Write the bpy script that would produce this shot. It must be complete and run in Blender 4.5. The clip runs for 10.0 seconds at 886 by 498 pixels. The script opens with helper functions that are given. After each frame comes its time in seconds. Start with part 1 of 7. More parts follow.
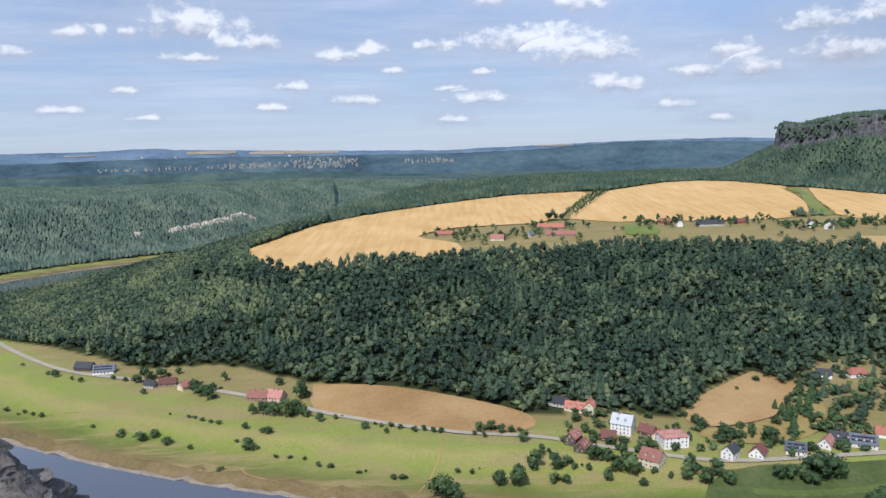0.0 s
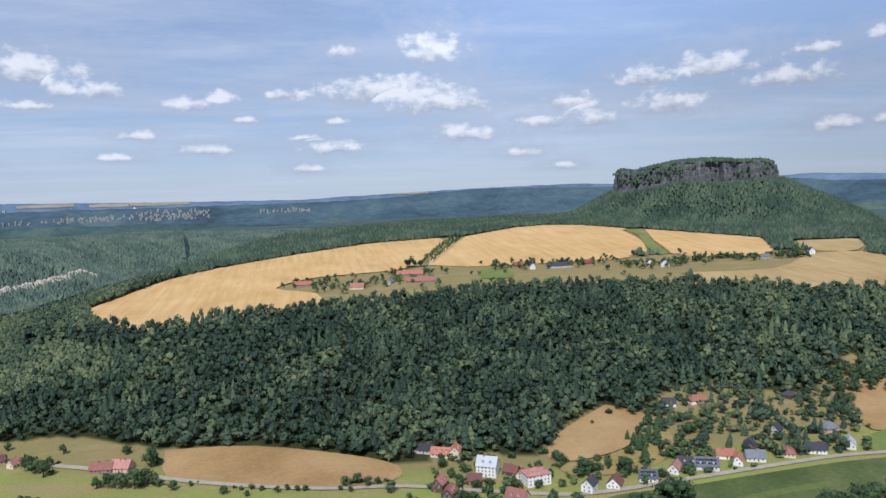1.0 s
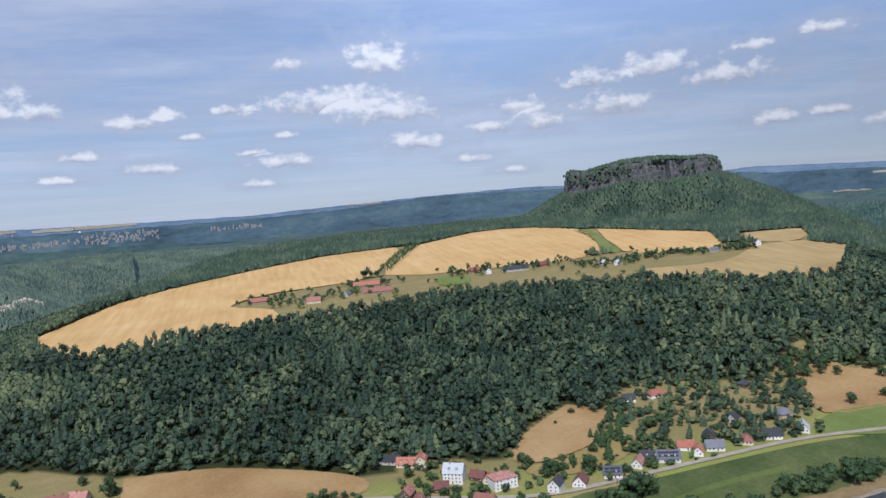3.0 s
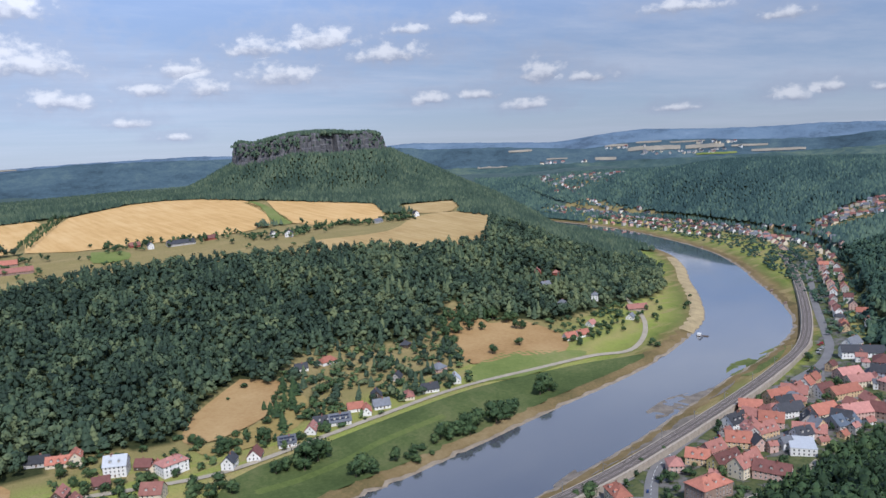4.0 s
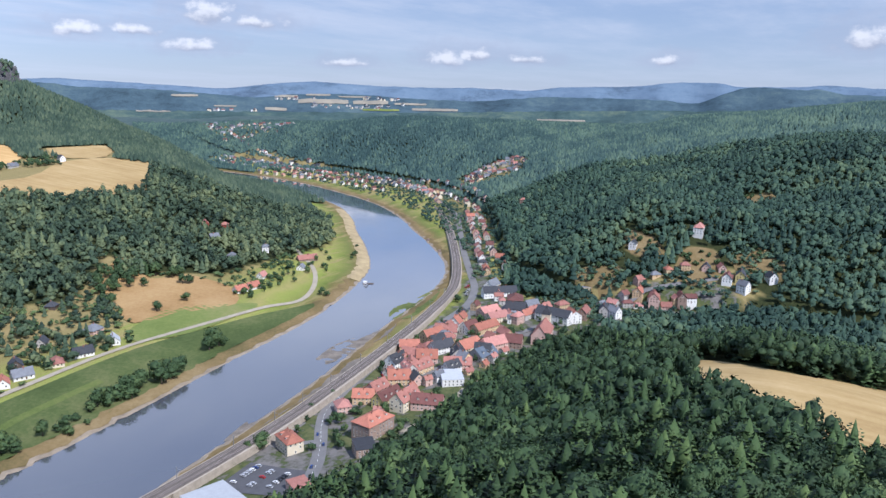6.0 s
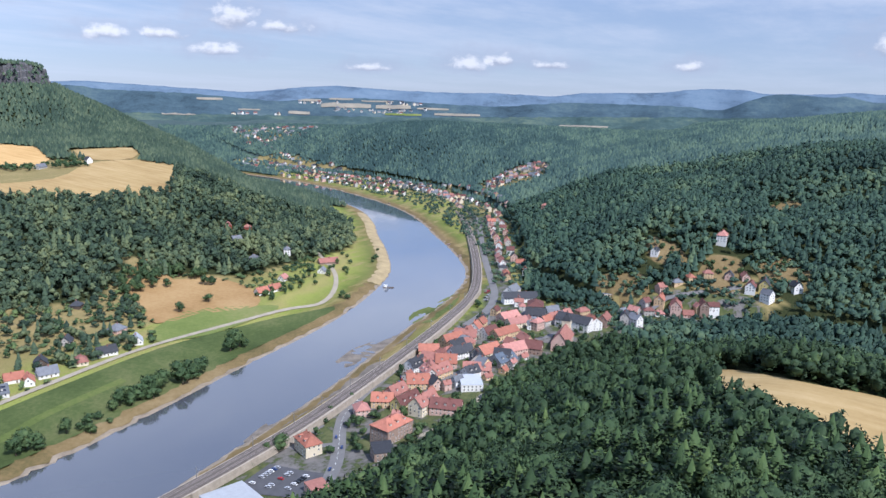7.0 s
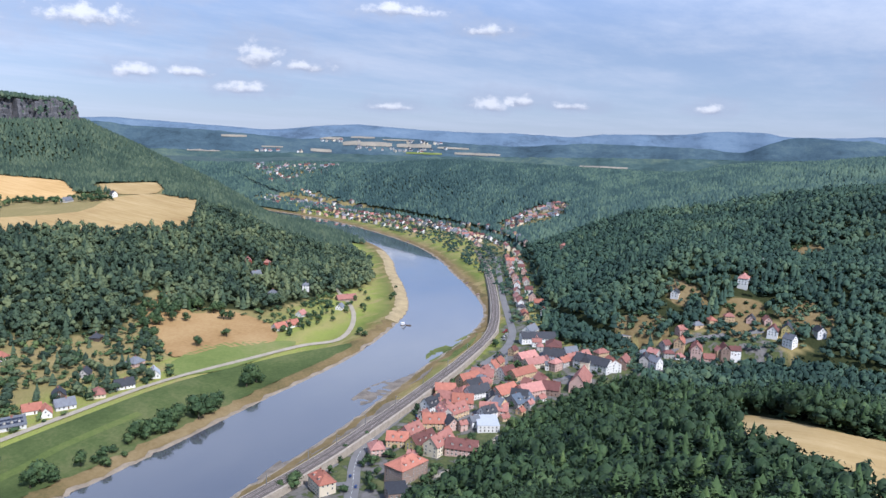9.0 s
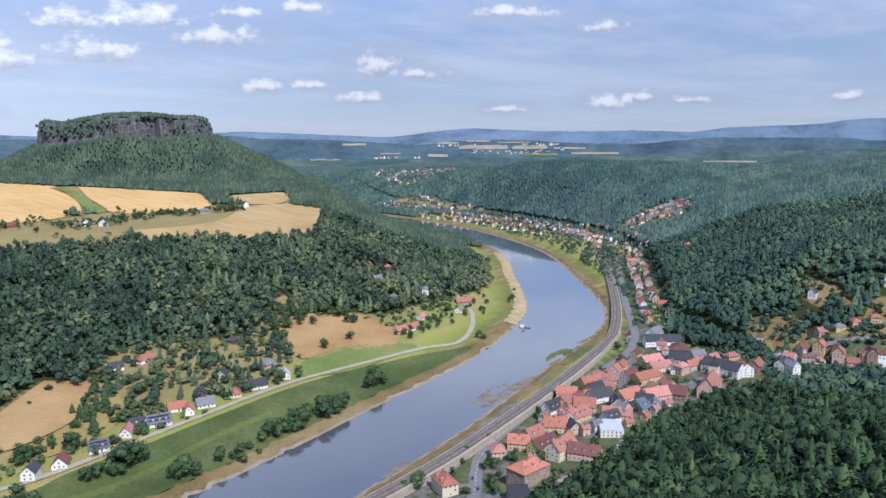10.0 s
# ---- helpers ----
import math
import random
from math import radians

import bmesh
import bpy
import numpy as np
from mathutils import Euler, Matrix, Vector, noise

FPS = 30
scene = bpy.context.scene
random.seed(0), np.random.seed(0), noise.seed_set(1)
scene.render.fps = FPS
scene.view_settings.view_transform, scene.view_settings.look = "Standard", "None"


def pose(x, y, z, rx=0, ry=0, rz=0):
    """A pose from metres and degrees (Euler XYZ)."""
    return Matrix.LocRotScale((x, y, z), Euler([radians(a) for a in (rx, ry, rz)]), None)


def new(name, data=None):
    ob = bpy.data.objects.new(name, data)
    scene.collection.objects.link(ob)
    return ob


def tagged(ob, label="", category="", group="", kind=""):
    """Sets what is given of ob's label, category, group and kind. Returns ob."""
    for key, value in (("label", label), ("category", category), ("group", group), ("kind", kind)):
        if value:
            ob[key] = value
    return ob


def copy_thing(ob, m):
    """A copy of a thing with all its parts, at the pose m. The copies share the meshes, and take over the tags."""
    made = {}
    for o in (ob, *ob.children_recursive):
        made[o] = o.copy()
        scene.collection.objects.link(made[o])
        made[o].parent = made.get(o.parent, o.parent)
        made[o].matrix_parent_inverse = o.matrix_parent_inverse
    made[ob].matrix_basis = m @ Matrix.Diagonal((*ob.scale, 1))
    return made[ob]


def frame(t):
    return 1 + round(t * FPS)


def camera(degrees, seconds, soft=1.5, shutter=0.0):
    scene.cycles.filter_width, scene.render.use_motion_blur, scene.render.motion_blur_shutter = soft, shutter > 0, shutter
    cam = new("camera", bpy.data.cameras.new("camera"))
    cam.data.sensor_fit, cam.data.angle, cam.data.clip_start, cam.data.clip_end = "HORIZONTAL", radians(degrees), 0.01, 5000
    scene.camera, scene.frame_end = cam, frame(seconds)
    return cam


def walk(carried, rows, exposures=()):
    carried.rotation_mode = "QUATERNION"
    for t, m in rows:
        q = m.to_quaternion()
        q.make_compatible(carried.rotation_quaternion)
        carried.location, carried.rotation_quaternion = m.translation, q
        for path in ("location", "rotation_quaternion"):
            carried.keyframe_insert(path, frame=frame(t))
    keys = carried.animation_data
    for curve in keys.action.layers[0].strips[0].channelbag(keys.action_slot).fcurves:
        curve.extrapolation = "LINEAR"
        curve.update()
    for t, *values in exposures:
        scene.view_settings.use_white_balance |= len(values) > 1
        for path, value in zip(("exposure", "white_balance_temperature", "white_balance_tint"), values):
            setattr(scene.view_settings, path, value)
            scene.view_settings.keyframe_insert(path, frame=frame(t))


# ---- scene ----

# ---- the camera: held in the hand on the fortress parapet, turning from the bend to the town ----
EYE = 246.0
cam = camera(61.73, 10.0)
TURNS = [  # seconds, yaw, pitch, roll in degrees
    (0.0, 0.00, -7.79, 1.13),
    (0.5, -4.62, -6.47, 1.92),
    (1.0, -10.96, -4.37, 1.93),
    (1.5, -10.20, -2.07, 1.98),
    (2.0, -7.11, -2.23, 3.07),
    (2.2, -6.79, -2.55, 3.48),
    (3.3, -20.72, -5.03, 4.46),
    (3.5, -25.62, -5.81, 4.12),
    (4.0, -39.66, -7.75, 2.97),
    (4.5, -52.06, -9.28, 1.73),
    (5.0, -59.56, -10.70, 0.72),
    (5.5, -63.59, -11.71, -0.57),
    (5.7, -64.49, -11.90, -1.01),
    (7.0, -62.67, -11.57, -1.45),
    (7.5, -61.55, -11.05, -1.13),
    (8.0, -60.86, -10.40, -0.93),
    (8.5, -60.59, -9.40, -1.40),
    (9.0, -61.11, -8.66, -2.09),
    (9.5, -56.48, -9.03, -0.57),
    (10.0, -52.31, -8.59, 0.36),
]


def stance(yaw, pitch, roll):
    m = pose(0, 0, 0, 90 + pitch, roll, yaw)
    arm = m.to_3x3() @ Vector((0, 0, -0.35))
    return pose(arm.x, arm.y, EYE, 90 + pitch, roll, yaw)


walk(cam, [(t, stance(yaw, pitch, roll)) for t, yaw, pitch, roll in TURNS],
     [(0.0, -0.05, 5850, 12), (1.0, -0.18, 5800, 12), (2.0, -0.28, 5750, 13), (3.5, -0.24, 5750, 14), (4.2, -0.10, 5700, 14), (5.5, 0.18, 5650, 15), (7.0, 0.28, 5650, 15), (8.5, 0.28, 5650, 15), (10.0, 0.12, 5650, 15)])

# ---- sky and sun ----
SUN_AZ, SUN_EL = 204.0, 50.0      # clockwise from +y, and above the horizon
sun = new("sun", bpy.data.lights.new("sun", "SUN"))
sun.data.energy, sun.data.angle, sun.data.color = 4.7, radians(0.6), (1.0, 0.94, 0.85)
sun_to = Vector((math.sin(radians(SUN_AZ)) * math.cos(radians(SUN_EL)), math.cos(radians(SUN_AZ)) * math.cos(radians(SUN_EL)), math.sin(radians(SUN_EL))))
sun.matrix_world = Matrix.Translation((0, 0, 900)) @ sun_to.to_track_quat("Z", "Y").to_matrix().to_4x4()
scene.view_settings.exposure = 0.0


def link(tree, a, b):
    tree.links.new(a, b)


def make_world():
    w = bpy.data.worlds.new("sky")
    w.use_nodes = True
    scene.world = w
    nt = w.node_tree
    nt.nodes.clear()
    N = nt.nodes.new
    out, bg = N("ShaderNodeOutputWorld"), N("ShaderNodeBackground")
    sky = N("ShaderNodeTexSky")
    sky.sky_type, sky.sun_disc = "NISHITA", False
    sky.sun_elevation, sky.sun_rotation = radians(SUN_EL), radians(SUN_AZ)
    sky.altitude, sky.air_density, sky.dust_density, sky.ozone_density = 300, 1.0, 0.4, 3.0
    co = N("ShaderNodeTexCoord")
    sep = N("ShaderNodeSeparateXYZ")
    link(nt, co.outputs["Generated"], sep.inputs[0])

    def math_node(op, a, b=None, c=None):
        n = N("ShaderNodeMath")
        n.operation = op
        for i, v in enumerate((a, b, c)):
            if v is None:
                continue
            if isinstance(v, (int, float)):
                n.inputs[i].default_value = v
            else:
                link(nt, v, n.inputs[i])
        return n.outputs[0]

    def remap(v, lo, hi, a=0.0, b=1.0, smooth=True):
        n = N("ShaderNodeMapRange")
        n.interpolation_type = "SMOOTHSTEP" if smooth else "LINEAR"
        link(nt, v, n.inputs[0])
        for i, val in enumerate((lo, hi, a, b)):
            n.inputs[i + 1].default_value = val
        return n.outputs[0]

    def noise_node(vec, scale, detail, rough, offset=(0, 0, 0), stretch=(1, 1, 1)):
        mp = N("ShaderNodeMapping")
        mp.inputs["Location"].default_value, mp.inputs["Scale"].default_value = offset, stretch
        link(nt, vec, mp.inputs[0])
        n = N("ShaderNodeTexNoise")
        n.inputs["Scale"].default_value, n.inputs["Detail"].default_value, n.inputs["Roughness"].default_value = scale, detail, rough
        link(nt, mp.outputs[0], n.inputs["Vector"])
        return n.outputs["Fac"]

    # a cloud deck seen in perspective: the way over its rise
    zz = math_node("MAXIMUM", sep.outputs[2], 0.004)
    zz = math_node("ADD", zz, 0.035)
    px, py = math_node("DIVIDE", sep.outputs[0], zz), math_node("DIVIDE", sep.outputs[1], zz)
    deck = N("ShaderNodeCombineXYZ")
    link(nt, px, deck.inputs[0]), link(nt, py, deck.inputs[1])
    thin = remap(noise_node(deck.outputs[0], 0.24, 9, 0.66, (3, 1, 0), (0.7, 1.25, 1)), 0.38, 0.68)
    # heaps: azimuth and elevation in degrees
    az = math_node("MULTIPLY", math_node("ARCTAN2", sep.outputs[0], sep.outputs[1]), 57.2958)
    el = math_node("MULTIPLY", math_node("ARCSINE", sep.outputs[2]), 57.2958)
    flat = N("ShaderNodeCombineXYZ")
    link(nt, az, flat.inputs[0]), link(nt, el, flat.inputs[1])
    fringe = noise_node(flat.outputs[0], 0.8, 7, 0.58, (0, 0, 0), (1, 1.35, 1))
    heap = None
    shade = None
    for a, e, wd, ht in CLOUDS:
        wd, ht = wd * 1.35, ht * 1.75
        u = math_node("DIVIDE", math_node("SUBTRACT", az, a), wd)
        v = math_node("DIVIDE", math_node("SUBTRACT", el, e), ht)
        # flat foot: what lies below the middle falls off faster
        v = math_node("MAXIMUM", v, math_node("MULTIPLY", v, -1.9))
        q = math_node("SUBTRACT", 1.0, math_node("SQRT", math_node("ADD", math_node("MULTIPLY", u, u), math_node("MULTIPLY", v, v))))
        heap = q if heap is None else math_node("MAXIMUM", heap, q)
        top = math_node("ADD", math_node("MULTIPLY", math_node("SUBTRACT", el, e), 1.0 / ht), 0.35)
        top = math_node("MULTIPLY", top, math_node("GREATER_THAN", q, -0.25))
        shade = top if shade is None else math_node("MAXIMUM", shade, top)
    body = math_node("ADD", heap, math_node("MULTIPLY", math_node("SUBTRACT", fringe, 0.5), 2.3))
    mask = remap(body, 0.0, 0.72)
    lit = remap(math_node("ADD", shade, math_node("MULTIPLY", math_node("SUBTRACT", fringe, 0.5), 1.6)), -0.1, 0.75)
    lightc = N("ShaderNodeMix")
    lightc.data_type = "RGBA"
    lightc.inputs["A"].default_value, lightc.inputs["B"].default_value = (0.42, 0.46, 0.55, 1), (0.93, 0.93, 0.93, 1)
    link(nt, lit, lightc.inputs["Factor"])
    base = N("ShaderNodeMix")
    base.data_type, base.blend_type = "RGBA", "MULTIPLY"
    base.inputs["Factor"].default_value = 1.0
    base.inputs["B"].default_value = (SKY, SKY, SKY, 1)
    link(nt, sky.outputs[0], base.inputs["A"])
    # a thin veil of high cloud, paler towards the horizon
    veil = N("ShaderNodeValToRGB")
    for k, (p, c) in enumerate(((0.0, (0.52, 0.60, 0.72)), (0.10, (0.43, 0.53, 0.70)), (0.28, (0.32, 0.42, 0.64)), (1.0, (0.22, 0.33, 0.58)))):
        e = veil.color_ramp.elements[k] if k < 2 else veil.color_ramp.elements.new(p)
        e.position, e.color = p, (*c, 1)
    link(nt, math_node("MAXIMUM", sep.outputs[2], 0.0), veil.inputs[0])
    m0 = N("ShaderNodeMix")
    m0.data_type = "RGBA"
    m0.inputs["Factor"].default_value = 0.72
    link(nt, base.outputs["Result"], m0.inputs["A"]), link(nt, veil.outputs[0], m0.inputs["B"])
    m1 = N("ShaderNodeMix")
    m1.data_type = "RGBA"
    link(nt, math_node("MULTIPLY", thin, remap(sep.outputs[2], 0.015, 0.13, 0.3, 0.85)), m1.inputs["Factor"])
    link(nt, m0.outputs["Result"], m1.inputs["A"])
    m1.inputs["B"].default_value = (0.70, 0.745, 0.82, 1)
    # grey skirts of the heaps
    skirt = N("ShaderNodeMix")
    skirt.data_type = "RGBA"
    link(nt, math_node("MULTIPLY", remap(math_node("ADD", heap, math_node("MULTIPLY", math_node("SUBTRACT", fringe, 0.5), 3.0)), -1.5, 0.4), 0.55), skirt.inputs["Factor"])
    link(nt, m1.outputs["Result"], skirt.inputs["A"])
    skirt.inputs["B"].default_value = (0.50, 0.55, 0.65, 1)
    m2 = N("ShaderNodeMix")
    m2.data_type = "RGBA"
    link(nt, math_node("MULTIPLY", mask, 0.92), m2.inputs["Factor"])
    link(nt, skirt.outputs["Result"], m2.inputs["A"]), link(nt, lightc.outputs["Result"], m2.inputs["B"])
    link(nt, m2.outputs["Result"], bg.inputs[0])
    # the cloud cover thickens from north to east
    east = math_node("ADD", math_node("MULTIPLY", sep.outputs[0], 0.97), math_node("MULTIPLY", sep.outputs[1], 0.26))
    high = math_node("MULTIPLY", remap(sep.outputs[2], 0.10, 0.26, 0.0, 0.34), remap(east, 0.15, 0.6))
    link(nt, math_node("ADD", remap(east, 0.45, 1.0, 1.04, 0.80), high), bg.inputs[1])
    link(nt, bg.outputs[0], out.inputs[0])


SKY = 0.10
# azimuth, elevation, half width, half height of each heap cloud, degrees
HEAPS_NORTH = [(-25.69, 8.07, 1.1, 0.39), (-24.0, 8.21, 0.4, 0.35), (-22.32, 8.28, 0.6, 0.35), (-17.82, 8.73, 3.3, 0.96), (-15.75, 7.62, 0.8, 0.61), (-13.28, 7.65, 1.2, 0.61), (-18.14, 6.6, 2.0, 0.26), (-7.45, 6.79, 2.0, 0.44), (-5.33, 7.26, 1.2, 0.44),
               (-0.45, 7.53, 1.7, 0.39), (6.96, 7.61, 4.8, 0.87), (11.1, 6.64, 3.3, 0.79), (12.96, 4.27, 2.1, 0.61), (21.08, 6.31, 1.7, 0.52), (18.86, 4.97, 1.7, 0.44), (22.59, 5.0, 1.5, 0.61), (-6.09, 3.56, 1.7, 0.35), (2.68, 3.49, 2.0, 0.44),
               (0.77, 4.37, 1.2, 0.22), (2.92, 5.48, 0.9, 0.26), (0.73, 2.01, 1.1, 0.31), (-11.07, 4.6, 1.3, 0.31), (-12.38, 3.09, 1.2, 0.26), (-22.79, 4.33, 0.8, 0.26), (-26.95, 2.92, 1.2, 0.26), (-29.46, 6.64, 0.9, 0.35), (-21.45, 2.42, 1.0, 0.22),
               (16.98, 2.78, 1.3, 0.31), (20.09, 1.68, 1.0, 0.26), (-3.68, 5.73, 0.7, 0.26), (10.4, 10.3, 2.1, 1.1), (4.0, 10.6, 1.2, 0.4)]
HEAPS_EAST = [(26.11, 7.73, 2.0, 0.61), (31.06, 8.2, 2.8, 0.79), (27.98, 5.75, 2.6, 0.7), (47.41, 5.06, 1.7, 0.79), (50.72, 4.6, 1.5, 0.35), (42.47, 3.78, 1.4, 0.35), (46.27, 2.81, 1.5, 0.39), (38.82, 3.63, 1.5, 0.39), (36.02, 7.0, 2.6, 0.61),
              (37.4, 8.77, 1.5, 0.35), (42.09, 9.21, 1.4, 0.44), (57.11, 1.97, 1.4, 0.26), (64.54, 2.51, 1.1, 0.44), (66.95, 2.69, 1.3, 0.31), (57.17, 8.92, 2.6, 0.44), (64.14, 7.78, 1.5, 0.35), (93.3, 3.8, 1.5, 0.7), (64.74, 2.22, 0.8, 0.35),
              (66.84, 2.71, 1.3, 0.39), (70.61, 2.44, 1.3, 0.26), (80.78, 2.45, 1.0, 0.31)]
CLOUDS = HEAPS_NORTH + HEAPS_EAST
make_world()

# ---- materials ----
def material(name, rough=0.8, metal=0.0, spec=0.3):
    m = bpy.data.materials.new(name)
    m.use_nodes = True
    b = m.node_tree.nodes["Principled BSDF"]
    b.inputs["Roughness"].default_value, b.inputs["Metallic"].default_value = rough, metal
    b.inputs["Specular IOR Level"].default_value = spec
    return m, m.node_tree, b


def node(nt, kind, **values):
    n = nt.nodes.new("ShaderNode" + kind)
    for k, v in values.items():
        n.inputs[k.replace("_", " ")].default_value = v
    return n


def noise_of(nt, scale, detail=4, rough=0.6, vector=None, stretch=None):
    n = node(nt, "TexNoise", Scale=scale, Detail=detail, Roughness=rough)
    if vector is None:
        vector = nt.nodes.new("ShaderNodeTexCoord").outputs["Object"]
    if stretch:
        mp = node(nt, "Mapping", Scale=stretch)
        link(nt, vector, mp.inputs[0])
        vector = mp.outputs[0]
    link(nt, vector, n.inputs["Vector"])
    return n.outputs["Fac"]


def ramp_of(nt, fac, stops):
    r = nt.nodes.new("ShaderNodeValToRGB")
    e = r.color_ramp.elements
    while len(e) < len(stops):
        e.new(0.5)
    for el, (p, c) in zip(e, stops):
        el.position, el.color = p, (*c, 1)
    link(nt, fac, r.inputs[0])
    return r.outputs[0]


def mix_of(nt, fac, a, b, blend="MIX"):
    m = nt.nodes.new("ShaderNodeMix")
    m.data_type, m.blend_type = "RGBA", blend
    for sock, v in (("Factor", fac), ("A", a), ("B", b)):
        if isinstance(v, (int, float)):
            m.inputs[sock].default_value = v
        elif isinstance(v, tuple):
            m.inputs[sock].default_value = (*v, 1)
        else:
            link(nt, v, m.inputs[sock])
    return m.outputs["Result"]


def calc(nt, op, a, b=0.0):
    m = nt.nodes.new("ShaderNodeMath")
    m.operation = op
    for i, v in enumerate((a, b)):
        if isinstance(v, (int, float)):
            m.inputs[i].default_value = v
        else:
            link(nt, v, m.inputs[i])
    return m.outputs[0]


def bump_to(nt, b, fac, strength, distance):
    n = node(nt, "Bump", Strength=strength, Distance=distance)
    link(nt, fac, n.inputs["Height"])
    link(nt, n.outputs[0], b.inputs["Normal"])


def attr(nt, name):
    a = nt.nodes.new("ShaderNodeAttribute")
    a.attribute_name = name
    return a.outputs["Fac"]


def plain(name, colour, rough=0.8, vary=0.25, scale=0.6, metal=0.0, spec=0.3, bump=0.0, objects=0.0):
    """A surface of one colour with stains at two scales; objects: how far it differs from thing to thing."""
    m, nt, b = material(name, rough, metal, spec)
    dark, light = tuple(c * (1 - vary) for c in colour), tuple(min(1, c * (1 + vary)) for c in colour)
    n = calc(nt, "ADD", calc(nt, "MULTIPLY", noise_of(nt, scale, 3), 0.6), calc(nt, "MULTIPLY", noise_of(nt, scale * 9, 4), 0.4))
    c = ramp_of(nt, n, [(0.3, dark), (0.7, light)])
    if objects:
        o = nt.nodes.new("ShaderNodeObjectInfo")
        c = mix_of(nt, 1.0, c, ramp_of(nt, o.outputs["Random"], [(0, (1 - objects,) * 3), (1, (1 + objects,) * 3)]), "MULTIPLY")
    link(nt, c, b.inputs["Base Color"])
    if bump:
        bump_to(nt, b, noise_of(nt, scale * 9, 4), 0.5, bump)
    return m


def foliage(name, dark, mid, light, grain=0.55):
    """Leaves: the tree's own tint, boughs and leaf grain."""
    m, nt, b = material(name, 0.7, 0, 0.18)
    t = attr(nt, "tint")
    n = calc(nt, "ADD", calc(nt, "MULTIPLY", noise_of(nt, grain, 3, 0.75), 0.55), calc(nt, "MULTIPLY", noise_of(nt, grain * 3.1, 2, 0.6), 0.45))
    v = calc(nt, "ADD", t, calc(nt, "MULTIPLY", calc(nt, "SUBTRACT", n, 0.5), 1.1))
    c = ramp_of(nt, v, [(0.0, dark), (0.45, mid), (1.0, light)])
    bark = calc(nt, "LESS_THAN", t, -0.5)
    link(nt, mix_of(nt, bark, c, (0.10, 0.07, 0.05)), b.inputs["Base Color"])
    return m


def field(name, a, b_, c_, furrow=0.0, turn=0.0, rough=0.95):
    """Crop, stubble or grass: broad patches, fine grain, and drill rows along one bearing."""
    m, nt, b = material(name, rough, 0, 0.1)
    co = nt.nodes.new("ShaderNodeTexCoord")
    n = calc(nt, "ADD", calc(nt, "MULTIPLY", noise_of(nt, 0.012, 3, 0.6, co.outputs["Object"]), 0.6), calc(nt, "MULTIPLY", noise_of(nt, 0.25, 5, 0.75, co.outputs["Object"]), 0.4))
    if furrow:
        mp = node(nt, "Mapping", Rotation=(0, 0, radians(turn)), Scale=(1, 0.03, 1))
        link(nt, co.outputs["Object"], mp.inputs[0])
        st = noise_of(nt, furrow, 2, 0.5, mp.outputs[0])
        n = calc(nt, "ADD", calc(nt, "MULTIPLY", n, 0.62), calc(nt, "MULTIPLY", st, 0.38))
    link(nt, ramp_of(nt, n, [(0.36, a), (0.5, b_), (0.66, c_)]), b.inputs["Base Color"])
    return m


LEAF = foliage("broad leaves", (0.022, 0.042, 0.020), (0.052, 0.090, 0.037), (0.120, 0.165, 0.060))
# leaf colour cooled with blue: the valley's haze is painted in
SLOPE_HAZE_LEAF = foliage("broad leaves of the valley slope", (0.021, 0.038, 0.026), (0.054, 0.085, 0.049), (0.138, 0.166, 0.078))
NEEDLE = foliage("larch and pine needles", (0.024, 0.046, 0.020), (0.054, 0.094, 0.034), (0.108, 0.158, 0.052))
# four greens whose extra blue paints in the haze of distance
FAR_HAZE_GREEN = foliage("far pine wood", (0.028, 0.050, 0.036), (0.052, 0.082, 0.052), (0.096, 0.126, 0.074), 0.2)
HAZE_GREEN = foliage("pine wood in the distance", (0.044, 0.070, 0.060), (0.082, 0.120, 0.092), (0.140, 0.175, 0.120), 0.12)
RIDGE_HAZE_GREEN = foliage("wood on the far ridge", (0.026, 0.054, 0.054), (0.050, 0.090, 0.078), (0.095, 0.145, 0.100), 0.12)
HILL_HAZE_GREEN = foliage("hillside leaves", (0.022, 0.046, 0.036), (0.048, 0.088, 0.058), (0.108, 0.152, 0.078), 0.3)
BARK = plain("bark", (0.09, 0.07, 0.05), 0.95, 0.4, 1.5, bump=0.05)
WHEAT = field("ripe wheat", (0.44, 0.275, 0.105), (0.53, 0.34, 0.14), (0.60, 0.41, 0.195), 0.12, 20)
STUBBLE = field("stubble", (0.30, 0.20, 0.085), (0.38, 0.27, 0.12), (0.46, 0.34, 0.17), 0.15, -30)
DRY = field("dry pasture", (0.25, 0.15, 0.060), (0.33, 0.21, 0.092), (0.40, 0.275, 0.13))
YELLOWED = field("yellowed grass", (0.20, 0.150, 0.050), (0.27, 0.205, 0.075), (0.33, 0.26, 0.11))
GREEN = field("green meadow", (0.115, 0.150, 0.040), (0.155, 0.190, 0.055), (0.23, 0.22, 0.09))
DARK_GREEN = field("lush meadow", (0.046, 0.066, 0.022), (0.076, 0.102, 0.034), (0.140, 0.145, 0.062))
MOWN = field("mown grass", (0.060, 0.085, 0.024), (0.10, 0.13, 0.038), (0.16, 0.165, 0.06))
SANDY = plain("pale sand", (0.36, 0.28, 0.15), 0.95, 0.4, 0.05, bump=0.05)
SHORE = plain("shore stones", (0.25, 0.205, 0.15), 0.95, 0.4, 0.12, bump=0.1)
BANK = field("bank grass", (0.10, 0.085, 0.035), (0.18, 0.13, 0.06), (0.25, 0.19, 0.10))
ROADWAY = plain("asphalt", (0.17, 0.165, 0.16), 0.9, 0.2, 0.1)
LANE = plain("pale lane", (0.33, 0.29, 0.22), 0.95, 0.2, 0.1)

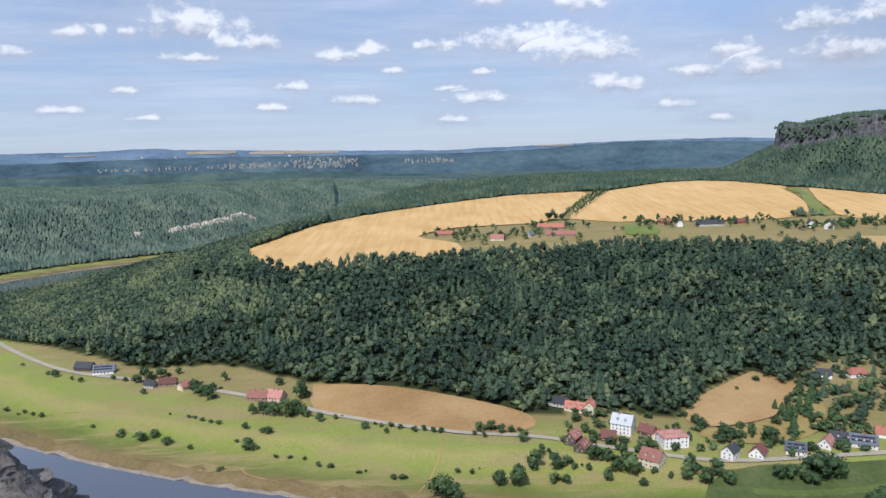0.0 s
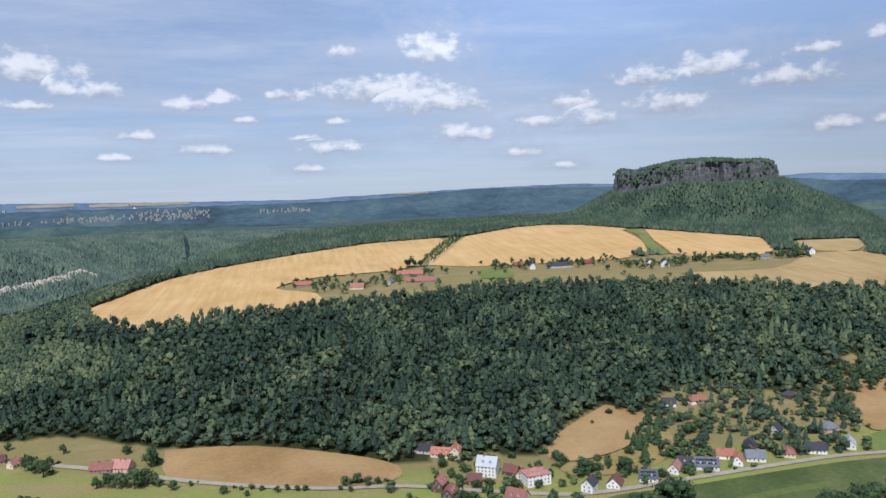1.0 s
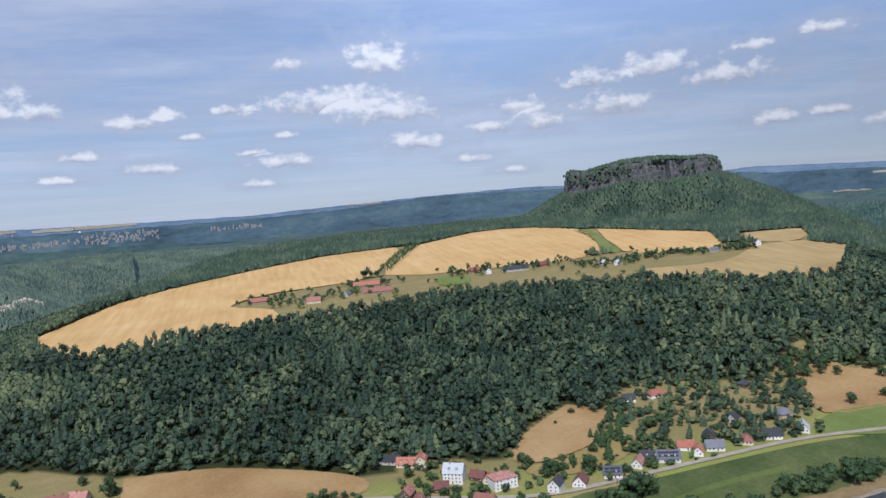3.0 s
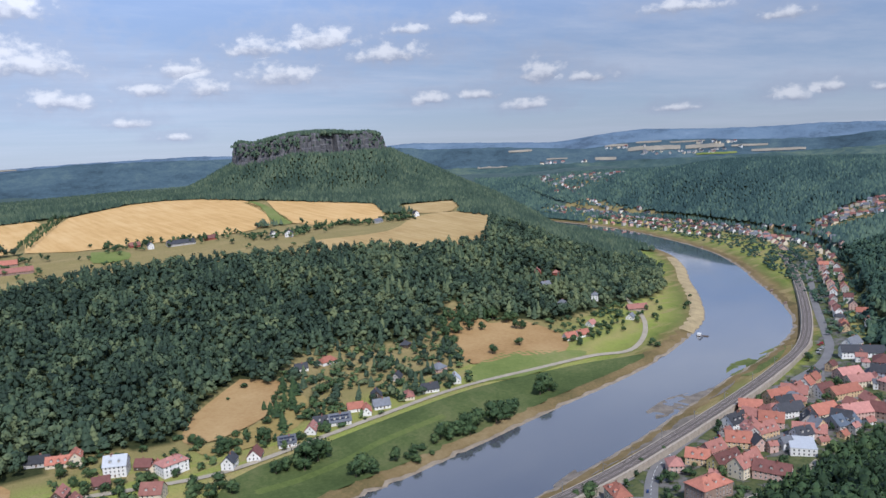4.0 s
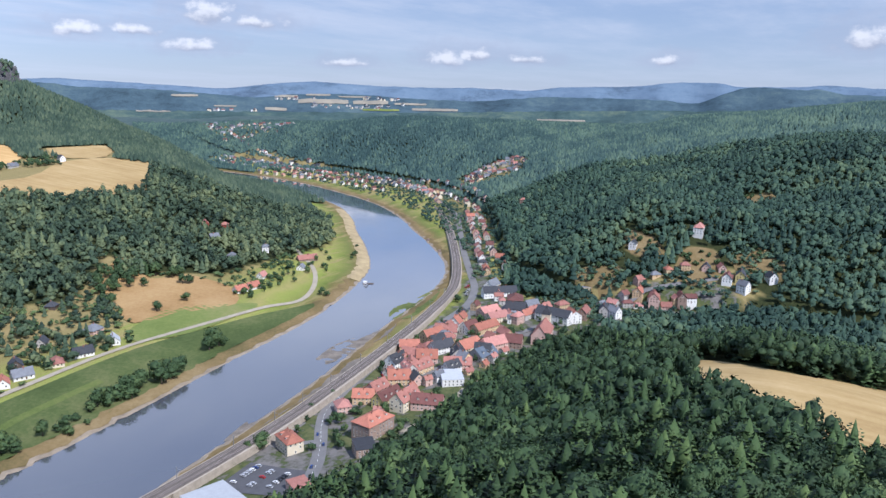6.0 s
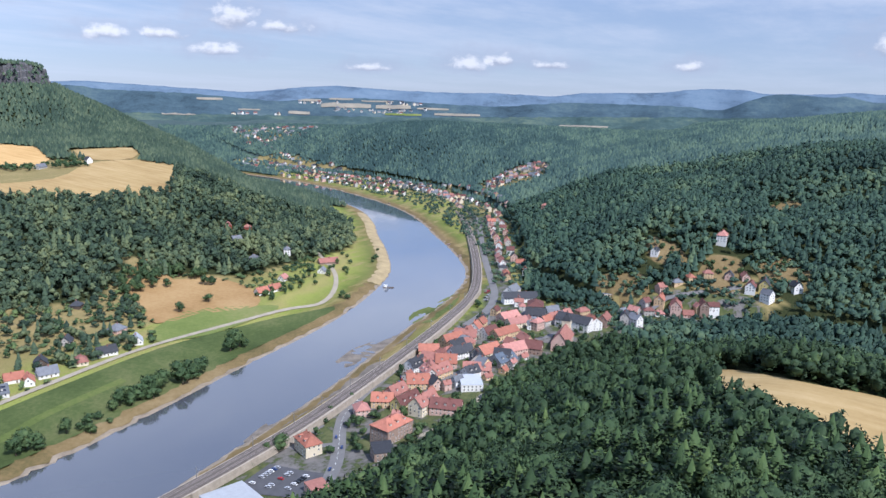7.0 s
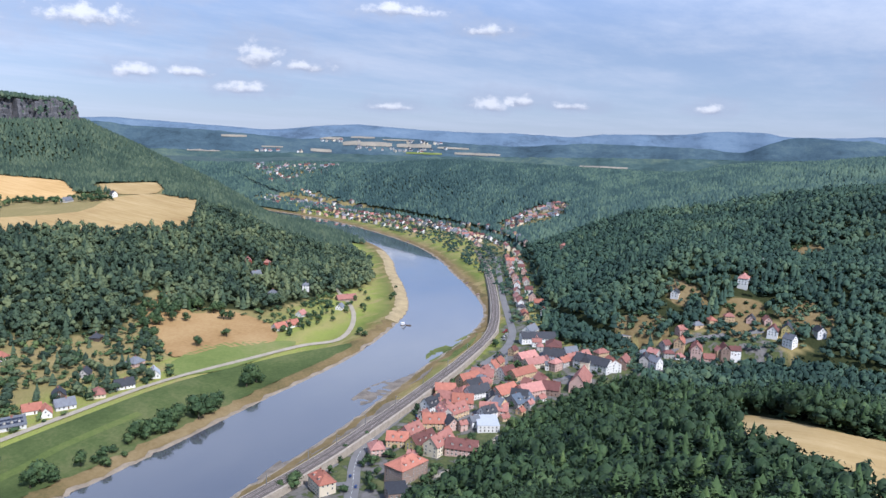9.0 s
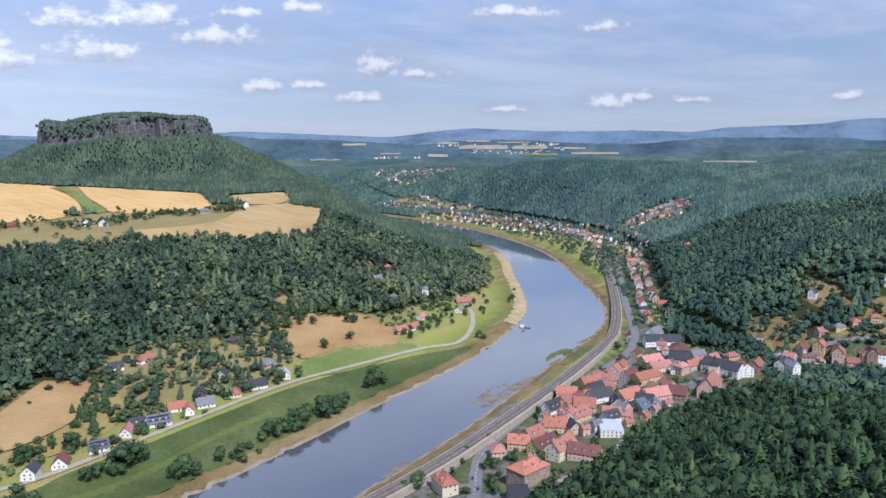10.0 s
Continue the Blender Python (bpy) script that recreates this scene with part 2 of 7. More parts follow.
# ---- lie of the land: z = 0 is the river, heights in metres ----
def spline(points, steps=5):
    """A smooth line through the points."""
    p = np.array(points, float)
    p = np.vstack([2 * p[0] - p[1], p, 2 * p[-1] - p[-2]])
    out = []
    for i in range(1, len(p) - 2):
        for k in range(steps):
            u = k / steps
            out.append(0.5 * (2 * p[i] + (p[i + 1] - p[i - 1]) * u + (2 * p[i - 1] - 5 * p[i] + 4 * p[i + 1] - p[i + 2]) * u * u
                              + (3 * p[i] - p[i - 1] - 3 * p[i + 1] + p[i + 2]) * u ** 3))
    out.append(p[-2])
    return np.array(out)


def to_line(x, y, line):
    """Distance to a polyline, the side (+ left of its way) and the place along it in segments."""
    best = np.full(x.shape, 1e18)
    dist, side, along = np.zeros(x.shape), np.zeros(x.shape), np.zeros(x.shape)
    for i in range(len(line) - 1):
        ax, ay, bx, by = *line[i][:2], *line[i + 1][:2]
        dx, dy = bx - ax, by - ay
        n = math.hypot(dx, dy)
        u = np.clip(((x - ax) * dx + (y - ay) * dy) / (n * n), 0, 1)
        d = np.hypot(x - ax - u * dx, y - ay - u * dy)
        c = (dx * (y - ay) - dy * (x - ax)) / n
        key = d - 1e-5 * abs(c)
        m = key < best
        best, dist, side, along = np.where(m, key, best), np.where(m, d, dist), np.where(m, np.sign(c), side), np.where(m, i + u, along)
    return dist, side, along


def inside(x, y, poly):
    r = np.zeros(x.shape, bool)
    for (ax, ay), (bx, by) in zip(poly, list(poly[1:]) + [poly[0]]):
        if ay != by:
            r ^= ((ay > y) != (by > y)) & (x < (bx - ax) * (y - ay) / (by - ay) + ax)
    return r


def ramp(u):
    u = np.clip(u, 0, 1)
    return u * u * (3 - 2 * u)


def waves(x, y, size, seed):
    """Soft, uneven swell between about -1 and 1."""
    g = np.random.RandomState(seed)
    r = 0
    for k in range(7):
        a, ph, s = g.uniform(0, 6.28), g.uniform(0, 6.28), size * g.uniform(0.6, 1.7)
        r = r + np.sin((x * math.cos(a) + y * math.sin(a)) * 6.28 / s + ph) / 3.2
    return r


# the river's middle and half width, from upstream round the bend to downstream
RIVER = spline([(2300, 2900, 50), (1850, 2250, 50), (1720, 1700, 48), (1640, 1330, 42), (1545, 1120, 42), (1395, 885, 44), (1255, 745, 48),
                (1145, 660, 52), (1040, 575, 54), (915, 490, 55), (800, 450, 51), (653, 423, 43), (490, 404, 49), (360, 393, 48), (250, 389, 49),
                (100, 408, 50), (-60, 438, 50), (-190, 475, 50), (-340, 535, 52), (-520, 640, 52), (-700, 820, 52), (-810, 1050, 52),
                (-850, 1250, 52), (-810, 1440, 52), (-690, 1600, 50), (-480, 1790, 50), (-300, 2000, 50), (-350, 2400, 50)])
PLATEAU = [(-330, 1290), (-290, 1150), (-215, 1060), (-75, 1130), (60, 1215), (240, 1255), (520, 1240), (742, 1030), (880, 960), (1060, 1120),
           (1200, 1350), (1330, 1700), (1300, 2300), (900, 2500), (300, 2200), (-100, 1800)]
TOE = spline([(900, -900), (850, -400), (862, 0), (845, 140), (855, 235), (935, 335), (1100, 415), (1300, 515), (1500, 635), (1680, 830),
              (1880, 1250), (2000, 1800), (2300, 2500), (2900, 3200)], 3)
MESA = (1108.0, 1958.0)


def mesa_r(x, y):
    """Distance from the table mountain's axis, drawn in along its depth."""
    dx, dy = x - MESA[0], y - MESA[1]
    a = math.radians(29.5)
    u, v = dx * math.cos(a) - dy * math.sin(a), dx * math.sin(a) + dy * math.cos(a)
    return np.hypot(u, v * 1.25), u, v


def river_gap(x, y):
    """Distance from the bank (below 0: water) and whether the place is inside the bend."""
    d, side, along = to_line(x, y, RIVER)
    return d - np.interp(along, np.arange(len(RIVER)), RIVER[:, 2]), side < 0


def height(x, y):
    x, y = np.asarray(x, float), np.asarray(y, float)
    s, inner = river_gap(x, y)
    bank = np.where(s < 0, np.maximum(-3.0, s * 0.3), 3.2 * ramp(s / 16) + 4.8 * ramp((s - 16) / 100))
    # inside the bend: meadow, wooded slope, plateau, table mountain
    d, _, _ = to_line(x, y, PLATEAU + PLATEAU[:1])
    d = np.where(inside(x, y, PLATEAU), 0, d)
    p = 0.24 * x + 0.97 * y
    top = np.minimum(90 + 0.085 * (p - 1150), 152)
    top = np.where(p < 1150, 90 + 0.04 * (p - 1150), top)
    u = np.maximum(s - 95, 0)
    u = u / (u + d + 1e-6)
    z_in = bank + (top - 8) * (0.45 * u + 0.55 * ramp(u)) + 2.5 * waves(x, y, 260, 3) * ramp(u * 3) * ramp((1 - u) * 5)
    rho, mu, mv = mesa_r(x, y)
    steep = np.maximum(rho + 62 * ramp((40 - mu) / 240) - 245, 0)
    cone = 245 - 0.52 * steep + 0.00012 * steep ** 2
    cone = np.where(rho > 1200, 0, cone) + 4 * waves(x, y, 150, 5)
    z_in = z_in + (np.logaddexp(z_in / 9, cone / 9) * 9 - z_in) * ramp((s - 28) / 55)
    # outside: the fortress spur, the hill across the side valley, the far bank
    cx = np.interp(x, [-900, -400, -100, 0, 60, 120, 200, 300, 380, 450, 550, 650, 760], [60, 150, 188, 192, 187, 158, 135, 118, 112, 98, 72, 30, 4])
    spur = cx - np.where(y > 0, 60 * (np.abs(y) / 165) ** 1.6, 45 * (np.abs(y) / 260) ** 1.5)
    flat = bank + 3 * ramp((s - 60) / 80)
    z_out = np.logaddexp(flat / 7, spur / 7) * 7
    dt, sd, al = to_line(x, y, TOE)
    dt = np.where(sd < 0, dt, 0)
    far_r = np.hypot(x, y)
    rise = 0.50 * np.minimum(dt, 170) + 0.19 * np.clip(dt - 170, 0, 900) + 18 * waves(x, y, 520, 8) * ramp(dt / 400)
    az = np.degrees(np.arctan2(x, y))
    cap = np.interp(az, [40, 66, 68.7, 72.9, 77, 81, 88, 94, 101], [52, 62, 96, 122, 142, 164, 192, 226, 234])
    cap = cap + (104 - cap) * ramp((far_r - 1750) / 350) * ramp((82 - az) / 6)
    cap = cap + (134 - cap) * ramp((far_r - 2150) / 400) * ramp((82 - az) / 6)
    rise = np.where(dt > 0, -20 * np.logaddexp(-rise / 20, -cap / 20) + 13.8 * np.exp(-dt / 60), 0)
    z_out = z_out + np.maximum(rise, 0)
    mid = np.exp(-(((x - 2150) / 360) ** 2 + ((y - 1170) / 420) ** 2)) * ramp(dt / 380)
    z_out = np.where(dt > 0, np.maximum(z_out, z_out * (1 - mid) + mid * 160), z_out)
    left = (x < 300) & (y > 700)
    z_out = np.where(left, bank + 112 * ramp((s - 70) / 330) + 9 * waves(x, y, 420, 9) * ramp((s - 150) / 300), z_out)
    z = np.where(inner, z_in, z_out)
    # far country settles to a wooded plateau
    f = ramp((far_r - 2500) / 700)
    return z * (1 - f) + f * (116 + 9 * waves(x, y, 700, 11))

# ---- where the houses stand: x, y, ridge's bearing, width, length, storeys, wall, roof, form ----
VILLAGE_A = [
    (113, 628, -27, 8, 16, 1, "cream", "orange", "gable"),
    (124, 624, 73, 8, 12, 2, "cream", "orange", "gable"),
    (143, 583, -30, 11, 14, 3, "white", "pale", "gable"),
    (128, 570, -15, 8, 10, 1, "dark", "maroon", "gable"),
    (162, 578, -45, 8, 11, 1, "dark", "maroon", "gable"),
    (168, 570, 58, 6, 9, 1, "cream", "orange", "gable"),
    (176, 557, 8, 12, 17, 3, "white", "rose", "hip"),
    (151, 525, -40, 11, 13, 2, "cream", "rust", "gable"),
    (99, 565, 58, 8, 12, 2, "dark", "rust", "gable"),
    (104, 552, 63, 8, 12, 1, "dark", "rust", "gable"),
    (100, 640, -30, 8, 15, 1, "pale", "slate", "gable"),
]
VILLAGE_B = [
    (212, 533, 48, 8, 11, 2, "white", "slate", "gable"),
    (234, 535, 53, 9, 11, 1, "white", "maroon", "gable"),
    (264, 539, -20, 9, 12, 1, "white", "solar", "gable"),
    (293, 549, 48, 8, 12, 1, "white", "rose", "gable"),
    (309, 556, -25, 8, 15, 1, "dark", "slate", "gable"),
    (321, 549, -23, 10, 16, 1, "white", "solar", "gable"),
    (347, 564, -25, 8, 12, 1, "white", "orange", "gable"),
    (351, 552, 58, 8, 12, 1, "white", "orange", "gable"),
    (379, 576, 58, 9, 12, 1, "dark", "slate", "gable"),
    (369, 554, -20, 9, 13, 1, "white", "grey", "gable"),
    (402, 556, 60, 9, 12, 1, "cream", "rust", "hip"),
    (428, 556, -20, 9, 14, 1, "white", "slate", "gable"),
]
VILLAGE_C = [
    (472, 596, 10, 11, 12, 1, "rosewall", "grey", "hip"),
    (464, 559, 53, 9, 12, 1, "white", "pale", "gable"),
    (423, 603, 38, 8, 10, 1, "pale", "slate", "gable"),
    (491, 679, 30, 9, 9, 1, "dark", "slate", "hip"),
    (395, 693, 5, 10, 16, 1, "white", "orange", "hip"),
    (362, 691, -15, 8, 11, 1, "white", "slate", "gable"),
    (843, 799, 48, 8, 10, 1, "redwall", "rose", "gable"),
    (870, 786, 20, 8, 9, 1, "redwall", "rust", "hip"),
    (810, 753, -15, 8, 12, 1, "white", "grey", "gable"),
    (766, 682, 20, 9, 10, 1, "white", "grey", "hip"),
    (830, 676, 40, 8, 9, 3, "white", "grey", "hip"),
]
VILLAGE_D = [
    (727, 599, 8, 8, 10, 1, "white", "rose", "gable"),
    (663, 579, -15, 9, 13, 1, "white", "orange", "gable"),
    (683, 577, -13, 9, 13, 1, "white", "orange", "gable"),
    (844, 614, -30, 9, 24, 1, "brick", "rust", "gable"),
    (796, 589, 18, 8, 10, 1, "white", "grey", "gable"),
    (-395, 784, -10, 9, 17, 1, "dark", "slate", "gable"),
    (-367, 769, 8, 10, 18, 1, "white", "solar", "gable"),
    (-298, 719, -15, 7, 9, 1, "pale", "slate", "gable"),
    (-281, 721, 8, 8, 14, 1, "brick", "maroon", "gable"),
    (-261, 710, 58, 7, 9, 1, "cream", "rust", "gable"),
    (-179, 675, -10, 9, 16, 1, "brick", "rust", "gable"),
    (-162, 673, -20, 10, 14, 1, "rosewall", "rose", "gable"),
]
FARMS_HOUSES = [
    (185, 1287, -8, 16, 46, 1, "brick", "orange", "gable"),
    (194, 1227, -8, 12, 48, 1, "brick", "rust", "gable"),
    (86, 1213, -5, 12, 22, 1, "cream", "rust", "gable"),
    (143, 1232, 60, 9, 16, 1, "pale", "grey", "gable"),
    (0, 1264, -5, 14, 30, 1, "brick", "orange", "gable"),
    (387, 1298, 5, 10, 18, 1, "redwall", "rust", "gable"),
    (402, 1264, 85, 9, 12, 2, "white", "slate", "gable"),
    (452, 1261, -3, 16, 46, 1, "pale", "slate", "gable"),
    (508, 1270, 0, 10, 20, 1, "redwall", "maroon", "gable"),
    (602, 1215, 80, 9, 12, 2, "white", "slate", "gable"),
    (626, 1200, 60, 14, 22, 2, "white", "slate", "gable"),
    (821, 1202, 20, 10, 22, 1, "pale", "grey", "gable"),
    (923, 1212, 70, 10, 16, 2, "white", "slate", "gable"),
]
TOWN_A = [
    (380, 294, 62, 12, 19, 3, "cream", "orange", "hip"),
    (419, 251, -11, 17, 26, 4, "brick", "orange", "hip"),
    (449, 296, 45, 11, 13, 2, "rosewall", "rose", "hip"),
    (470, 290, -65, 11, 17, 2, "ochre", "orange", "gable"),
    (489, 289, -10, 12, 18, 2, "rosewall", "rust", "gable"),
    (474, 271, -10, 12, 24, 2, "yellow", "maroon", "gable"),
    (470, 253, -5, 13, 24, 3, "cream", "rust", "gable"),
    (515, 283, -57, 13, 19, 2, "ochre", "orange", "gable"),
    (553, 307, -10, 13, 20, 2, "white", "slate", "gable"),
    (473, 235, -75, 12, 24, 2, "rosewall", "maroon", "gable"),
]
TOWN_B = [
    (531, 242, 32, 18, 24, 2, "white", "pale", "flat"),
    (561, 250, -65, 14, 24, 2, "rosewall", "rust", "gable"),
    (595, 316, -60, 14, 19, 2, "ochre", "orange", "gable"),
    (598, 284, -25, 12, 24, 2, "white", "slate", "gable"),
    (630, 309, -20, 13, 24, 2, "ochre", "orange", "gable"),
    (647, 302, -70, 13, 22, 2, "cream", "rust", "gable"),
    (608, 261, -20, 17, 24, 2, "cream", "orange", "gable"),
    (623, 242, -30, 16, 26, 2, "rosewall", "rose", "gable"),
    (583, 260, 25, 13, 17, 2, "pale", "slate", "gable"),
    (592, 239, -20, 17, 22, 2, "pale", "blue", "gable"),
    (543, 278, -15, 13, 22, 2, "ochre", "rust", "gable"),
    (569, 284, -65, 13, 19, 2, "rosewall", "orange", "gable"),
]
TOWN_C = [
    (662, 283, -20, 13, 17, 2, "white", "maroon", "gable"),
    (668, 269, -20, 14, 31, 2, "ochre", "orange", "gable"),
    (706, 271, -30, 14, 24, 2, "cream", "rose", "gable"),
    (725, 288, -25, 14, 24, 2, "rosewall", "rose", "gable"),
    (637, 226, -80, 13, 16, 2, "brick", "maroon", "gable"),
    (809, 308, -55, 17, 41, 2, "white", "slate", "gable"),
    (782, 278, 20, 18, 24, 2, "pale", "maroon", "hip"),
    (840, 330, -5, 13, 22, 2, "white", "grey", "gable"),
    (743, 263, -75, 13, 22, 2, "blue_wall", "slate", "gable"),
    (760, 251, -35, 13, 16, 2, "white", "grey", "gable"),
    (733, 216, -99, 17, 38, 3, "white", "slate", "gable"),
    (742, 199, 40, 14, 17, 3, "white", "orange", "gable"),
]
TOWN_D = [
    (758, 191, 0, 10, 18, 3, "brick", "rust", "gable"),
    (779, 174, 10, 10, 16, 3, "pale", "slate", "gable"),
    (775, 162, 60, 10, 13, 3, "white", "grey", "gable"),
    (849, 151, 0, 11, 18, 2, "ochre", "orange", "gable"),
    (840, 132, 10, 11, 22, 2, "rosewall", "rust", "gable"),
    (852, 104, 20, 10, 16, 2, "brick", "maroon", "gable"),
    (980, 105, 0, 12, 22, 3, "white", "rose", "hip"),
    (931, 177, 0, 9, 11, 2, "white", "slate", "gable"),
    (896, 60, 0, 11, 18, 2, "white", "maroon", "gable"),
    (903, 46, 0, 11, 18, 2, "yellow", "slate", "gable"),
    (879, 41, 60, 10, 12, 3, "white", "grey", "gable"),
    (906, 14, 30, 10, 13, 2, "white", "slate", "gable"),
    (1316, 460, 10, 10, 12, 3, "brick", "rust", "hip"),
]
HOUSE_PLAN = np.array([r[:2] for rows in (VILLAGE_A, VILLAGE_B, VILLAGE_C, VILLAGE_D, FARMS_HOUSES, TOWN_A, TOWN_B, TOWN_C, TOWN_D) for r in rows], float)


def off_houses(x, y, side=10.0, behind=10.0, before=40.0):
    """Leaves the gardens round the houses open, longest on the valley side."""
    m = np.ones(x.shape, bool)
    for hx, hy in HOUSE_PLAN:
        n = math.hypot(hx, hy)
        ux, uy = hx / n, hy / n
        a, c = (x - hx) * ux + (y - hy) * uy, (x - hx) * uy - (y - hy) * ux
        m &= ~((np.abs(c) < side) & (a < behind) & (a > -before))
    return m

# ---- ground, water, fields, roads ----
def mesh_object(name, verts, faces, mats, attrs=None, smooth=False, index=None):
    me = bpy.data.meshes.new(name)
    verts = np.asarray(verts, np.float32)
    faces = np.asarray(faces, np.int32)
    k = faces.shape[1]
    me.vertices.add(len(verts))
    me.vertices.foreach_set("co", verts.ravel())
    me.loops.add(faces.size)
    me.loops.foreach_set("vertex_index", faces.ravel())
    me.polygons.add(len(faces))
    me.polygons.foreach_set("loop_start", np.arange(0, faces.size, k, dtype=np.int32))
    me.polygons.foreach_set("loop_total", np.full(len(faces), k, np.int32))
    me.polygons.foreach_set("use_smooth", np.full(len(faces), smooth))
    for m in mats if isinstance(mats, (list, tuple)) else [mats]:
        me.materials.append(m)
    if index is not None:
        me.polygons.foreach_set("material_index", np.asarray(index, np.int32))
    for key, val in (attrs or {}).items():
        me.attributes.new(key, "FLOAT", "POINT").data.foreach_set("value", np.asarray(val, np.float32))
    me.update(calc_edges=True)
    return new(name, me)


def ground_material():
    m, nt, b = material("valley ground", 0.95, 0, 0.1)
    co = nt.nodes.new("ShaderNodeTexCoord").outputs["Object"]
    s, wood, urban = attr(nt, "bank"), attr(nt, "wood"), attr(nt, "urban")
    broad, fine = noise_of(nt, 0.018, 4, 0.6, co), noise_of(nt, 0.35, 5, 0.75, co)
    n = calc(nt, "ADD", calc(nt, "MULTIPLY", broad, 0.65), calc(nt, "MULTIPLY", fine, 0.35))
    # grass dries out in bands along the river
    wob = calc(nt, "ADD", s, calc(nt, "MULTIPLY", calc(nt, "SUBTRACT", broad, 0.5), 40.0))
    band = ramp_of(nt, calc(nt, "DIVIDE", wob, 200.0), [(0.0, (0.26, 0.20, 0.13)), (0.05, (0.24, 0.165, 0.075)), (0.10, (0.14, 0.125, 0.04)), (0.15, (0.115, 0.155, 0.03)), (0.27, (0.23, 0.28, 0.052)),
                                                       (0.36, (0.34, 0.31, 0.10)), (0.44, (0.24, 0.29, 0.058)), (0.60, (0.24, 0.27, 0.066)), (0.75, (0.23, 0.195, 0.075)), (0.95, (0.25, 0.20, 0.085))])
    # dry streaks and mown strips along the meadow
    mp = node(nt, "Mapping", Rotation=(0, 0, radians(24)), Scale=(0.3, 1.6, 1))
    link(nt, co, mp.inputs[0])
    streak = noise_of(nt, 0.03, 5, 0.7, mp.outputs[0])
    band = mix_of(nt, ramp_of(nt, streak, [(0.50, (0.0,) * 3), (0.60, (0.8,) * 3)]), band, (0.32, 0.245, 0.115))
    band = mix_of(nt, ramp_of(nt, noise_of(nt, 0.9, 4, 0.8, co), [(0.36, (0.75,) * 3), (0.52, (0.0,) * 3)]), band, (0.075, 0.10, 0.022))
    grass = mix_of(nt, ramp_of(nt, n, [(0.38, (0.0,) * 3), (0.68, (0.5,) * 3)]), band, (0.24, 0.185, 0.09))
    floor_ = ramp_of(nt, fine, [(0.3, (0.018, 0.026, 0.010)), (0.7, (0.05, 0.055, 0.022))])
    yard = noise_of(nt, 0.05, 4, 0.7, co)
    pave = ramp_of(nt, yard, [(0.38, (0.17, 0.16, 0.15)), (0.46, (0.12, 0.115, 0.10)), (0.50, (0.060, 0.080, 0.030)), (0.62, (0.12, 0.125, 0.055))])
    # far off, the wood floor blends to a blue-green with haze painted in
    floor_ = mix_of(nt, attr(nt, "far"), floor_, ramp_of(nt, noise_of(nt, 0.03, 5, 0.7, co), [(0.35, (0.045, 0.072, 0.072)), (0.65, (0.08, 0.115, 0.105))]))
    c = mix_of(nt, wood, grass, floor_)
    link(nt, mix_of(nt, urban, c, pave), b.inputs["Base Color"])
    return m


def water_material():
    """Still, deep water: it mirrors the sky at a flat angle and shows its dark bed at a steep one; light airs roughen it in patches."""
    m, nt, b = material("river water", 0.03, 0, 0.5)
    b.inputs["Base Color"].default_value = (0.072, 0.077, 0.088, 1)
    b.inputs["IOR"].default_value = 1.50
    b.inputs["Coat Weight"].default_value, b.inputs["Coat Roughness"].default_value, b.inputs["Coat IOR"].default_value = 1.0, 0.04, 1.45
    co = nt.nodes.new("ShaderNodeTexCoord").outputs["Object"]
    patch = noise_of(nt, 0.012, 4, 0.65, co)
    link(nt, ramp_of(nt, patch, [(0.42, (0.02,) * 3), (0.62, (0.14,) * 3)]), b.inputs["Roughness"])
    n = calc(nt, "ADD", calc(nt, "MULTIPLY", noise_of(nt, 0.9, 3, 0.6, co), 0.4), calc(nt, "MULTIPLY", noise_of(nt, 0.16, 3, 0.6, co), 0.8))
    n = calc(nt, "MULTIPLY", n, ramp_of(nt, patch, [(0.42, (0.25,) * 3), (0.62, (1.0,) * 3)]))
    bump_to(nt, b, n, 0.22, 0.12)
    return m


AZ = np.radians(np.concatenate([np.arange(-42, 108, 0.5), np.arange(108, 318, 3.0)]))
RAD = np.concatenate([np.arange(6, 400, 7), np.arange(400, 1400, 8), np.arange(1400, 3000, 18), np.arange(3000, 4960, 110)]).astype(float)


def make_ground():
    a, r = np.meshgrid(AZ, RAD)
    x, y = r * np.sin(a), r * np.cos(a)
    z = height(x, y)
    for poly in (FIELD_BROWN, FIELD_SLOPE, SLOPE_FOOT, FIELD_TAN, FIELD_GREEN, DARK_MEADOW, FIELD_A, FIELD_B, FIELD_C, FIELD_D, FIELD_E, LANE_STRIP, FIELD_RIGHT):
        z = z - (1.3 if poly[0][1] > 900 else 1.1) * inside(x, y, poly)
    n, k = len(RAD), len(AZ)
    verts = np.stack([x.ravel(), y.ravel(), z.ravel()], 1)
    i, j = np.meshgrid(np.arange(n - 1), np.arange(k), indexing="ij")
    j2 = (j + 1) % k
    faces = np.stack([i * k + j, (i + 1) * k + j, (i + 1) * k + j2, i * k + j2], -1).reshape(-1, 4)[:, ::-1]
    s, inner = river_gap(verts[:, 0], verts[:, 1])
    global EYE_LINE
    EYE_LINE = np.maximum.accumulate(np.degrees(np.arctan2(z - EYE, r)), axis=0)
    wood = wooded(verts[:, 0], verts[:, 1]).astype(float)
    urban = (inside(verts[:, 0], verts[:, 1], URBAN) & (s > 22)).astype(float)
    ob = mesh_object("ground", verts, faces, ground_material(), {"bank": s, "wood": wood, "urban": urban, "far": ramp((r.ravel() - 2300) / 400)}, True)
    tagged(ob, "broad river valley with dry meadows and wooded slopes", "ground", kind="structure")


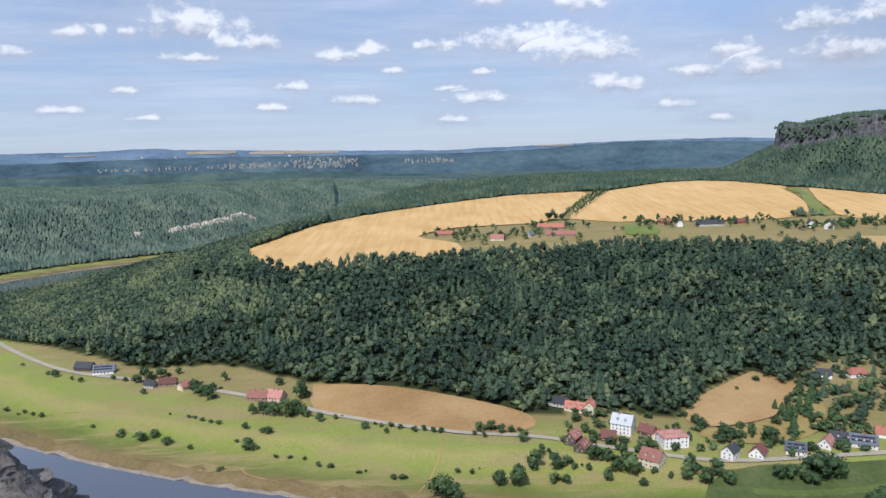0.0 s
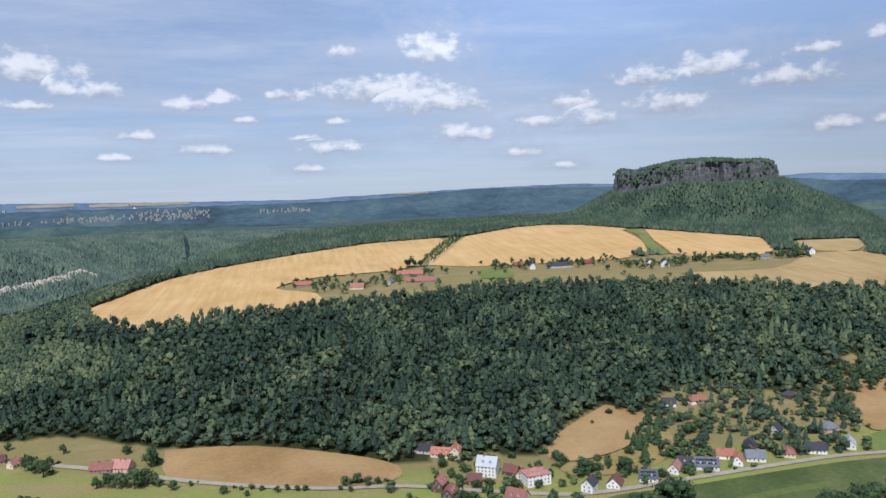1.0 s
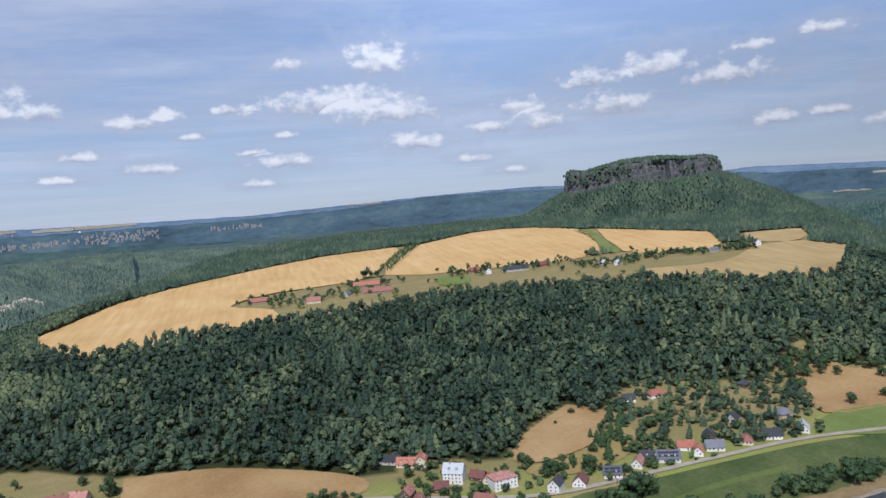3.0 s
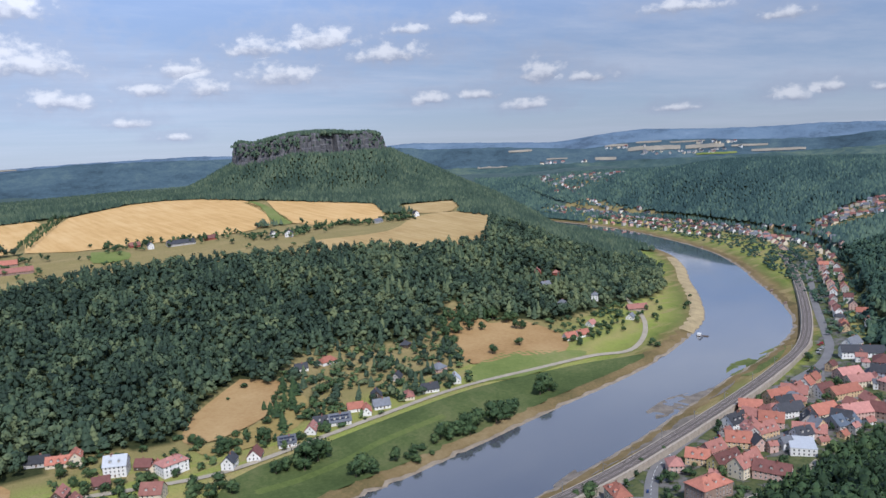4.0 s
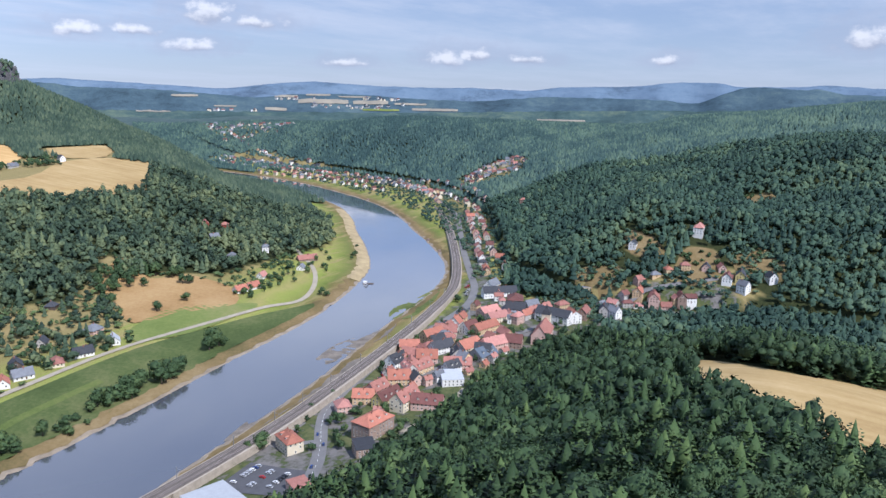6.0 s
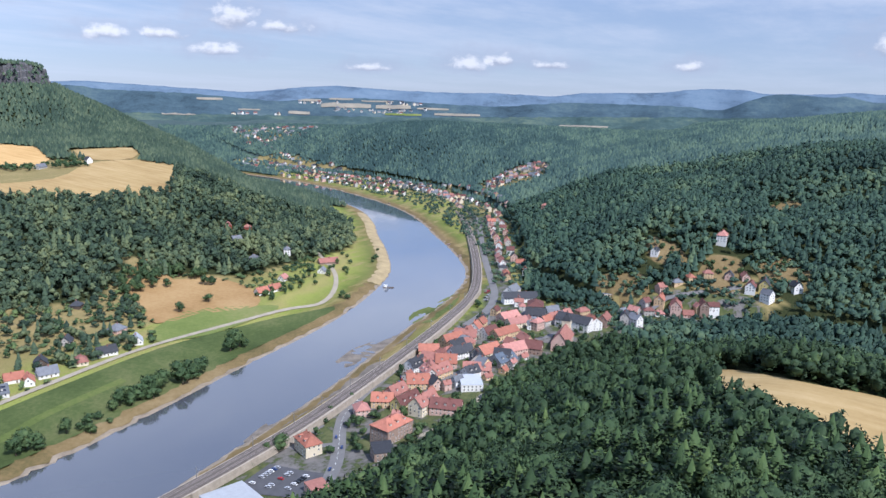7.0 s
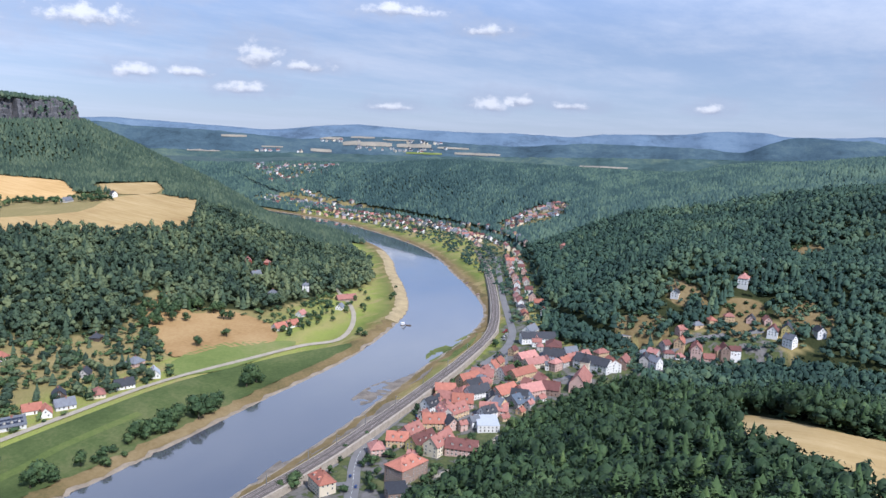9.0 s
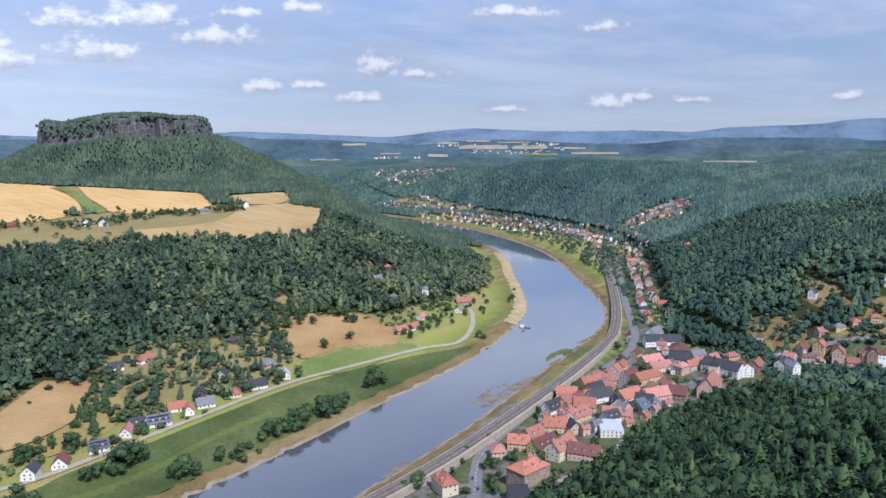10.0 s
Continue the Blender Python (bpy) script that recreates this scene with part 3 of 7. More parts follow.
def drape(name, poly, mat, lift, label, category="field", cell=14.0, smooth=3, kind="structure"):
    """A patch of land cut to an outline and laid over the ground."""
    from mathutils import geometry
    p = spline([*poly, poly[0]], smooth)[:-1] if smooth > 1 else np.array(poly, float)
    q = []
    for i in range(len(p)):
        a, b = p[i], p[(i + 1) % len(p)]
        k = max(1, int(np.hypot(*(b - a)) / cell))
        q += [a + (b - a) * j / k for j in range(k)]
    p = np.array(q)
    lo, hi = p.min(0), p.max(0)
    gx, gy = np.meshgrid(np.arange(lo[0], hi[0], cell), np.arange(lo[1], hi[1], cell))
    gx, gy = gx.ravel(), gy.ravel()
    keep = inside(gx, gy, [tuple(q) for q in p])
    pts = [Vector(q) for q in p] + [Vector(q) for q in zip(gx[keep], gy[keep])]
    n = len(p)
    v, _, f, *_ = geometry.delaunay_2d_cdt(pts, [(i, (i + 1) % n) for i in range(n)], [], 1, 1e-3)
    v = np.array([(q.x, q.y) for q in v])
    z = height(v[:, 0], v[:, 1]) + lift
    ob = mesh_object(name, np.column_stack([v, z]), np.array([(t[0], t[k], t[k + 1]) for t in f for k in range(1, len(t) - 1)]), mat, None, True)
    return tagged(ob, label, category, kind=kind)


def ribbon(name, line, width, mat, lift, label, category="road", steps=4, level=None, kind="structure"):
    """A strip along a line, laid over the ground or at a level of its own."""
    c = spline(line, steps)
    seg = np.diff(c[:, :2], axis=0)
    t = np.vstack([seg[:1], (seg[1:] + seg[:-1]) / 2, seg[-1:]])
    t /= np.hypot(t[:, 0], t[:, 1])[:, None]
    nrm = np.column_stack([-t[:, 1], t[:, 0]])
    offs = (-0.5, 0.0, 0.5)
    rows = []
    for o in offs:
        q = c[:, :2] + nrm * o * width
        rows.append(np.column_stack([q, (height(q[:, 0], q[:, 1]) if level is None else np.full(len(q), level)) + lift]))
    n = len(c)
    v = np.concatenate(rows)
    f = [(k * n + i, (k + 1) * n + i, (k + 1) * n + i + 1, k * n + i + 1) for k in range(2) for i in range(n - 1)]
    ob = mesh_object(name, v, np.array(f)[:, ::-1], mat, None, True)
    return tagged(ob, label, category, kind=kind)


# open land, as outlines on the plan
FIELD_A = [(-322, 1204), (-244, 1405), (-167, 1493), (-7, 1604), (147, 1686), (317, 1701), (276, 1548), (212, 1394), (168, 1346), (85, 1335), (13, 1324), (-46, 1259), (21, 1192), (15, 1092), (-73, 1080), (-226, 1015), (-299, 1117)]
FIELD_B = [(381, 1702), (520, 1790), (634, 1835), (763, 1659), (672, 1366), (611, 1302), (500, 1299), (234, 1370)]
FIELD_C = [(798, 1629), (952, 1408), (884, 1268), (798, 1232), (695, 1311)]
FIELD_D = [(991, 1344), (1109, 1315), (1017, 1207), (942, 1241)]
FIELD_E = [(626, 1133), (779, 1112), (909, 1198), (1008, 1196), (1028, 1098), (858, 937), (774, 963), (732, 968), (699, 1015), (612, 1051)]
FARMS = [(-46, 1259), (13, 1324), (168, 1346), (234, 1370), (500, 1299), (611, 1302), (695, 1311), (798, 1232), (884, 1268), (942, 1241), (909, 1198), (779, 1112), (626, 1133), (600, 1060), (556, 1094), (482, 1137), (365, 1153), (276, 1153), (186, 1138), (115, 1128), (35, 1099), (10, 1095), (21, 1192)]
FIELD_BROWN = [(-131, 700), (-50, 690), (29, 655), (72, 620), (64, 590), (3, 592), (-71, 622), (-122, 649)]
FIELD_SLOPE = [(299, 705), (330, 675), (311, 647), (275, 602), (222, 587), (201, 601), (226, 645)]
SLOPE_FOOT = [(203, 588), (224, 583), (277, 599), (313, 642), (328, 622), (300, 575), (262, 556), (225, 556), (205, 566)]
FIELD_TAN = [(554, 694), (653, 760), (623, 680), (664, 672), (671, 603), (623, 551), (569, 574), (512, 586), (531, 633)]
FIELD_GREEN = [(499, 576), (565, 594), (623, 551), (630, 527), (527, 525), (478, 546)]
FARM_GREEN = [(318, 1300), (362, 1268), (352, 1218), (300, 1222)]
FIELD_RIGHT = [(450, 42), (408, -1), (424, -46), (430, -130), (316, -130), (262, -68), (256, -31), (290, -18), (303, -3), (320, 13), (345, 30), (400, 50)]
LOWLAND = [(-760, 900), (-640, 960), (-553, 918), (-436, 845), (-328, 772), (-234, 765), (-134, 703), (-50, 690), (29, 655), (72, 620), (142, 628), (194, 606), (240, 665),
           (299, 708), (319, 668), (378, 735), (444, 742), (472, 704), (516, 680), (571, 722), (640, 772), (645, 755), (600, 700), (666, 680), (700, 640), (770, 640),
           (850, 645), (930, 648), (1000, 675), (1090, 740), (1160, 795), (1230, 880), (1310, 985), (1420, 800), (900, 330), (500, 300), (-400, 400), (-900, 700)]
URBAN = [(250, 325), (330, 250), (385, 225), (450, 225), (560, 220), (660, 185), (760, 120), (860, 40), (890, 60), (870, 140), (820, 200), (800, 270), (850, 330), (1000, 400), (1330, 570), (1480, 700), (1300, 610), (1100, 500), (900, 390), (780, 345), (500, 325)]
TOWN = [(250, 325), (235, 240), (280, 188), (330, 188), (400, 198), (440, 207), (518, 217), (610, 202), (670, 184), (737, 152), (790, 100), (880, 20), (925, 60), (905, 120), (850, 170), (815, 215), (812, 270), (850, 318), (940, 352), (1100, 420), (1300, 520),
        (1500, 640), (1680, 840), (1850, 1200), (1800, 1500), (1690, 1400), (1560, 1080), (1400, 810), (1150, 590), (960, 450), (800, 385), (500, 340)]
CLEAR_A = [(900, 122), (945, 114), (950, 80), (914, 70), (886, 80), (876, 106)]
CLEAR_B = [(835, 224), (881, 232), (896, 207), (887, 178), (844, 168)]
CLEAR_C = [(940, 62), (966, 43), (958, 8), (910, 3), (905, 44)]
CLEAR_D = [(968, 200), (958, 160), (925, 136), (918, 176)]
CLEAR_E = [(1173, 70), (1190, 33), (1141, 18), (1115, 57)]
DARK_MEADOW = [(160, 452), (300, 452), (400, 456), (520, 470), (620, 476), (690, 488), (640, 505), (560, 520), (466, 531), (358, 527), (298, 522), (200, 512)]
LANE_STRIP = [(742, 1640), (772, 1640), (757, 1535), (730, 1430), (698, 1318), (668, 1322), (702, 1440), (730, 1545)]
FAR_VILLAGE = [(2050, 1830), (2200, 2090), (2280, 2060), (2240, 1850), (2230, 1640), (2130, 1640)]
VALLEY_FAR = [(1800, 1480), (1850, 1750), (1960, 1800), (2010, 1640), (1960, 1500), (1880, 1250)]
FIELD_GAP = [(900, 1190), (1020, 1185), (1060, 1230), (1112, 1318), (990, 1350), (930, 1290), (940, 1240)]
LANE_GAP = [(715, 1650), (800, 1650), (785, 1530), (760, 1420), (720, 1305), (640, 1320), (680, 1440), (705, 1545)]
AVENUE_GAP = [(200, 1375), (320, 1365), (395, 1705), (300, 1710), (270, 1540), (205, 1395)]
HAMLET = [(1585, 715), (1640, 735), (1668, 765), (1700, 735), (1742, 712), (1752, 655), (1738, 612), (1700, 575), (1655, 582), (1612, 562), (1590, 612), (1602, 660)]
OPEN = [HAMLET, LANE_GAP, AVENUE_GAP, FIELD_GAP, FAR_VILLAGE, VALLEY_FAR, LANE_STRIP, CLEAR_A, CLEAR_B, CLEAR_C, CLEAR_D, CLEAR_E, FIELD_A, FIELD_B, FIELD_C, FIELD_D, FIELD_E, FARMS, FIELD_RIGHT, LOWLAND, TOWN]


def wooded(x, y):
    w = np.ones(np.shape(x), bool)
    for p in OPEN:
        w &= ~inside(x, y, p)
    s, inner = river_gap(x, y)
    w &= s > np.where((x < -300) & ~inner, 60, 22)
    rho, mu, mv = mesa_r(x, y)
    w &= (np.hypot(x, y) > 45)
    return w


def bank_strip(name, side, inner, outer, mat, lift, label, a=0, b=None, ragged=1.0):
    """A strip along one bank (side 1: outside the bend), between two distances from the waterline."""
    c = spline(RIVER[a:b], 3)
    seg = np.diff(c[:, :2], axis=0)
    t = np.vstack([seg[:1], (seg[1:] + seg[:-1]) / 2, seg[-1:]])
    t /= np.hypot(t[:, 0], t[:, 1])[:, None]
    nrm = np.column_stack([-t[:, 1], t[:, 0]]) * side
    wob = ragged * (2.2 * waves(c[:, 0], c[:, 1], 26, 4) + 1.2 * waves(c[:, 0], c[:, 1], 9, 6))
    rows = []
    for k in range(5):
        o = inner + (outer - inner) * k / 4 + wob * (1 if k < 4 else 1.8)
        q = c[:, :2] + nrm * (c[:, 2] + o)[:, None]
        s, _ = river_gap(q[:, 0], q[:, 1])
        z = np.where(o < 0.5, 0.12 + 0.1 * o, height(q[:, 0], q[:, 1]) + lift)
        rows.append(np.column_stack([q, np.where(k == 4, np.minimum(z, height(q[:, 0], q[:, 1]) + 0.05), z)]))
    n = len(c)
    f = np.array([(k * n + i, (k + 1) * n + i, (k + 1) * n + i + 1, k * n + i + 1) for k in range(4) for i in range(n - 1)])
    return tagged(mesh_object(name, np.vstack(rows), f if side < 0 else f[:, ::-1], mat, None, True), label, "river bank", kind="structure")


def in_sight(places, top=20.0):
    """Drops places whose tree tops lie behind the brow of the land, out of the valley's view."""
    r, a = np.hypot(places[:, 0], places[:, 1]), np.arctan2(places[:, 0], places[:, 1])
    i = np.clip(np.searchsorted(RAD, r) - 2, 0, len(RAD) - 1)
    j = np.clip(np.searchsorted(AZ[:300], a), 0, 299)
    e = np.degrees(np.arctan2(height(places[:, 0], places[:, 1]) + top - EYE, r))
    return places[e > EYE_LINE[i, j] - 0.05]


make_ground()
bank_strip("shore", -1, -1.8, 4.5, SHORE, 0.45, "pale stony shoreline of the meadow bank")
bank_strip("shore", 1, -1.8, 4, SHORE, 0.45, "pale stony shoreline of the railway bank")
bank_strip("bank_grass", -1, 3, 17, BANK, 0.55, "brown dry grass on the river bank")
bank_strip("bank_grass", 1, 3, 13, BANK, 0.55, "olive dry grass below the railway")
bank_strip("sandbank", -1, 0, 19, SANDY, 0.8, "pale sandbank on the inside of the bend", 27, 50, 0.45)
water = ribbon("river", RIVER[::3, :2], 130, water_material(), 0.0, "calm dark river that mirrors the sky", "river", 2, level=0.0)
for nm, poly, mat, lab in (("wheat_field", FIELD_A, WHEAT, "ripe golden wheat field on the plateau"), ("wheat_field", FIELD_B, WHEAT, "ripe golden wheat field below the table mountain"),
                           ("wheat_field", FIELD_C, WHEAT, "golden wheat field beside the green lane"), ("wheat_field", FIELD_D, STUBBLE, "small golden field at the wood's edge"),
                           ("stubble_field", FIELD_E, STUBBLE, "pale mown field above the wooded slope"), ("stubble_field", FIELD_RIGHT, STUBBLE, "pale stubble field behind the near wood"),
                           ("dry_field", FIELD_BROWN, DRY, "brown dry field between lane and forest"), ("dry_field", FIELD_SLOPE, DRY, "dry sloping pasture above the village"),
                           ("dry_field", SLOPE_FOOT, YELLOWED, "yellowed dry grass below the sloping pasture"), ("meadow", DARK_MEADOW, DARK_GREEN, "dark green meadow between road and river"), ("dry_field", CLEAR_A, BANK, "dry clearing on the wooded hillside"), ("dry_field", CLEAR_B, BANK, "terraced dry garden above the town"),
                           ("dry_field", CLEAR_C, BANK, "dry garden plots on the hillside"), ("dry_field", CLEAR_D, BANK, "dry meadow among hillside trees"), ("dry_field", CLEAR_E, BANK, "small dry meadow high on the hill"),
                           ("green_lane", LANE_STRIP, GREEN, "green grass lane between two wheat fields"), ("dry_field", FIELD_TAN, DRY, "dry tan pasture with scattered trees"), ("meadow", FARM_GREEN, GREEN, "small bright green meadow beside the farm"), ("meadow", FIELD_GREEN, GREEN, "bright green meadow beside the river road")):
    drape(nm, poly, mat, 0.9 if poly[0][1] > 900 else 0.45, lab, cell=14.0 if poly[0][1] > 900 else 7.0)
ribbon("mown_strip", [(211, 487), (245, 483), (286, 486), (322, 494), (353, 497), (400, 500)], 7.0, MOWN, 0.5, "light green mown strip in the dark meadow", "meadow", 6)
for line in ([(-369, 658), (-360, 665), (-345, 664)], [(-212, 553), (-184, 541), (-165, 548), (-153, 534), (-130, 522), (-106, 513), (-77, 504)], [(-5, 580), (-6, 550), (-10, 534), (-15, 516), (-22, 500)]):
    ribbon("path", line, 1.2, DRY, 0.35, "narrow trodden path across the meadow", "path", 6)
ribbon("road", [(-640, 1000), (-555, 901), (-430, 792), (-314, 737), (-202, 688), (-97, 631), (3, 590), (75, 575), (150, 545), (210, 527), (298, 533), (358, 538), (466, 542), (623, 522), (698, 512), (800, 570), (900, 680)],
       6.0, LANE, 0.75, "pale riverside road through meadows and village", steps=6)

# ---- woods ----
def ico(level):
    bm = bmesh.new()
    bmesh.ops.create_icosphere(bm, subdivisions=level, radius=1.0)
    bm.verts.ensure_lookup_table()
    v = np.array([q.co[:] for q in bm.verts])
    f = np.array([[w.index for w in q.verts] for q in bm.faces])
    bm.free()
    return v, f


def leaf_tree(seed, lobes, level, leaves, leaf, trunk=True, core=1.0):
    """A broad-leaved tree one metre high and about 0.8 wide: lumpy boughs in a shell of leaf clumps. Returns vertices, faces, bark flags."""
    g = np.random.RandomState(seed)
    V, F, B, N, n = [], [], [], [], 0
    iv, jf = ico(level)
    mids = []
    for k in range(lobes):
        a, t = g.uniform(0, 6.28) + k * 2.4, (k + 0.5) / lobes
        rad = 0.26 * math.sqrt(max(0, 1 - (2 * t - 0.75) ** 2)) if lobes > 1 else 0
        c = np.array([math.cos(a) * rad, math.sin(a) * rad, 0.34 + 0.42 * t])
        size = core * np.array([1, 1, 0.85]) * (g.uniform(0.19, 0.27) if lobes > 2 else g.uniform(0.32, 0.38))
        q = iv * size * (1 + g.uniform(-0.16, 0.16, (len(iv), 1))) + c
        out = q - [0, 0, 0.48]
        out /= np.linalg.norm(out, axis=1)[:, None]
        V.append(q), F.append(jf + n), B.append(np.zeros(len(q))), N.append(0.55 * out + 0.45 * iv + g.normal(0, 0.22, iv.shape))
        n += len(q)
        mids.append((c, size))
    for k in range(leaves):
        c, size = mids[g.randint(len(mids))]
        d = g.normal(size=3)
        d[2] = d[2] * 0.8 + 0.25
        d /= np.linalg.norm(d)
        p = c + d * size / core * g.uniform(0.9, 1.14)
        e = g.normal(size=3)
        e -= d * (e @ d) * 0.7
        e /= np.linalg.norm(e)
        h = np.cross(d, e)
        h = h / np.linalg.norm(h) + d * g.uniform(-0.5, 0.5)
        w = leaf * g.uniform(0.6, 1.3)
        V.append(np.array([p - e * w, p + e * w * 0.9, p + h * w * 1.3])), F.append(np.array([[n, n + 1, n + 2]])), B.append(np.zeros(3)), N.append(np.array([d, d, d]) + g.normal(0, 0.38, 3))
        n += 3
    if trunk:
        r = np.array([[math.cos(i * 2.094), math.sin(i * 2.094), 0] for i in range(3)])
        V.append(np.vstack([r * 0.03 - [0, 0, 0.06], r * 0.02 + [0, 0, 0.45]])), B.append(np.ones(6)), N.append(np.vstack([r, r]))
        F.append(np.array([[n + i, n + (i + 1) % 3, n + 3 + i] for i in range(3)] + [[n + (i + 1) % 3, n + 3 + (i + 1) % 3, n + 3 + i] for i in range(3)]))
        n += 6
    return np.vstack(V), np.vstack(F), np.concatenate(B), np.vstack(N)


def needle_tree(seed, tiers, sides, wide=0.17, low=0.12):
    """A conifer one metre high: drooping jagged tiers round a thin trunk."""
    g = np.random.RandomState(seed)
    V, F, B, N, n = [], [], [], [], 0
    for k in range(tiers):
        z0, z1 = low + (1 - low) * k / tiers * 0.96, low + (1 - low) * min(1, (k + 1.7) / tiers)
        r = wide * (1 - k / tiers) ** 0.85 + 0.015
        a = np.arange(sides) * 6.283 / sides + g.uniform(0, 6.28)
        rr = r * np.where(np.arange(sides) % 2, g.uniform(0.55, 0.75, sides), g.uniform(0.9, 1.25, sides))
        ring = np.column_stack([np.cos(a) * rr, np.sin(a) * rr, z0 + g.uniform(-0.03, 0.03, sides)])
        V.append(np.vstack([ring, [[g.uniform(-.01, .01), g.uniform(-.01, .01), z1]]])), B.append(np.zeros(sides + 1))
        N.append(np.vstack([np.column_stack([np.cos(a), np.sin(a), np.full(sides, 0.35)]), [[0, 0, 1]]]))
        F.append(np.array([[n + i, n + (i + 1) % sides, n + sides] for i in range(sides)]))
        n += sides + 1
    r = np.array([[math.cos(i * 2.094), math.sin(i * 2.094), 0] for i in range(3)])
    V.append(np.vstack([r * 0.016 - [0, 0, 0.04], r * 0.01 + [0, 0, low + 0.2]])), B.append(np.ones(6)), N.append(np.vstack([r, r]))
    F.append(np.array([[n + i, n + (i + 1) % 3, n + 3 + i] for i in range(3)] + [[n + (i + 1) % 3, n + 3 + (i + 1) % 3, n + 3 + i] for i in range(3)]))
    return np.vstack(V), np.vstack(F), np.concatenate(B), np.vstack(N)


def fir_tree(seed, sprays, leaf, wide=0.19):
    """A larch or fir one metre high: a cone of drooping sprays round a dark core."""
    g = np.random.RandomState(seed)
    v, f, b, nr = needle_tree(seed, 4, 6, wide * 0.6, 0.1)
    V, F, B, N, n = [v], [f], [b], [nr], len(v)
    for k in range(sprays):
        z = 1 - 0.92 * math.sqrt(g.uniform(0.004, 1))
        a = g.uniform(0, 6.283)
        r = wide * (1 - z) ** 0.8 * g.uniform(0.75, 1.12) + 0.01
        out = np.array([math.cos(a), math.sin(a), 0])
        side = np.array([-math.sin(a), math.cos(a), 0]) * g.choice((-1, 1))
        p = out * r + [0, 0, z]
        w = leaf * g.uniform(0.6, 1.3) * (0.6 + 0.6 * (1 - z))
        V.append(np.array([p - side * w, p + side * w, p + out * w * 1.3 + [0, 0, g.uniform(-0.8, 0.9) * w]])), F.append(np.array([[n, n + 1, n + 2]])), B.append(np.zeros(3))
        N.append(np.array([out + [0, 0, 0.45]] * 3) + g.normal(0, 0.25, 3))
        n += 3
    return np.vstack(V), np.vstack(F), np.concatenate(B), np.vstack(N)


def calm(tree, up):
    """The same tree with its light drawn towards the sky's, as a closed canopy shows it from afar."""
    v, f, b, nr = tree
    return v, f, b, nr + [0, 0, up]


NEAR_LEAF = [leaf_tree(10 + i, 9, 1, 980, 0.033, True, 0.74) for i in range(5)]
SPUR_LEAF = [leaf_tree(20 + i, 4, 1, 96, 0.062, False, 0.76) for i in range(6)]
MID_LEAF = [calm(leaf_tree(30 + i, 3, 1, 46, 0.085, False, 0.76), 0.3) for i in range(9)]
FAR_LEAF = [calm(leaf_tree(50 + i, 2, 1, 24, 0.12, False, 0.78), 0.6) for i in range(8)]
GARDEN_LEAF = [leaf_tree(40 + i, 6, 1, 130, 0.06, False, 0.8) for i in range(6)]
SOFT_PINE = [calm(leaf_tree(100 + i, 1, 1, 16, 0.14, False), 0.4) for i in range(6)]
NEAR_PINE = [fir_tree(70 + i, 800, 0.027) for i in range(4)]
SPUR_PINE = [fir_tree(76 + i, 110, 0.05) for i in range(4)]
MID_PINE = [calm(needle_tree(80 + i, 4, 8, 0.2), 0.2) for i in range(5)]
FAR_PINE = [calm(needle_tree(90 + i, 3, 6, 0.21, 0.05), 0.3) for i in range(5)]


def tuft(seed):
    """A tree one metre high as it shows from beyond two kilometres: a small uneven peak of the canopy."""
    g = np.random.RandomState(seed)
    a = np.arange(5) * 1.2566 + g.uniform(0, 6.28)
    rr = 0.5 * g.uniform(0.7, 1.2, 5)
    V = np.vstack([np.column_stack([np.cos(a) * rr, np.sin(a) * rr, 0.25 + g.uniform(-0.12, 0.12, 5)]), [[g.uniform(-0.12, 0.12), g.uniform(-0.12, 0.12), 1.0]]])
    N = np.vstack([np.column_stack([np.cos(a), np.sin(a), np.full(5, 0.45)]), [[0, 0, 1.0]]]) + g.normal(0, 0.18, (6, 3))
    return V, np.array([(i, (i + 1) % 5, 5) for i in range(5)]), np.zeros(6), N


def spindle(seed):
    """A pine one metre high as it shows from two kilometres off: a slim, uneven crown with a blunt tip."""
    g = np.random.RandomState(seed)
    a = np.arange(5) * 1.2566 + g.uniform(0, 6.28)
    V, N = [], []
    for z, r in ((0.15, 0.34), (0.55, 0.46)):
        rr = r * g.uniform(0.75, 1.2, 5)
        V.append(np.column_stack([np.cos(a) * rr, np.sin(a) * rr, z + g.uniform(-0.08, 0.08, 5)]))
        N.append(np.column_stack([np.cos(a), np.sin(a), np.full(5, 0.7)]))
    V.append(np.array([[g.uniform(-0.08, 0.08), g.uniform(-0.08, 0.08), 1.0]])), N.append(np.array([[0, 0, 1.0]]))
    F = [(i, (i + 1) % 5, 5 + (i + 1) % 5) for i in range(5)] + [(i, 5 + (i + 1) % 5, 5 + i) for i in range(5)] + [(5 + i, 5 + (i + 1) % 5, 10) for i in range(5)]
    return np.vstack(V), np.array(F), np.zeros(11), np.vstack(N)


FAR_SPINDLE = [spindle(150 + i) for i in range(8)]
FAR_TUFT = [tuft(160 + i) for i in range(12)]


def soften(me, normals):
    """Shades leaves by the way that their bough faces, as soft foliage does."""
    n = normals / np.maximum(np.linalg.norm(normals, axis=1), 1e-6)[:, None]
    me.normals_split_custom_set_from_vertices(n.astype(np.float32))


def sow(spacing, box, mask, seed, keep=1.0):
    """Jittered places on a grid within a box where mask(x, y) holds."""
    g = np.random.RandomState(seed)
    x, y = np.meshgrid(np.arange(float(box[0]), box[2], spacing), np.arange(box[1], box[3], spacing))
    x[::2] += spacing / 2
    x, y = x.ravel() + g.uniform(-0.42, 0.42, x.size) * spacing, y.ravel() + g.uniform(-0.42, 0.42, x.size) * spacing
    m = mask(x, y) & (g.uniform(size=x.size) < keep)
    return np.column_stack([x[m], y[m]])


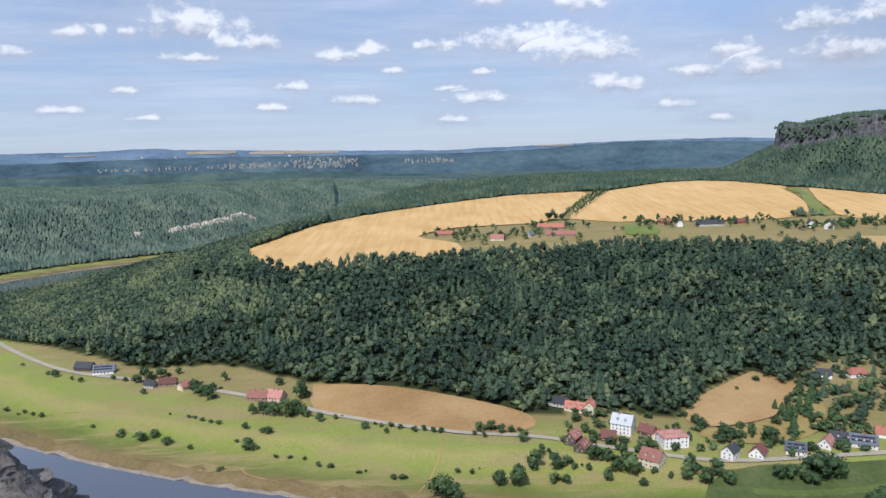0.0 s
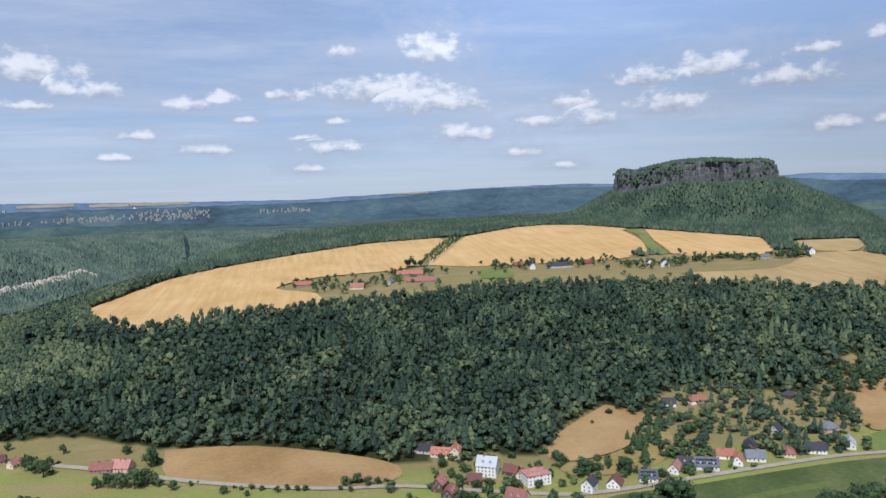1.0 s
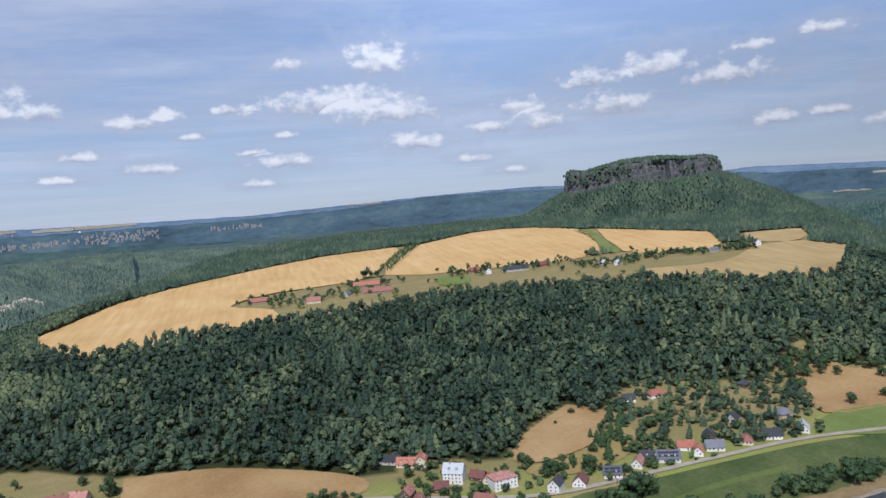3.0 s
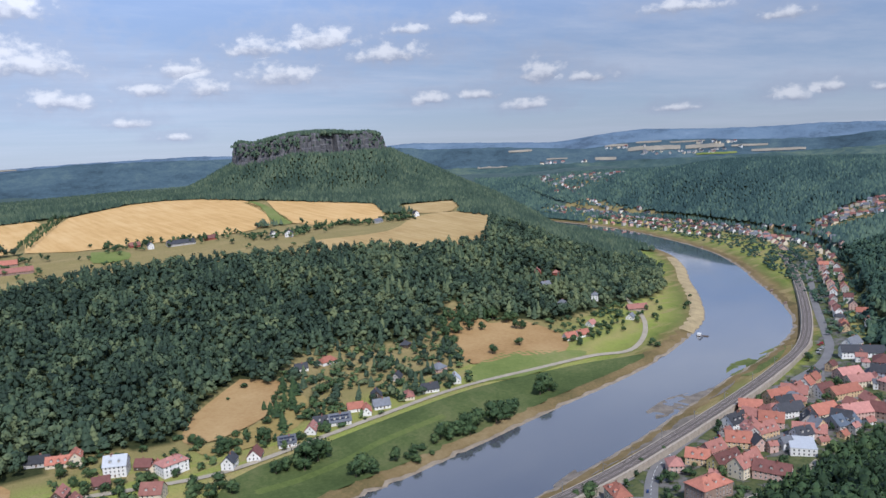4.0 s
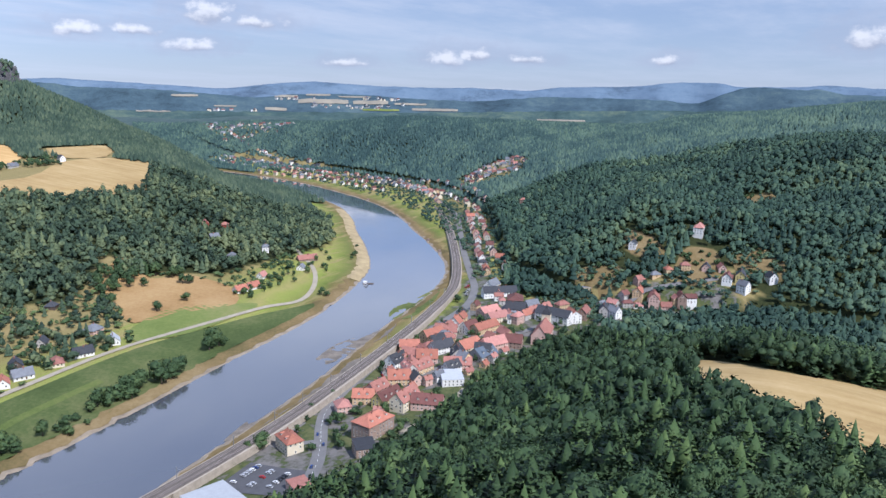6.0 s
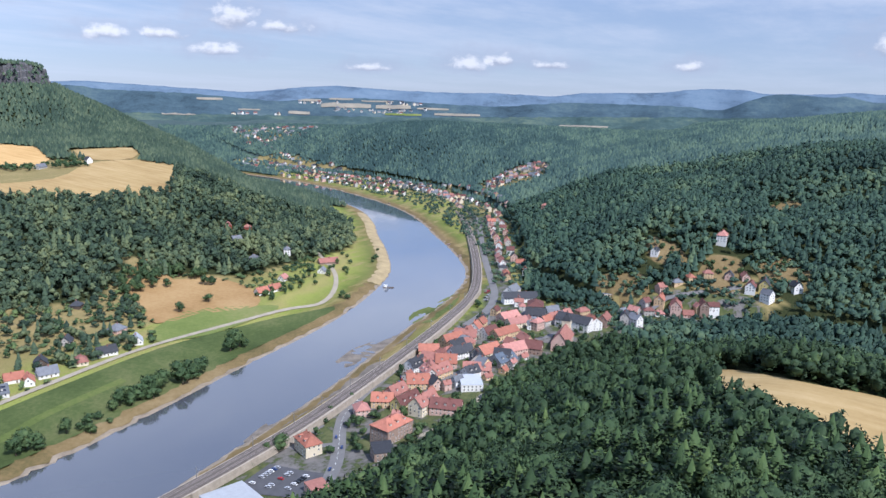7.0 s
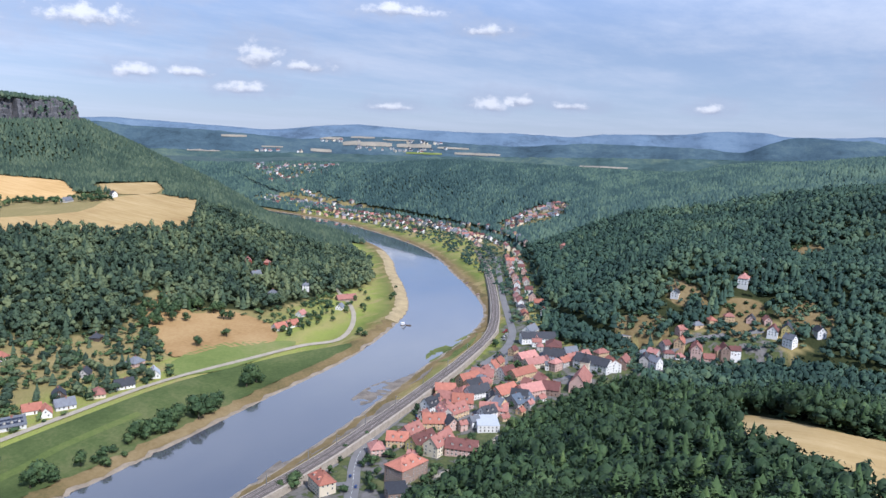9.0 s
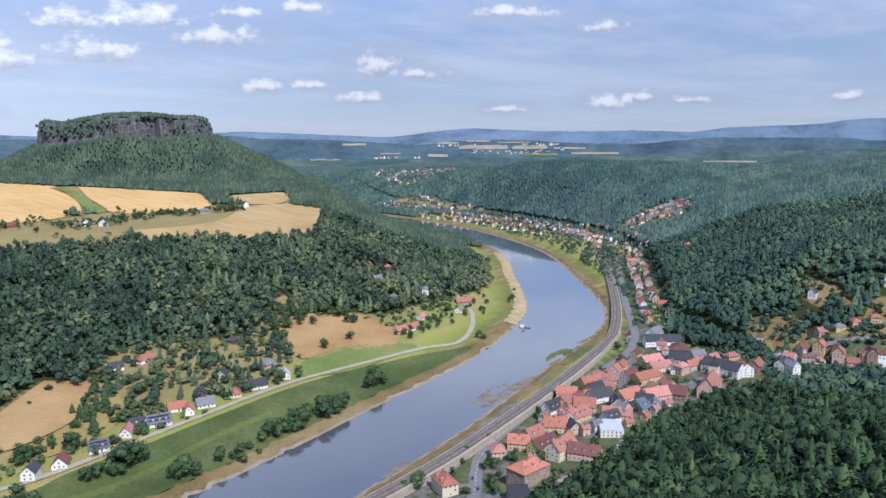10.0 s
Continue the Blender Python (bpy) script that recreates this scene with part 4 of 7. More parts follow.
def plant(name, places, kinds, mat, tall, wide, seed, label, tint=(0.35, 0.16), category="forest", speck=0.09, cloud_tint=None):
    """Many trees as one wood: kinds is a list of tree shapes, tall the range of heights, wide that of widths; the last
    argument shifts the tint by place, to paint in cloud sun and shade.
    """
    if not len(places):
        return None
    g = np.random.RandomState(seed)
    z = height(places[:, 0], places[:, 1])
    pick = g.randint(len(kinds), size=len(places))
    V, F, T, N, n = [], [], [], [], 0
    patch = waves(places[:, 0], places[:, 1], 150, seed + 1) + 0.7 * waves(places[:, 0], places[:, 1], 45, seed + 2)
    if cloud_tint is not None:
        patch = patch + cloud_tint(places[:, 0], places[:, 1]) / 0.22
    for k, (v, f, b, nr) in enumerate(kinds):
        i = np.where(pick == k)[0]
        if not len(i):
            continue
        h, w, a = g.uniform(*tall, len(i)), g.uniform(*wide, len(i)), g.uniform(0, 6.283, len(i))
        tn = np.clip(g.normal(tint[0], tint[1], len(i)) + 0.22 * patch[i], 0.02, 1.1)
        ca, sa = np.cos(a)[:, None], np.sin(a)[:, None]
        px = (v[:, 0] * ca - v[:, 1] * sa) * w[:, None] + places[i, 0][:, None]
        py = (v[:, 0] * sa + v[:, 1] * ca) * w[:, None] + places[i, 1][:, None]
        pz = v[:, 2] * h[:, None] + z[i][:, None] - 0.3
        V.append(np.stack([px, py, pz], -1).reshape(-1, 3))
        F.append((f[None] + (np.arange(len(i)) * len(v))[:, None, None]).reshape(-1, 3) + n)
        T.append(np.where(b[None] > 0, -1.0, np.clip(tn[:, None] + g.normal(0, speck, (len(i), len(v))), 0, 1.2)).ravel())
        N.append(np.stack([nr[:, 0] * ca - nr[:, 1] * sa, nr[:, 0] * sa + nr[:, 1] * ca, np.repeat(nr[None, :, 2], len(i), 0)], -1).reshape(-1, 3))
        n += len(i) * len(v)
    ob = mesh_object(name, np.vstack(V), np.vstack(F), mat, {"tint": np.concatenate(T)}, True)
    soften(ob.data, np.vstack(N))
    return tagged(ob, label, category, kind="stuff")


def bearing(x, y):
    return np.degrees(np.arctan2(x, y))


def zone(r0, r1, a0=-36, a1=101, extra=None):
    def mask(x, y):
        r, a = np.hypot(x, y), bearing(x, y)
        m = (r > r0) & (r <= r1) & (a > a0) & (a < a1)
        m[m] &= wooded(x[m], y[m])
        if extra is not None:
            m[m] &= extra(x[m], y[m])
        return m
    return mask


def inner_side(x, y):
    return river_gap(x, y)[1]


def outer_side(x, y):
    return ~river_gap(x, y)[1]


def off_cliff(x, y):
    rho, u, v = mesa_r(x, y)
    return rho > 224


def pines_here(x, y):
    return waves(x, y, 170, 41) * 0.8 + np.clip((-x - 130) / 110, 0, 2.5) * ramp((y + 0.25 * x - 700) / 120) > 1.15


def broad_here(x, y):
    return ~pines_here(x, y)


def both(*tests):
    def t(x, y):
        m = np.ones(x.shape, bool)
        for k in tests:
            m &= k(x, y)
        return m
    return t


def mixed_wood(name, places, broad, firs, mat_b, mat_f, size, seed, words, tint, share, clump=90, cloud_tint=None):
    """A wood of two kinds in clumps: broad-leaved trees and, over a share of the ground, pointed conifers."""
    g = np.random.RandomState(seed)
    w = waves(places[:, 0], places[:, 1], clump, seed + 5) + g.normal(0, 0.45, len(places))
    fir = w > np.quantile(w, 1 - share)
    plant(name, places[~fir], broad, mat_b, size[0], size[1], seed, words[0], tint[0], cloud_tint=cloud_tint)
    plant(name, places[fir], firs, mat_f, size[2], size[3], seed + 1, words[1], tint[1], cloud_tint=cloud_tint)


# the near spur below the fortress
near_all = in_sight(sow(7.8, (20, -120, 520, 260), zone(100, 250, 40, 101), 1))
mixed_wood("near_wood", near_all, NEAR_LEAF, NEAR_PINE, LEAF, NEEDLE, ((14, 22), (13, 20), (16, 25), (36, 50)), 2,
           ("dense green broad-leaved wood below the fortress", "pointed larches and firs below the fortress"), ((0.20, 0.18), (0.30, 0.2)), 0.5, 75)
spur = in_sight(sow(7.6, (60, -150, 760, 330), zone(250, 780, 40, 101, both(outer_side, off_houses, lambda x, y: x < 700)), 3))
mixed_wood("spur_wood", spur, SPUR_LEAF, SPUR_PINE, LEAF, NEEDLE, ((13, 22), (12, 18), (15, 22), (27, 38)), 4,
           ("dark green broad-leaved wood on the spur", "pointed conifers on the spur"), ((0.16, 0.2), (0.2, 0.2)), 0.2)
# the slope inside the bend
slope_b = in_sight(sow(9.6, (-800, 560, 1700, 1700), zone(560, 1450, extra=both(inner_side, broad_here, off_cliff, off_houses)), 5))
# tint by place: sun painted into the east side, cloud shade into the west
mixed_wood("slope_wood", slope_b, MID_LEAF, MID_PINE, SLOPE_HAZE_LEAF, SLOPE_HAZE_LEAF, ((11, 24), (11, 22), (15, 24), (22, 34)), 6,
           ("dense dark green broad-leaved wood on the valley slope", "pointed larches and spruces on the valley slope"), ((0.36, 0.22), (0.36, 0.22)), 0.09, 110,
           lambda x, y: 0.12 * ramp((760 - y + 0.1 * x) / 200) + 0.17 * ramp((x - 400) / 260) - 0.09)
slope_p = in_sight(sow(7.0, (-800, 560, 1700, 1700), zone(560, 1450, extra=both(inner_side, pines_here, off_cliff, off_houses)), 7))
plant("slope_pines", slope_p, SOFT_PINE, SLOPE_HAZE_LEAF, (12, 17), (8, 11.5), 8, "tall pines among the slope's broad-leaved trees", (0.55, 0.2))


def fore_slope(x, y):
    rho, u, v = mesa_r(x, y)
    return (v < 150) | (np.abs(u) > 520)


up = in_sight(sow(6.8, (-700, 700, 2400, 2500), zone(1450, 2500, -30, 62, both(inner_side, off_cliff, fore_slope)), 9))
plant("mountain_wood", up, FAR_TUFT, FAR_HAZE_GREEN, (10, 17), (7, 11), 10, "pine wood round the table mountain", (0.42, 0.22), speck=0.12)
# across the side valley
hill = in_sight(sow(9.2, (680, -500, 2000, 1400), zone(680, 1500, 50, 101, both(outer_side, off_houses, lambda x, y: x >= 700)), 11))
mixed_wood("hill_wood", hill, FAR_LEAF, FAR_PINE, HILL_HAZE_GREEN, HILL_HAZE_GREEN, ((10, 21), (9, 19), (14, 23), (19, 30)), 12,
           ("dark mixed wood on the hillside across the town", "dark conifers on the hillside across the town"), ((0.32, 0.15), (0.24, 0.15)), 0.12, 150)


def ridge_cloud_shade(x, y):
    """Tint shift over the ridge: cloud shade painted on the middle hill, uneven stands, lighter past bearing 82."""
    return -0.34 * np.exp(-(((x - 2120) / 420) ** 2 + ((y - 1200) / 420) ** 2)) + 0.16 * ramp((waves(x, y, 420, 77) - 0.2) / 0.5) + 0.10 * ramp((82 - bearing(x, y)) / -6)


hill2 = in_sight(sow(7.2, (1000, -700, 3300, 3000), zone(1500, 3050, 42, 101, outer_side), 13))
# the darker middle hill is cloud shade put into the tree tint
plant("ridge_wood", hill2, FAR_TUFT, RIDGE_HAZE_GREEN, (9, 17), (7, 12), 14, "far dark wood on the ridge", (0.45, 0.22), speck=0.12, cloud_tint=ridge_cloud_shade)
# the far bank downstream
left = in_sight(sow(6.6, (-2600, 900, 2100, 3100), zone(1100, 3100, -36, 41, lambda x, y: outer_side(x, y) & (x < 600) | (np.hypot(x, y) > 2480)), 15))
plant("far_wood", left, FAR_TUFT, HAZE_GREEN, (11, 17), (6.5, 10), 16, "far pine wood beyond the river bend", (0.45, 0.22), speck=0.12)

# ---- the table mountain's rock, and the far country ----
def rock_material():
    m, nt, b = material("sandstone", 0.92, 0, 0.15)
    co = nt.nodes.new("ShaderNodeTexCoord").outputs["Object"]
    n = calc(nt, "ADD", calc(nt, "MULTIPLY", noise_of(nt, 0.09, 5, 0.65, co, (1.6, 1.6, 0.45)), 0.6), calc(nt, "MULTIPLY", noise_of(nt, 0.4, 5, 0.7, co), 0.4))
    link(nt, ramp_of(nt, n, [(0.3, (0.042, 0.044, 0.050)), (0.5, (0.11, 0.11, 0.118)), (0.72, (0.22, 0.21, 0.205))]), b.inputs["Base Color"])
    bump_to(nt, b, noise_of(nt, 0.5, 5, 0.7, co), 0.8, 1.0)
    return m


ROCK = rock_material()
ROCK_A = math.radians(29.5)


def mesa_top(u):
    return np.interp(u / 226, [-1.05, -0.85, -0.7, -0.5, -0.2, 0.3, 0.55, 0.8, 1.0], [287, 290, 284, 292, 303, 306, 301, 303, 290])


def make_mesa():
    """The cliff ring: upright jointed blocks of uneven depth and height, with ledges, round a wooded top."""
    g = np.random.RandomState(7)
    cuts = [0.0]
    while cuts[-1] < 6.283:
        cuts.append(cuts[-1] + g.uniform(0.025, 0.12))
    cuts[-1] = 6.2832
    A, R, H = [], [], []
    for c0, c1 in zip(cuts[:-1], cuts[1:]):
        out, up = g.uniform(-9, 7), g.uniform(-7, 4)
        if g.random() < 0.16:
            out, up = out - 14, up - 10
        n = max(2, int((c1 - c0) / 0.025))
        for j in range(n + 1):
            u = j / n
            A.append(c0 + (c1 - c0) * (0.04 + 0.92 * u)), R.append(out - 3.0 * abs(2 * u - 1) ** 4), H.append(up)
    a, out, up = np.array(A), np.array(R), np.array(H)
    k = len(a)
    ca = np.cos(a)
    base = 222 + 6 * np.sin(3 * a + 1) + 4 * np.sin(7 * a) + out
    low = np.interp(ca, [-1, -0.75, -0.5, -0.2, 0.5, 1], [220, 228, 244, 242, 242, 242]) - 14
    high = mesa_top(226 * ca) + up
    rows = []
    for h, o in ((-0.4, 16), (0.0, 7), (0.28, 4), (0.33, 0), (0.5, -0.5), (0.53, -4), (0.72, -3.5), (0.76, -7), (0.93, -7.5), (1.0, -11)):
        rr = base + o + g.uniform(-1.4, 1.4, k)
        u, v = rr * ca, rr * np.sin(a) / 1.25
        x, y = MESA[0] + u * math.cos(ROCK_A) + v * math.sin(ROCK_A), MESA[1] - u * math.sin(ROCK_A) + v * math.cos(ROCK_A)
        rows.append(np.column_stack([x, y, low + (high - low) * h + g.uniform(-0.8, 0.8, k) * (0 < h < 1)]))
    n = len(rows)
    v = np.vstack(rows + [[[MESA[0], MESA[1], 298.0]]])
    f = [(i * k + j, i * k + (j + 1) % k, (i + 1) * k + (j + 1) % k) for i in range(n - 1) for j in range(k)]
    f += [(i * k + j, (i + 1) * k + (j + 1) % k, (i + 1) * k + j) for i in range(n - 1) for j in range(k)]
    f += [((n - 1) * k + j, (n - 1) * k + (j + 1) % k, n * k) for j in range(k)]
    ob = mesh_object("rock_cliff", v, np.array(f), ROCK)
    tagged(ob, "dark sandstone cliffs of a flat-topped table mountain", "rock", kind="structure")


make_mesa()


def crown_of_mesa():
    g = np.random.RandomState(21)
    V, F, T, N, n = [], [], [], [], 0
    top = [(x, y, None) for x, y in sow(8.5, (820, 1680, 1420, 2260), lambda x, y: mesa_r(x, y)[0] < 212, 22)]
    ledge = []
    for _ in range(230):
        a = g.uniform(3.5, 6.0)
        if g.uniform() < 0.45:
            a = g.uniform(3.7, 4.6)
        rr = g.uniform(210, 232)
        u, v = rr * math.cos(a), rr * math.sin(a) / 1.25
        ledge.append((MESA[0] + u * math.cos(ROCK_A) + v * math.sin(ROCK_A), MESA[1] - u * math.sin(ROCK_A) + v * math.cos(ROCK_A), g.uniform(-38, -6)))
    for x, y, dz in top + ledge:
        v, f, b, nr = FAR_SPINDLE[g.randint(len(FAR_SPINDLE))]
        h, w = (g.uniform(7, 15), g.uniform(8, 13)) if dz is None else (g.uniform(7, 11), g.uniform(6, 10))
        rho, u, _ = mesa_r(np.array([x]), np.array([y]))
        z = float(mesa_top(u[0])) + 9 * max(0.0, 1 - float(rho[0]) / 150) * (dz is None) - 4 + (dz or 0)
        V.append(v * [w, w, h] + [x, y, z]), F.append(f + n), T.append(np.full(len(v), np.clip(g.normal(0.42, 0.22), 0, 1))), N.append(nr)
        n += len(v)
    ob = mesh_object("summit_wood", np.vstack(V), np.vstack(F), FAR_HAZE_GREEN, {"tint": np.concatenate(T)}, True)
    soften(ob.data, np.vstack(N))
    tagged(ob, "pines on the flat summit and its ledges", "forest", kind="stuff")


crown_of_mesa()


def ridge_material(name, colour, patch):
    """Distant wooded country in haze-tinted colours: woods, lighter stands and small clearings, with the grain of tree
    tops.
    """
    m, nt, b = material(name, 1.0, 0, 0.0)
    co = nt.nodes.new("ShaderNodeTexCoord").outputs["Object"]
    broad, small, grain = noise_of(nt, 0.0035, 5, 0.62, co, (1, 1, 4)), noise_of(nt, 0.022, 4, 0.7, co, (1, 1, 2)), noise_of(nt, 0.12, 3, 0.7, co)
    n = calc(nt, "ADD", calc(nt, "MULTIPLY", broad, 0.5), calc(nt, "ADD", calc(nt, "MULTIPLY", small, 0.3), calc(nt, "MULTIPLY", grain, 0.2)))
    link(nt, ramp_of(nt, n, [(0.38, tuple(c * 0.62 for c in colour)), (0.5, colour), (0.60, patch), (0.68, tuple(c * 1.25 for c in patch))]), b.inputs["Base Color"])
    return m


def ridge(profile, r, depth, foot, mat, label, seed, rough=1.0):
    """A far range of hills along a circle: profile is azimuth and elevation of its crest in degrees."""
    pa, pe = [p[0] for p in profile], [p[1] for p in profile]
    a = np.arange(pa[0], pa[-1], 0.12)
    g = np.random.RandomState(seed)
    e = np.interp(a, pa, pe)
    e = np.convolve(np.pad(e, 6, mode="edge"), np.ones(13) / 13, "valid")
    crest = EYE + r * np.tan(np.radians(e)) + rough * np.convolve(g.normal(size=len(a) + 4), np.ones(5) / 5, "valid") * 5
    rows = []
    for dr, u in ((-depth, 0.0), (-0.6 * depth, 0.35), (-0.3 * depth, 0.7), (-0.1 * depth, 0.93), (0, 1.0), (0.3 * depth, 0.8)):
        rr = r + dr + 30 * np.sin(a * 1.3 + seed)
        rows.append(np.column_stack([rr * np.sin(np.radians(a)), rr * np.cos(np.radians(a)), foot + (crest - foot) * u]))
    k = len(a)
    f = [(i * k + j, i * k + j + 1, (i + 1) * k + j + 1, (i + 1) * k + j) for i in range(len(rows) - 1) for j in range(k - 1)]
    ob = mesh_object("far_hills", np.vstack(rows), np.array(f), mat, None, True)
    tagged(ob, label, "hills", kind="structure")
    return a, rows


def flank_point(hills, az, el):
    """The place on the near flank of far hills at an azimuth and an elevation."""
    a, rows = hills
    i = min(len(a) - 1, int(np.searchsorted(a, az)))
    line = np.array([rows[r][i] for r in range(5)])
    elev = np.degrees(np.arctan2(line[:, 2] - EYE, np.hypot(line[:, 0], line[:, 1])))
    return np.array([np.interp(el, elev, line[:, k]) for k in range(3)])


def hill_field(hills, a0, a1, e0, e1, mat, label):
    """A field on the near flank of far hills between two azimuths and two elevations, with uneven edges."""
    g = np.random.RandomState(int(abs(a0) * 10) + 900)
    n = max(5, int((a1 - a0) / 0.12))
    ends = np.convolve(g.normal(0, 0.16, (n + 4)), np.ones(5) / 2, "valid")
    out = []
    for w in (0.0, 0.5, 1.0):
        for k in range(n):
            u = k / (n - 1)
            e = math.sin(math.pi * (k + 0.5) / n) ** 0.1
            el = (e0 + e1) / 2 + (e1 - e0) * ((w - 0.5) * e + 0.3 * ends[k])
            p = flank_point(hills, a0 + (a1 - a0) * u, el)
            q = 1 - 4 / math.hypot(p[0], p[1])
            out.append((p[0] * q, p[1] * q, p[2] + 1.2))
    f = [(r * n + i, r * n + i + 1, (r + 1) * n + i + 1, (r + 1) * n + i) for r in range(2) for i in range(n - 1)]
    tagged(mesh_object("far_field", np.array(out), np.array(f), mat, None, True), label, "field", kind="structure")


# the blue of these three ranges is distance haze painted into base colour
HAZE_BLUE_FAR = ridge_material("hazy far hills", (0.120, 0.172, 0.235), (0.140, 0.192, 0.250))
HAZE_BLUE_MID = ridge_material("blue wooded hills", (0.062, 0.098, 0.122), (0.090, 0.130, 0.138))
HAZE_GREEN_MID = ridge_material("blue-green wooded hills", (0.058, 0.094, 0.092), (0.10, 0.135, 0.105))
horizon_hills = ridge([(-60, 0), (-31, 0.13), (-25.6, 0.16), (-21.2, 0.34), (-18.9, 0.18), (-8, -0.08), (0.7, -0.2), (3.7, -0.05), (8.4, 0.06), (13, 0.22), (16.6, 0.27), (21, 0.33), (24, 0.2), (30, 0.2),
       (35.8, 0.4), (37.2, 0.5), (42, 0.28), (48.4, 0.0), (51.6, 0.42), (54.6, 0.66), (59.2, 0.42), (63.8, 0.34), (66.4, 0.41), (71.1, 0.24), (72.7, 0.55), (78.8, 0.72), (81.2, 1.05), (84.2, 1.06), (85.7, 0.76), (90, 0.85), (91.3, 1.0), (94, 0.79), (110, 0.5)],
      4750, 500, 60, HAZE_BLUE_FAR, "hazy blue hills on the horizon", 1, 0.4)
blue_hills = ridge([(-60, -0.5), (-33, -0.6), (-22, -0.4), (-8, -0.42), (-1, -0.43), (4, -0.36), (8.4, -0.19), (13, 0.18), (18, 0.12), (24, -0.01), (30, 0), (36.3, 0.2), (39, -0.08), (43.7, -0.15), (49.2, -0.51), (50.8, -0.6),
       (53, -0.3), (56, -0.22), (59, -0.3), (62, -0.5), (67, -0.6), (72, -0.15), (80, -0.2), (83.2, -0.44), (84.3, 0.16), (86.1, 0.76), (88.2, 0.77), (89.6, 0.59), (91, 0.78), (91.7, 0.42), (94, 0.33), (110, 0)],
      4150, 420, 60, HAZE_BLUE_MID, "wooded hills in the blue distance", 2, 0.6)
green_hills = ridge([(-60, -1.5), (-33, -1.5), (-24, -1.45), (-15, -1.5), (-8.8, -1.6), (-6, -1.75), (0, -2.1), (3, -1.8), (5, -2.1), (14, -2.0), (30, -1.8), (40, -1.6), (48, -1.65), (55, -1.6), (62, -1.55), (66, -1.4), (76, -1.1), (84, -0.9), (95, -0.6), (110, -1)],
      3600, 380, 60, HAZE_GREEN_MID, "wooded uplands with fields behind the valley", 3, 0.8)

# stubble dulled and greyed, with distance haze painted into its colour
HAZED_FIELD = field("far stubble", (0.21, 0.195, 0.16), (0.26, 0.235, 0.185), (0.31, 0.28, 0.22))
for a0, a1, e0, e1, hills in ((-19, -15.6, -0.16, 0.06, horizon_hills), (-14.6, -8.0, -0.26, -0.02, horizon_hills), (-27, -25, -0.14, -0.06, horizon_hills), (7.0, 9.8, -0.04, 0.06, horizon_hills),
                              (51.0, 52.6, -1.52, -1.3, blue_hills), (53.5, 57.2, -0.98, -0.66, blue_hills), (57.5, 60.2, -0.98, -0.70, blue_hills), (60.6, 63.0, -0.98, -0.84, blue_hills), (62.0, 65.4, -1.38, -1.2, blue_hills),
                              (51.8, 53.4, -0.56, -0.38, blue_hills), (54.0, 55.8, -0.40, -0.27, blue_hills), (44.6, 46.4, -0.62, -0.46, blue_hills), (56.4, 58.8, -0.50, -0.40, blue_hills), (47.4, 49.0, -1.3, -1.2, blue_hills),
                              (66.1, 71.0, -2.28, -1.92, green_hills), (71.5, 75.0, -1.95, -1.82, green_hills), (42.2, 44.4, -1.72, -1.58, green_hills), (-6.6, -2.2, -2.74, -2.56, green_hills), (-13.5, -11.5, -2.5, -2.4, green_hills)):
    hill_field(hills, a0, a1, e0, e1, HAZED_FIELD, "pale stubble field on the far hills")
for a0, a1, e0, e1 in ((6.0, 12.5, -2.35, -2.12), (13.5, 19.0, -2.25, -2.02), (58.2, 61.0, -1.45, -1.3)):
    hill_field(green_hills if a0 < 50 else blue_hills, a0, a1, e0, e1, GREEN, "green meadow in the far lowland")


def quarry():
    """A broken pale rock face along the far bank's slope: blocks of uneven size with gaps between."""
    g = np.random.RandomState(12)
    c = spline([(-768, 1840), (-752, 1848), (-705, 1890), (-655, 1955), (-600, 2030), (-545, 2125)], 24)
    V, F, n = [], [], 0
    ground = height(c[:, 0], c[:, 1])
    for i in range(len(c)):
        if 14 < i < 50 or 74 < i < 78:
            continue
        for _ in range(8):
            x, y = c[i] + g.uniform(-3, 3, 2)
            up = g.uniform(2, 17 - 7 * abs(math.sin(i * 0.11)) * g.random()) if i > 44 else g.uniform(1, 12)
            w, h, back = g.uniform(1.5, 3.5), g.uniform(1.5, 4), 0.5 * max(up, 0)
            q = np.array([[-w, -1.5, -h], [w, -1.5, -h], [w * 0.8, -0.8, h], [-w * 0.7, -0.8, h], [-w, 5, -h], [w, 5, -h], [w * 0.8, 5, h], [-w * 0.7, 5, h]]) + g.uniform(-0.8, 0.8, (8, 3))
            d = math.atan2(0.66, 0.75) + g.uniform(-0.5, 0.5)
            r = np.array([[math.cos(d), -math.sin(d)], [math.sin(d), math.cos(d)]])
            q[:, :2] = q[:, :2] @ r.T + [x - 0.75 * back, y + 0.66 * back]
            q[:, 2] += ground[i] + up
            V.append(q)
            F += [tuple(n + j for j in f) for f in ((0, 1, 2, 3), (1, 5, 6, 2), (4, 0, 3, 7), (3, 2, 6, 7))]
            n += 8
    tagged(mesh_object("quarry_face", np.vstack(V), np.array(F), PALE_ROCK), "pale broken sandstone quarry face in the far wood", "rock", kind="structure")


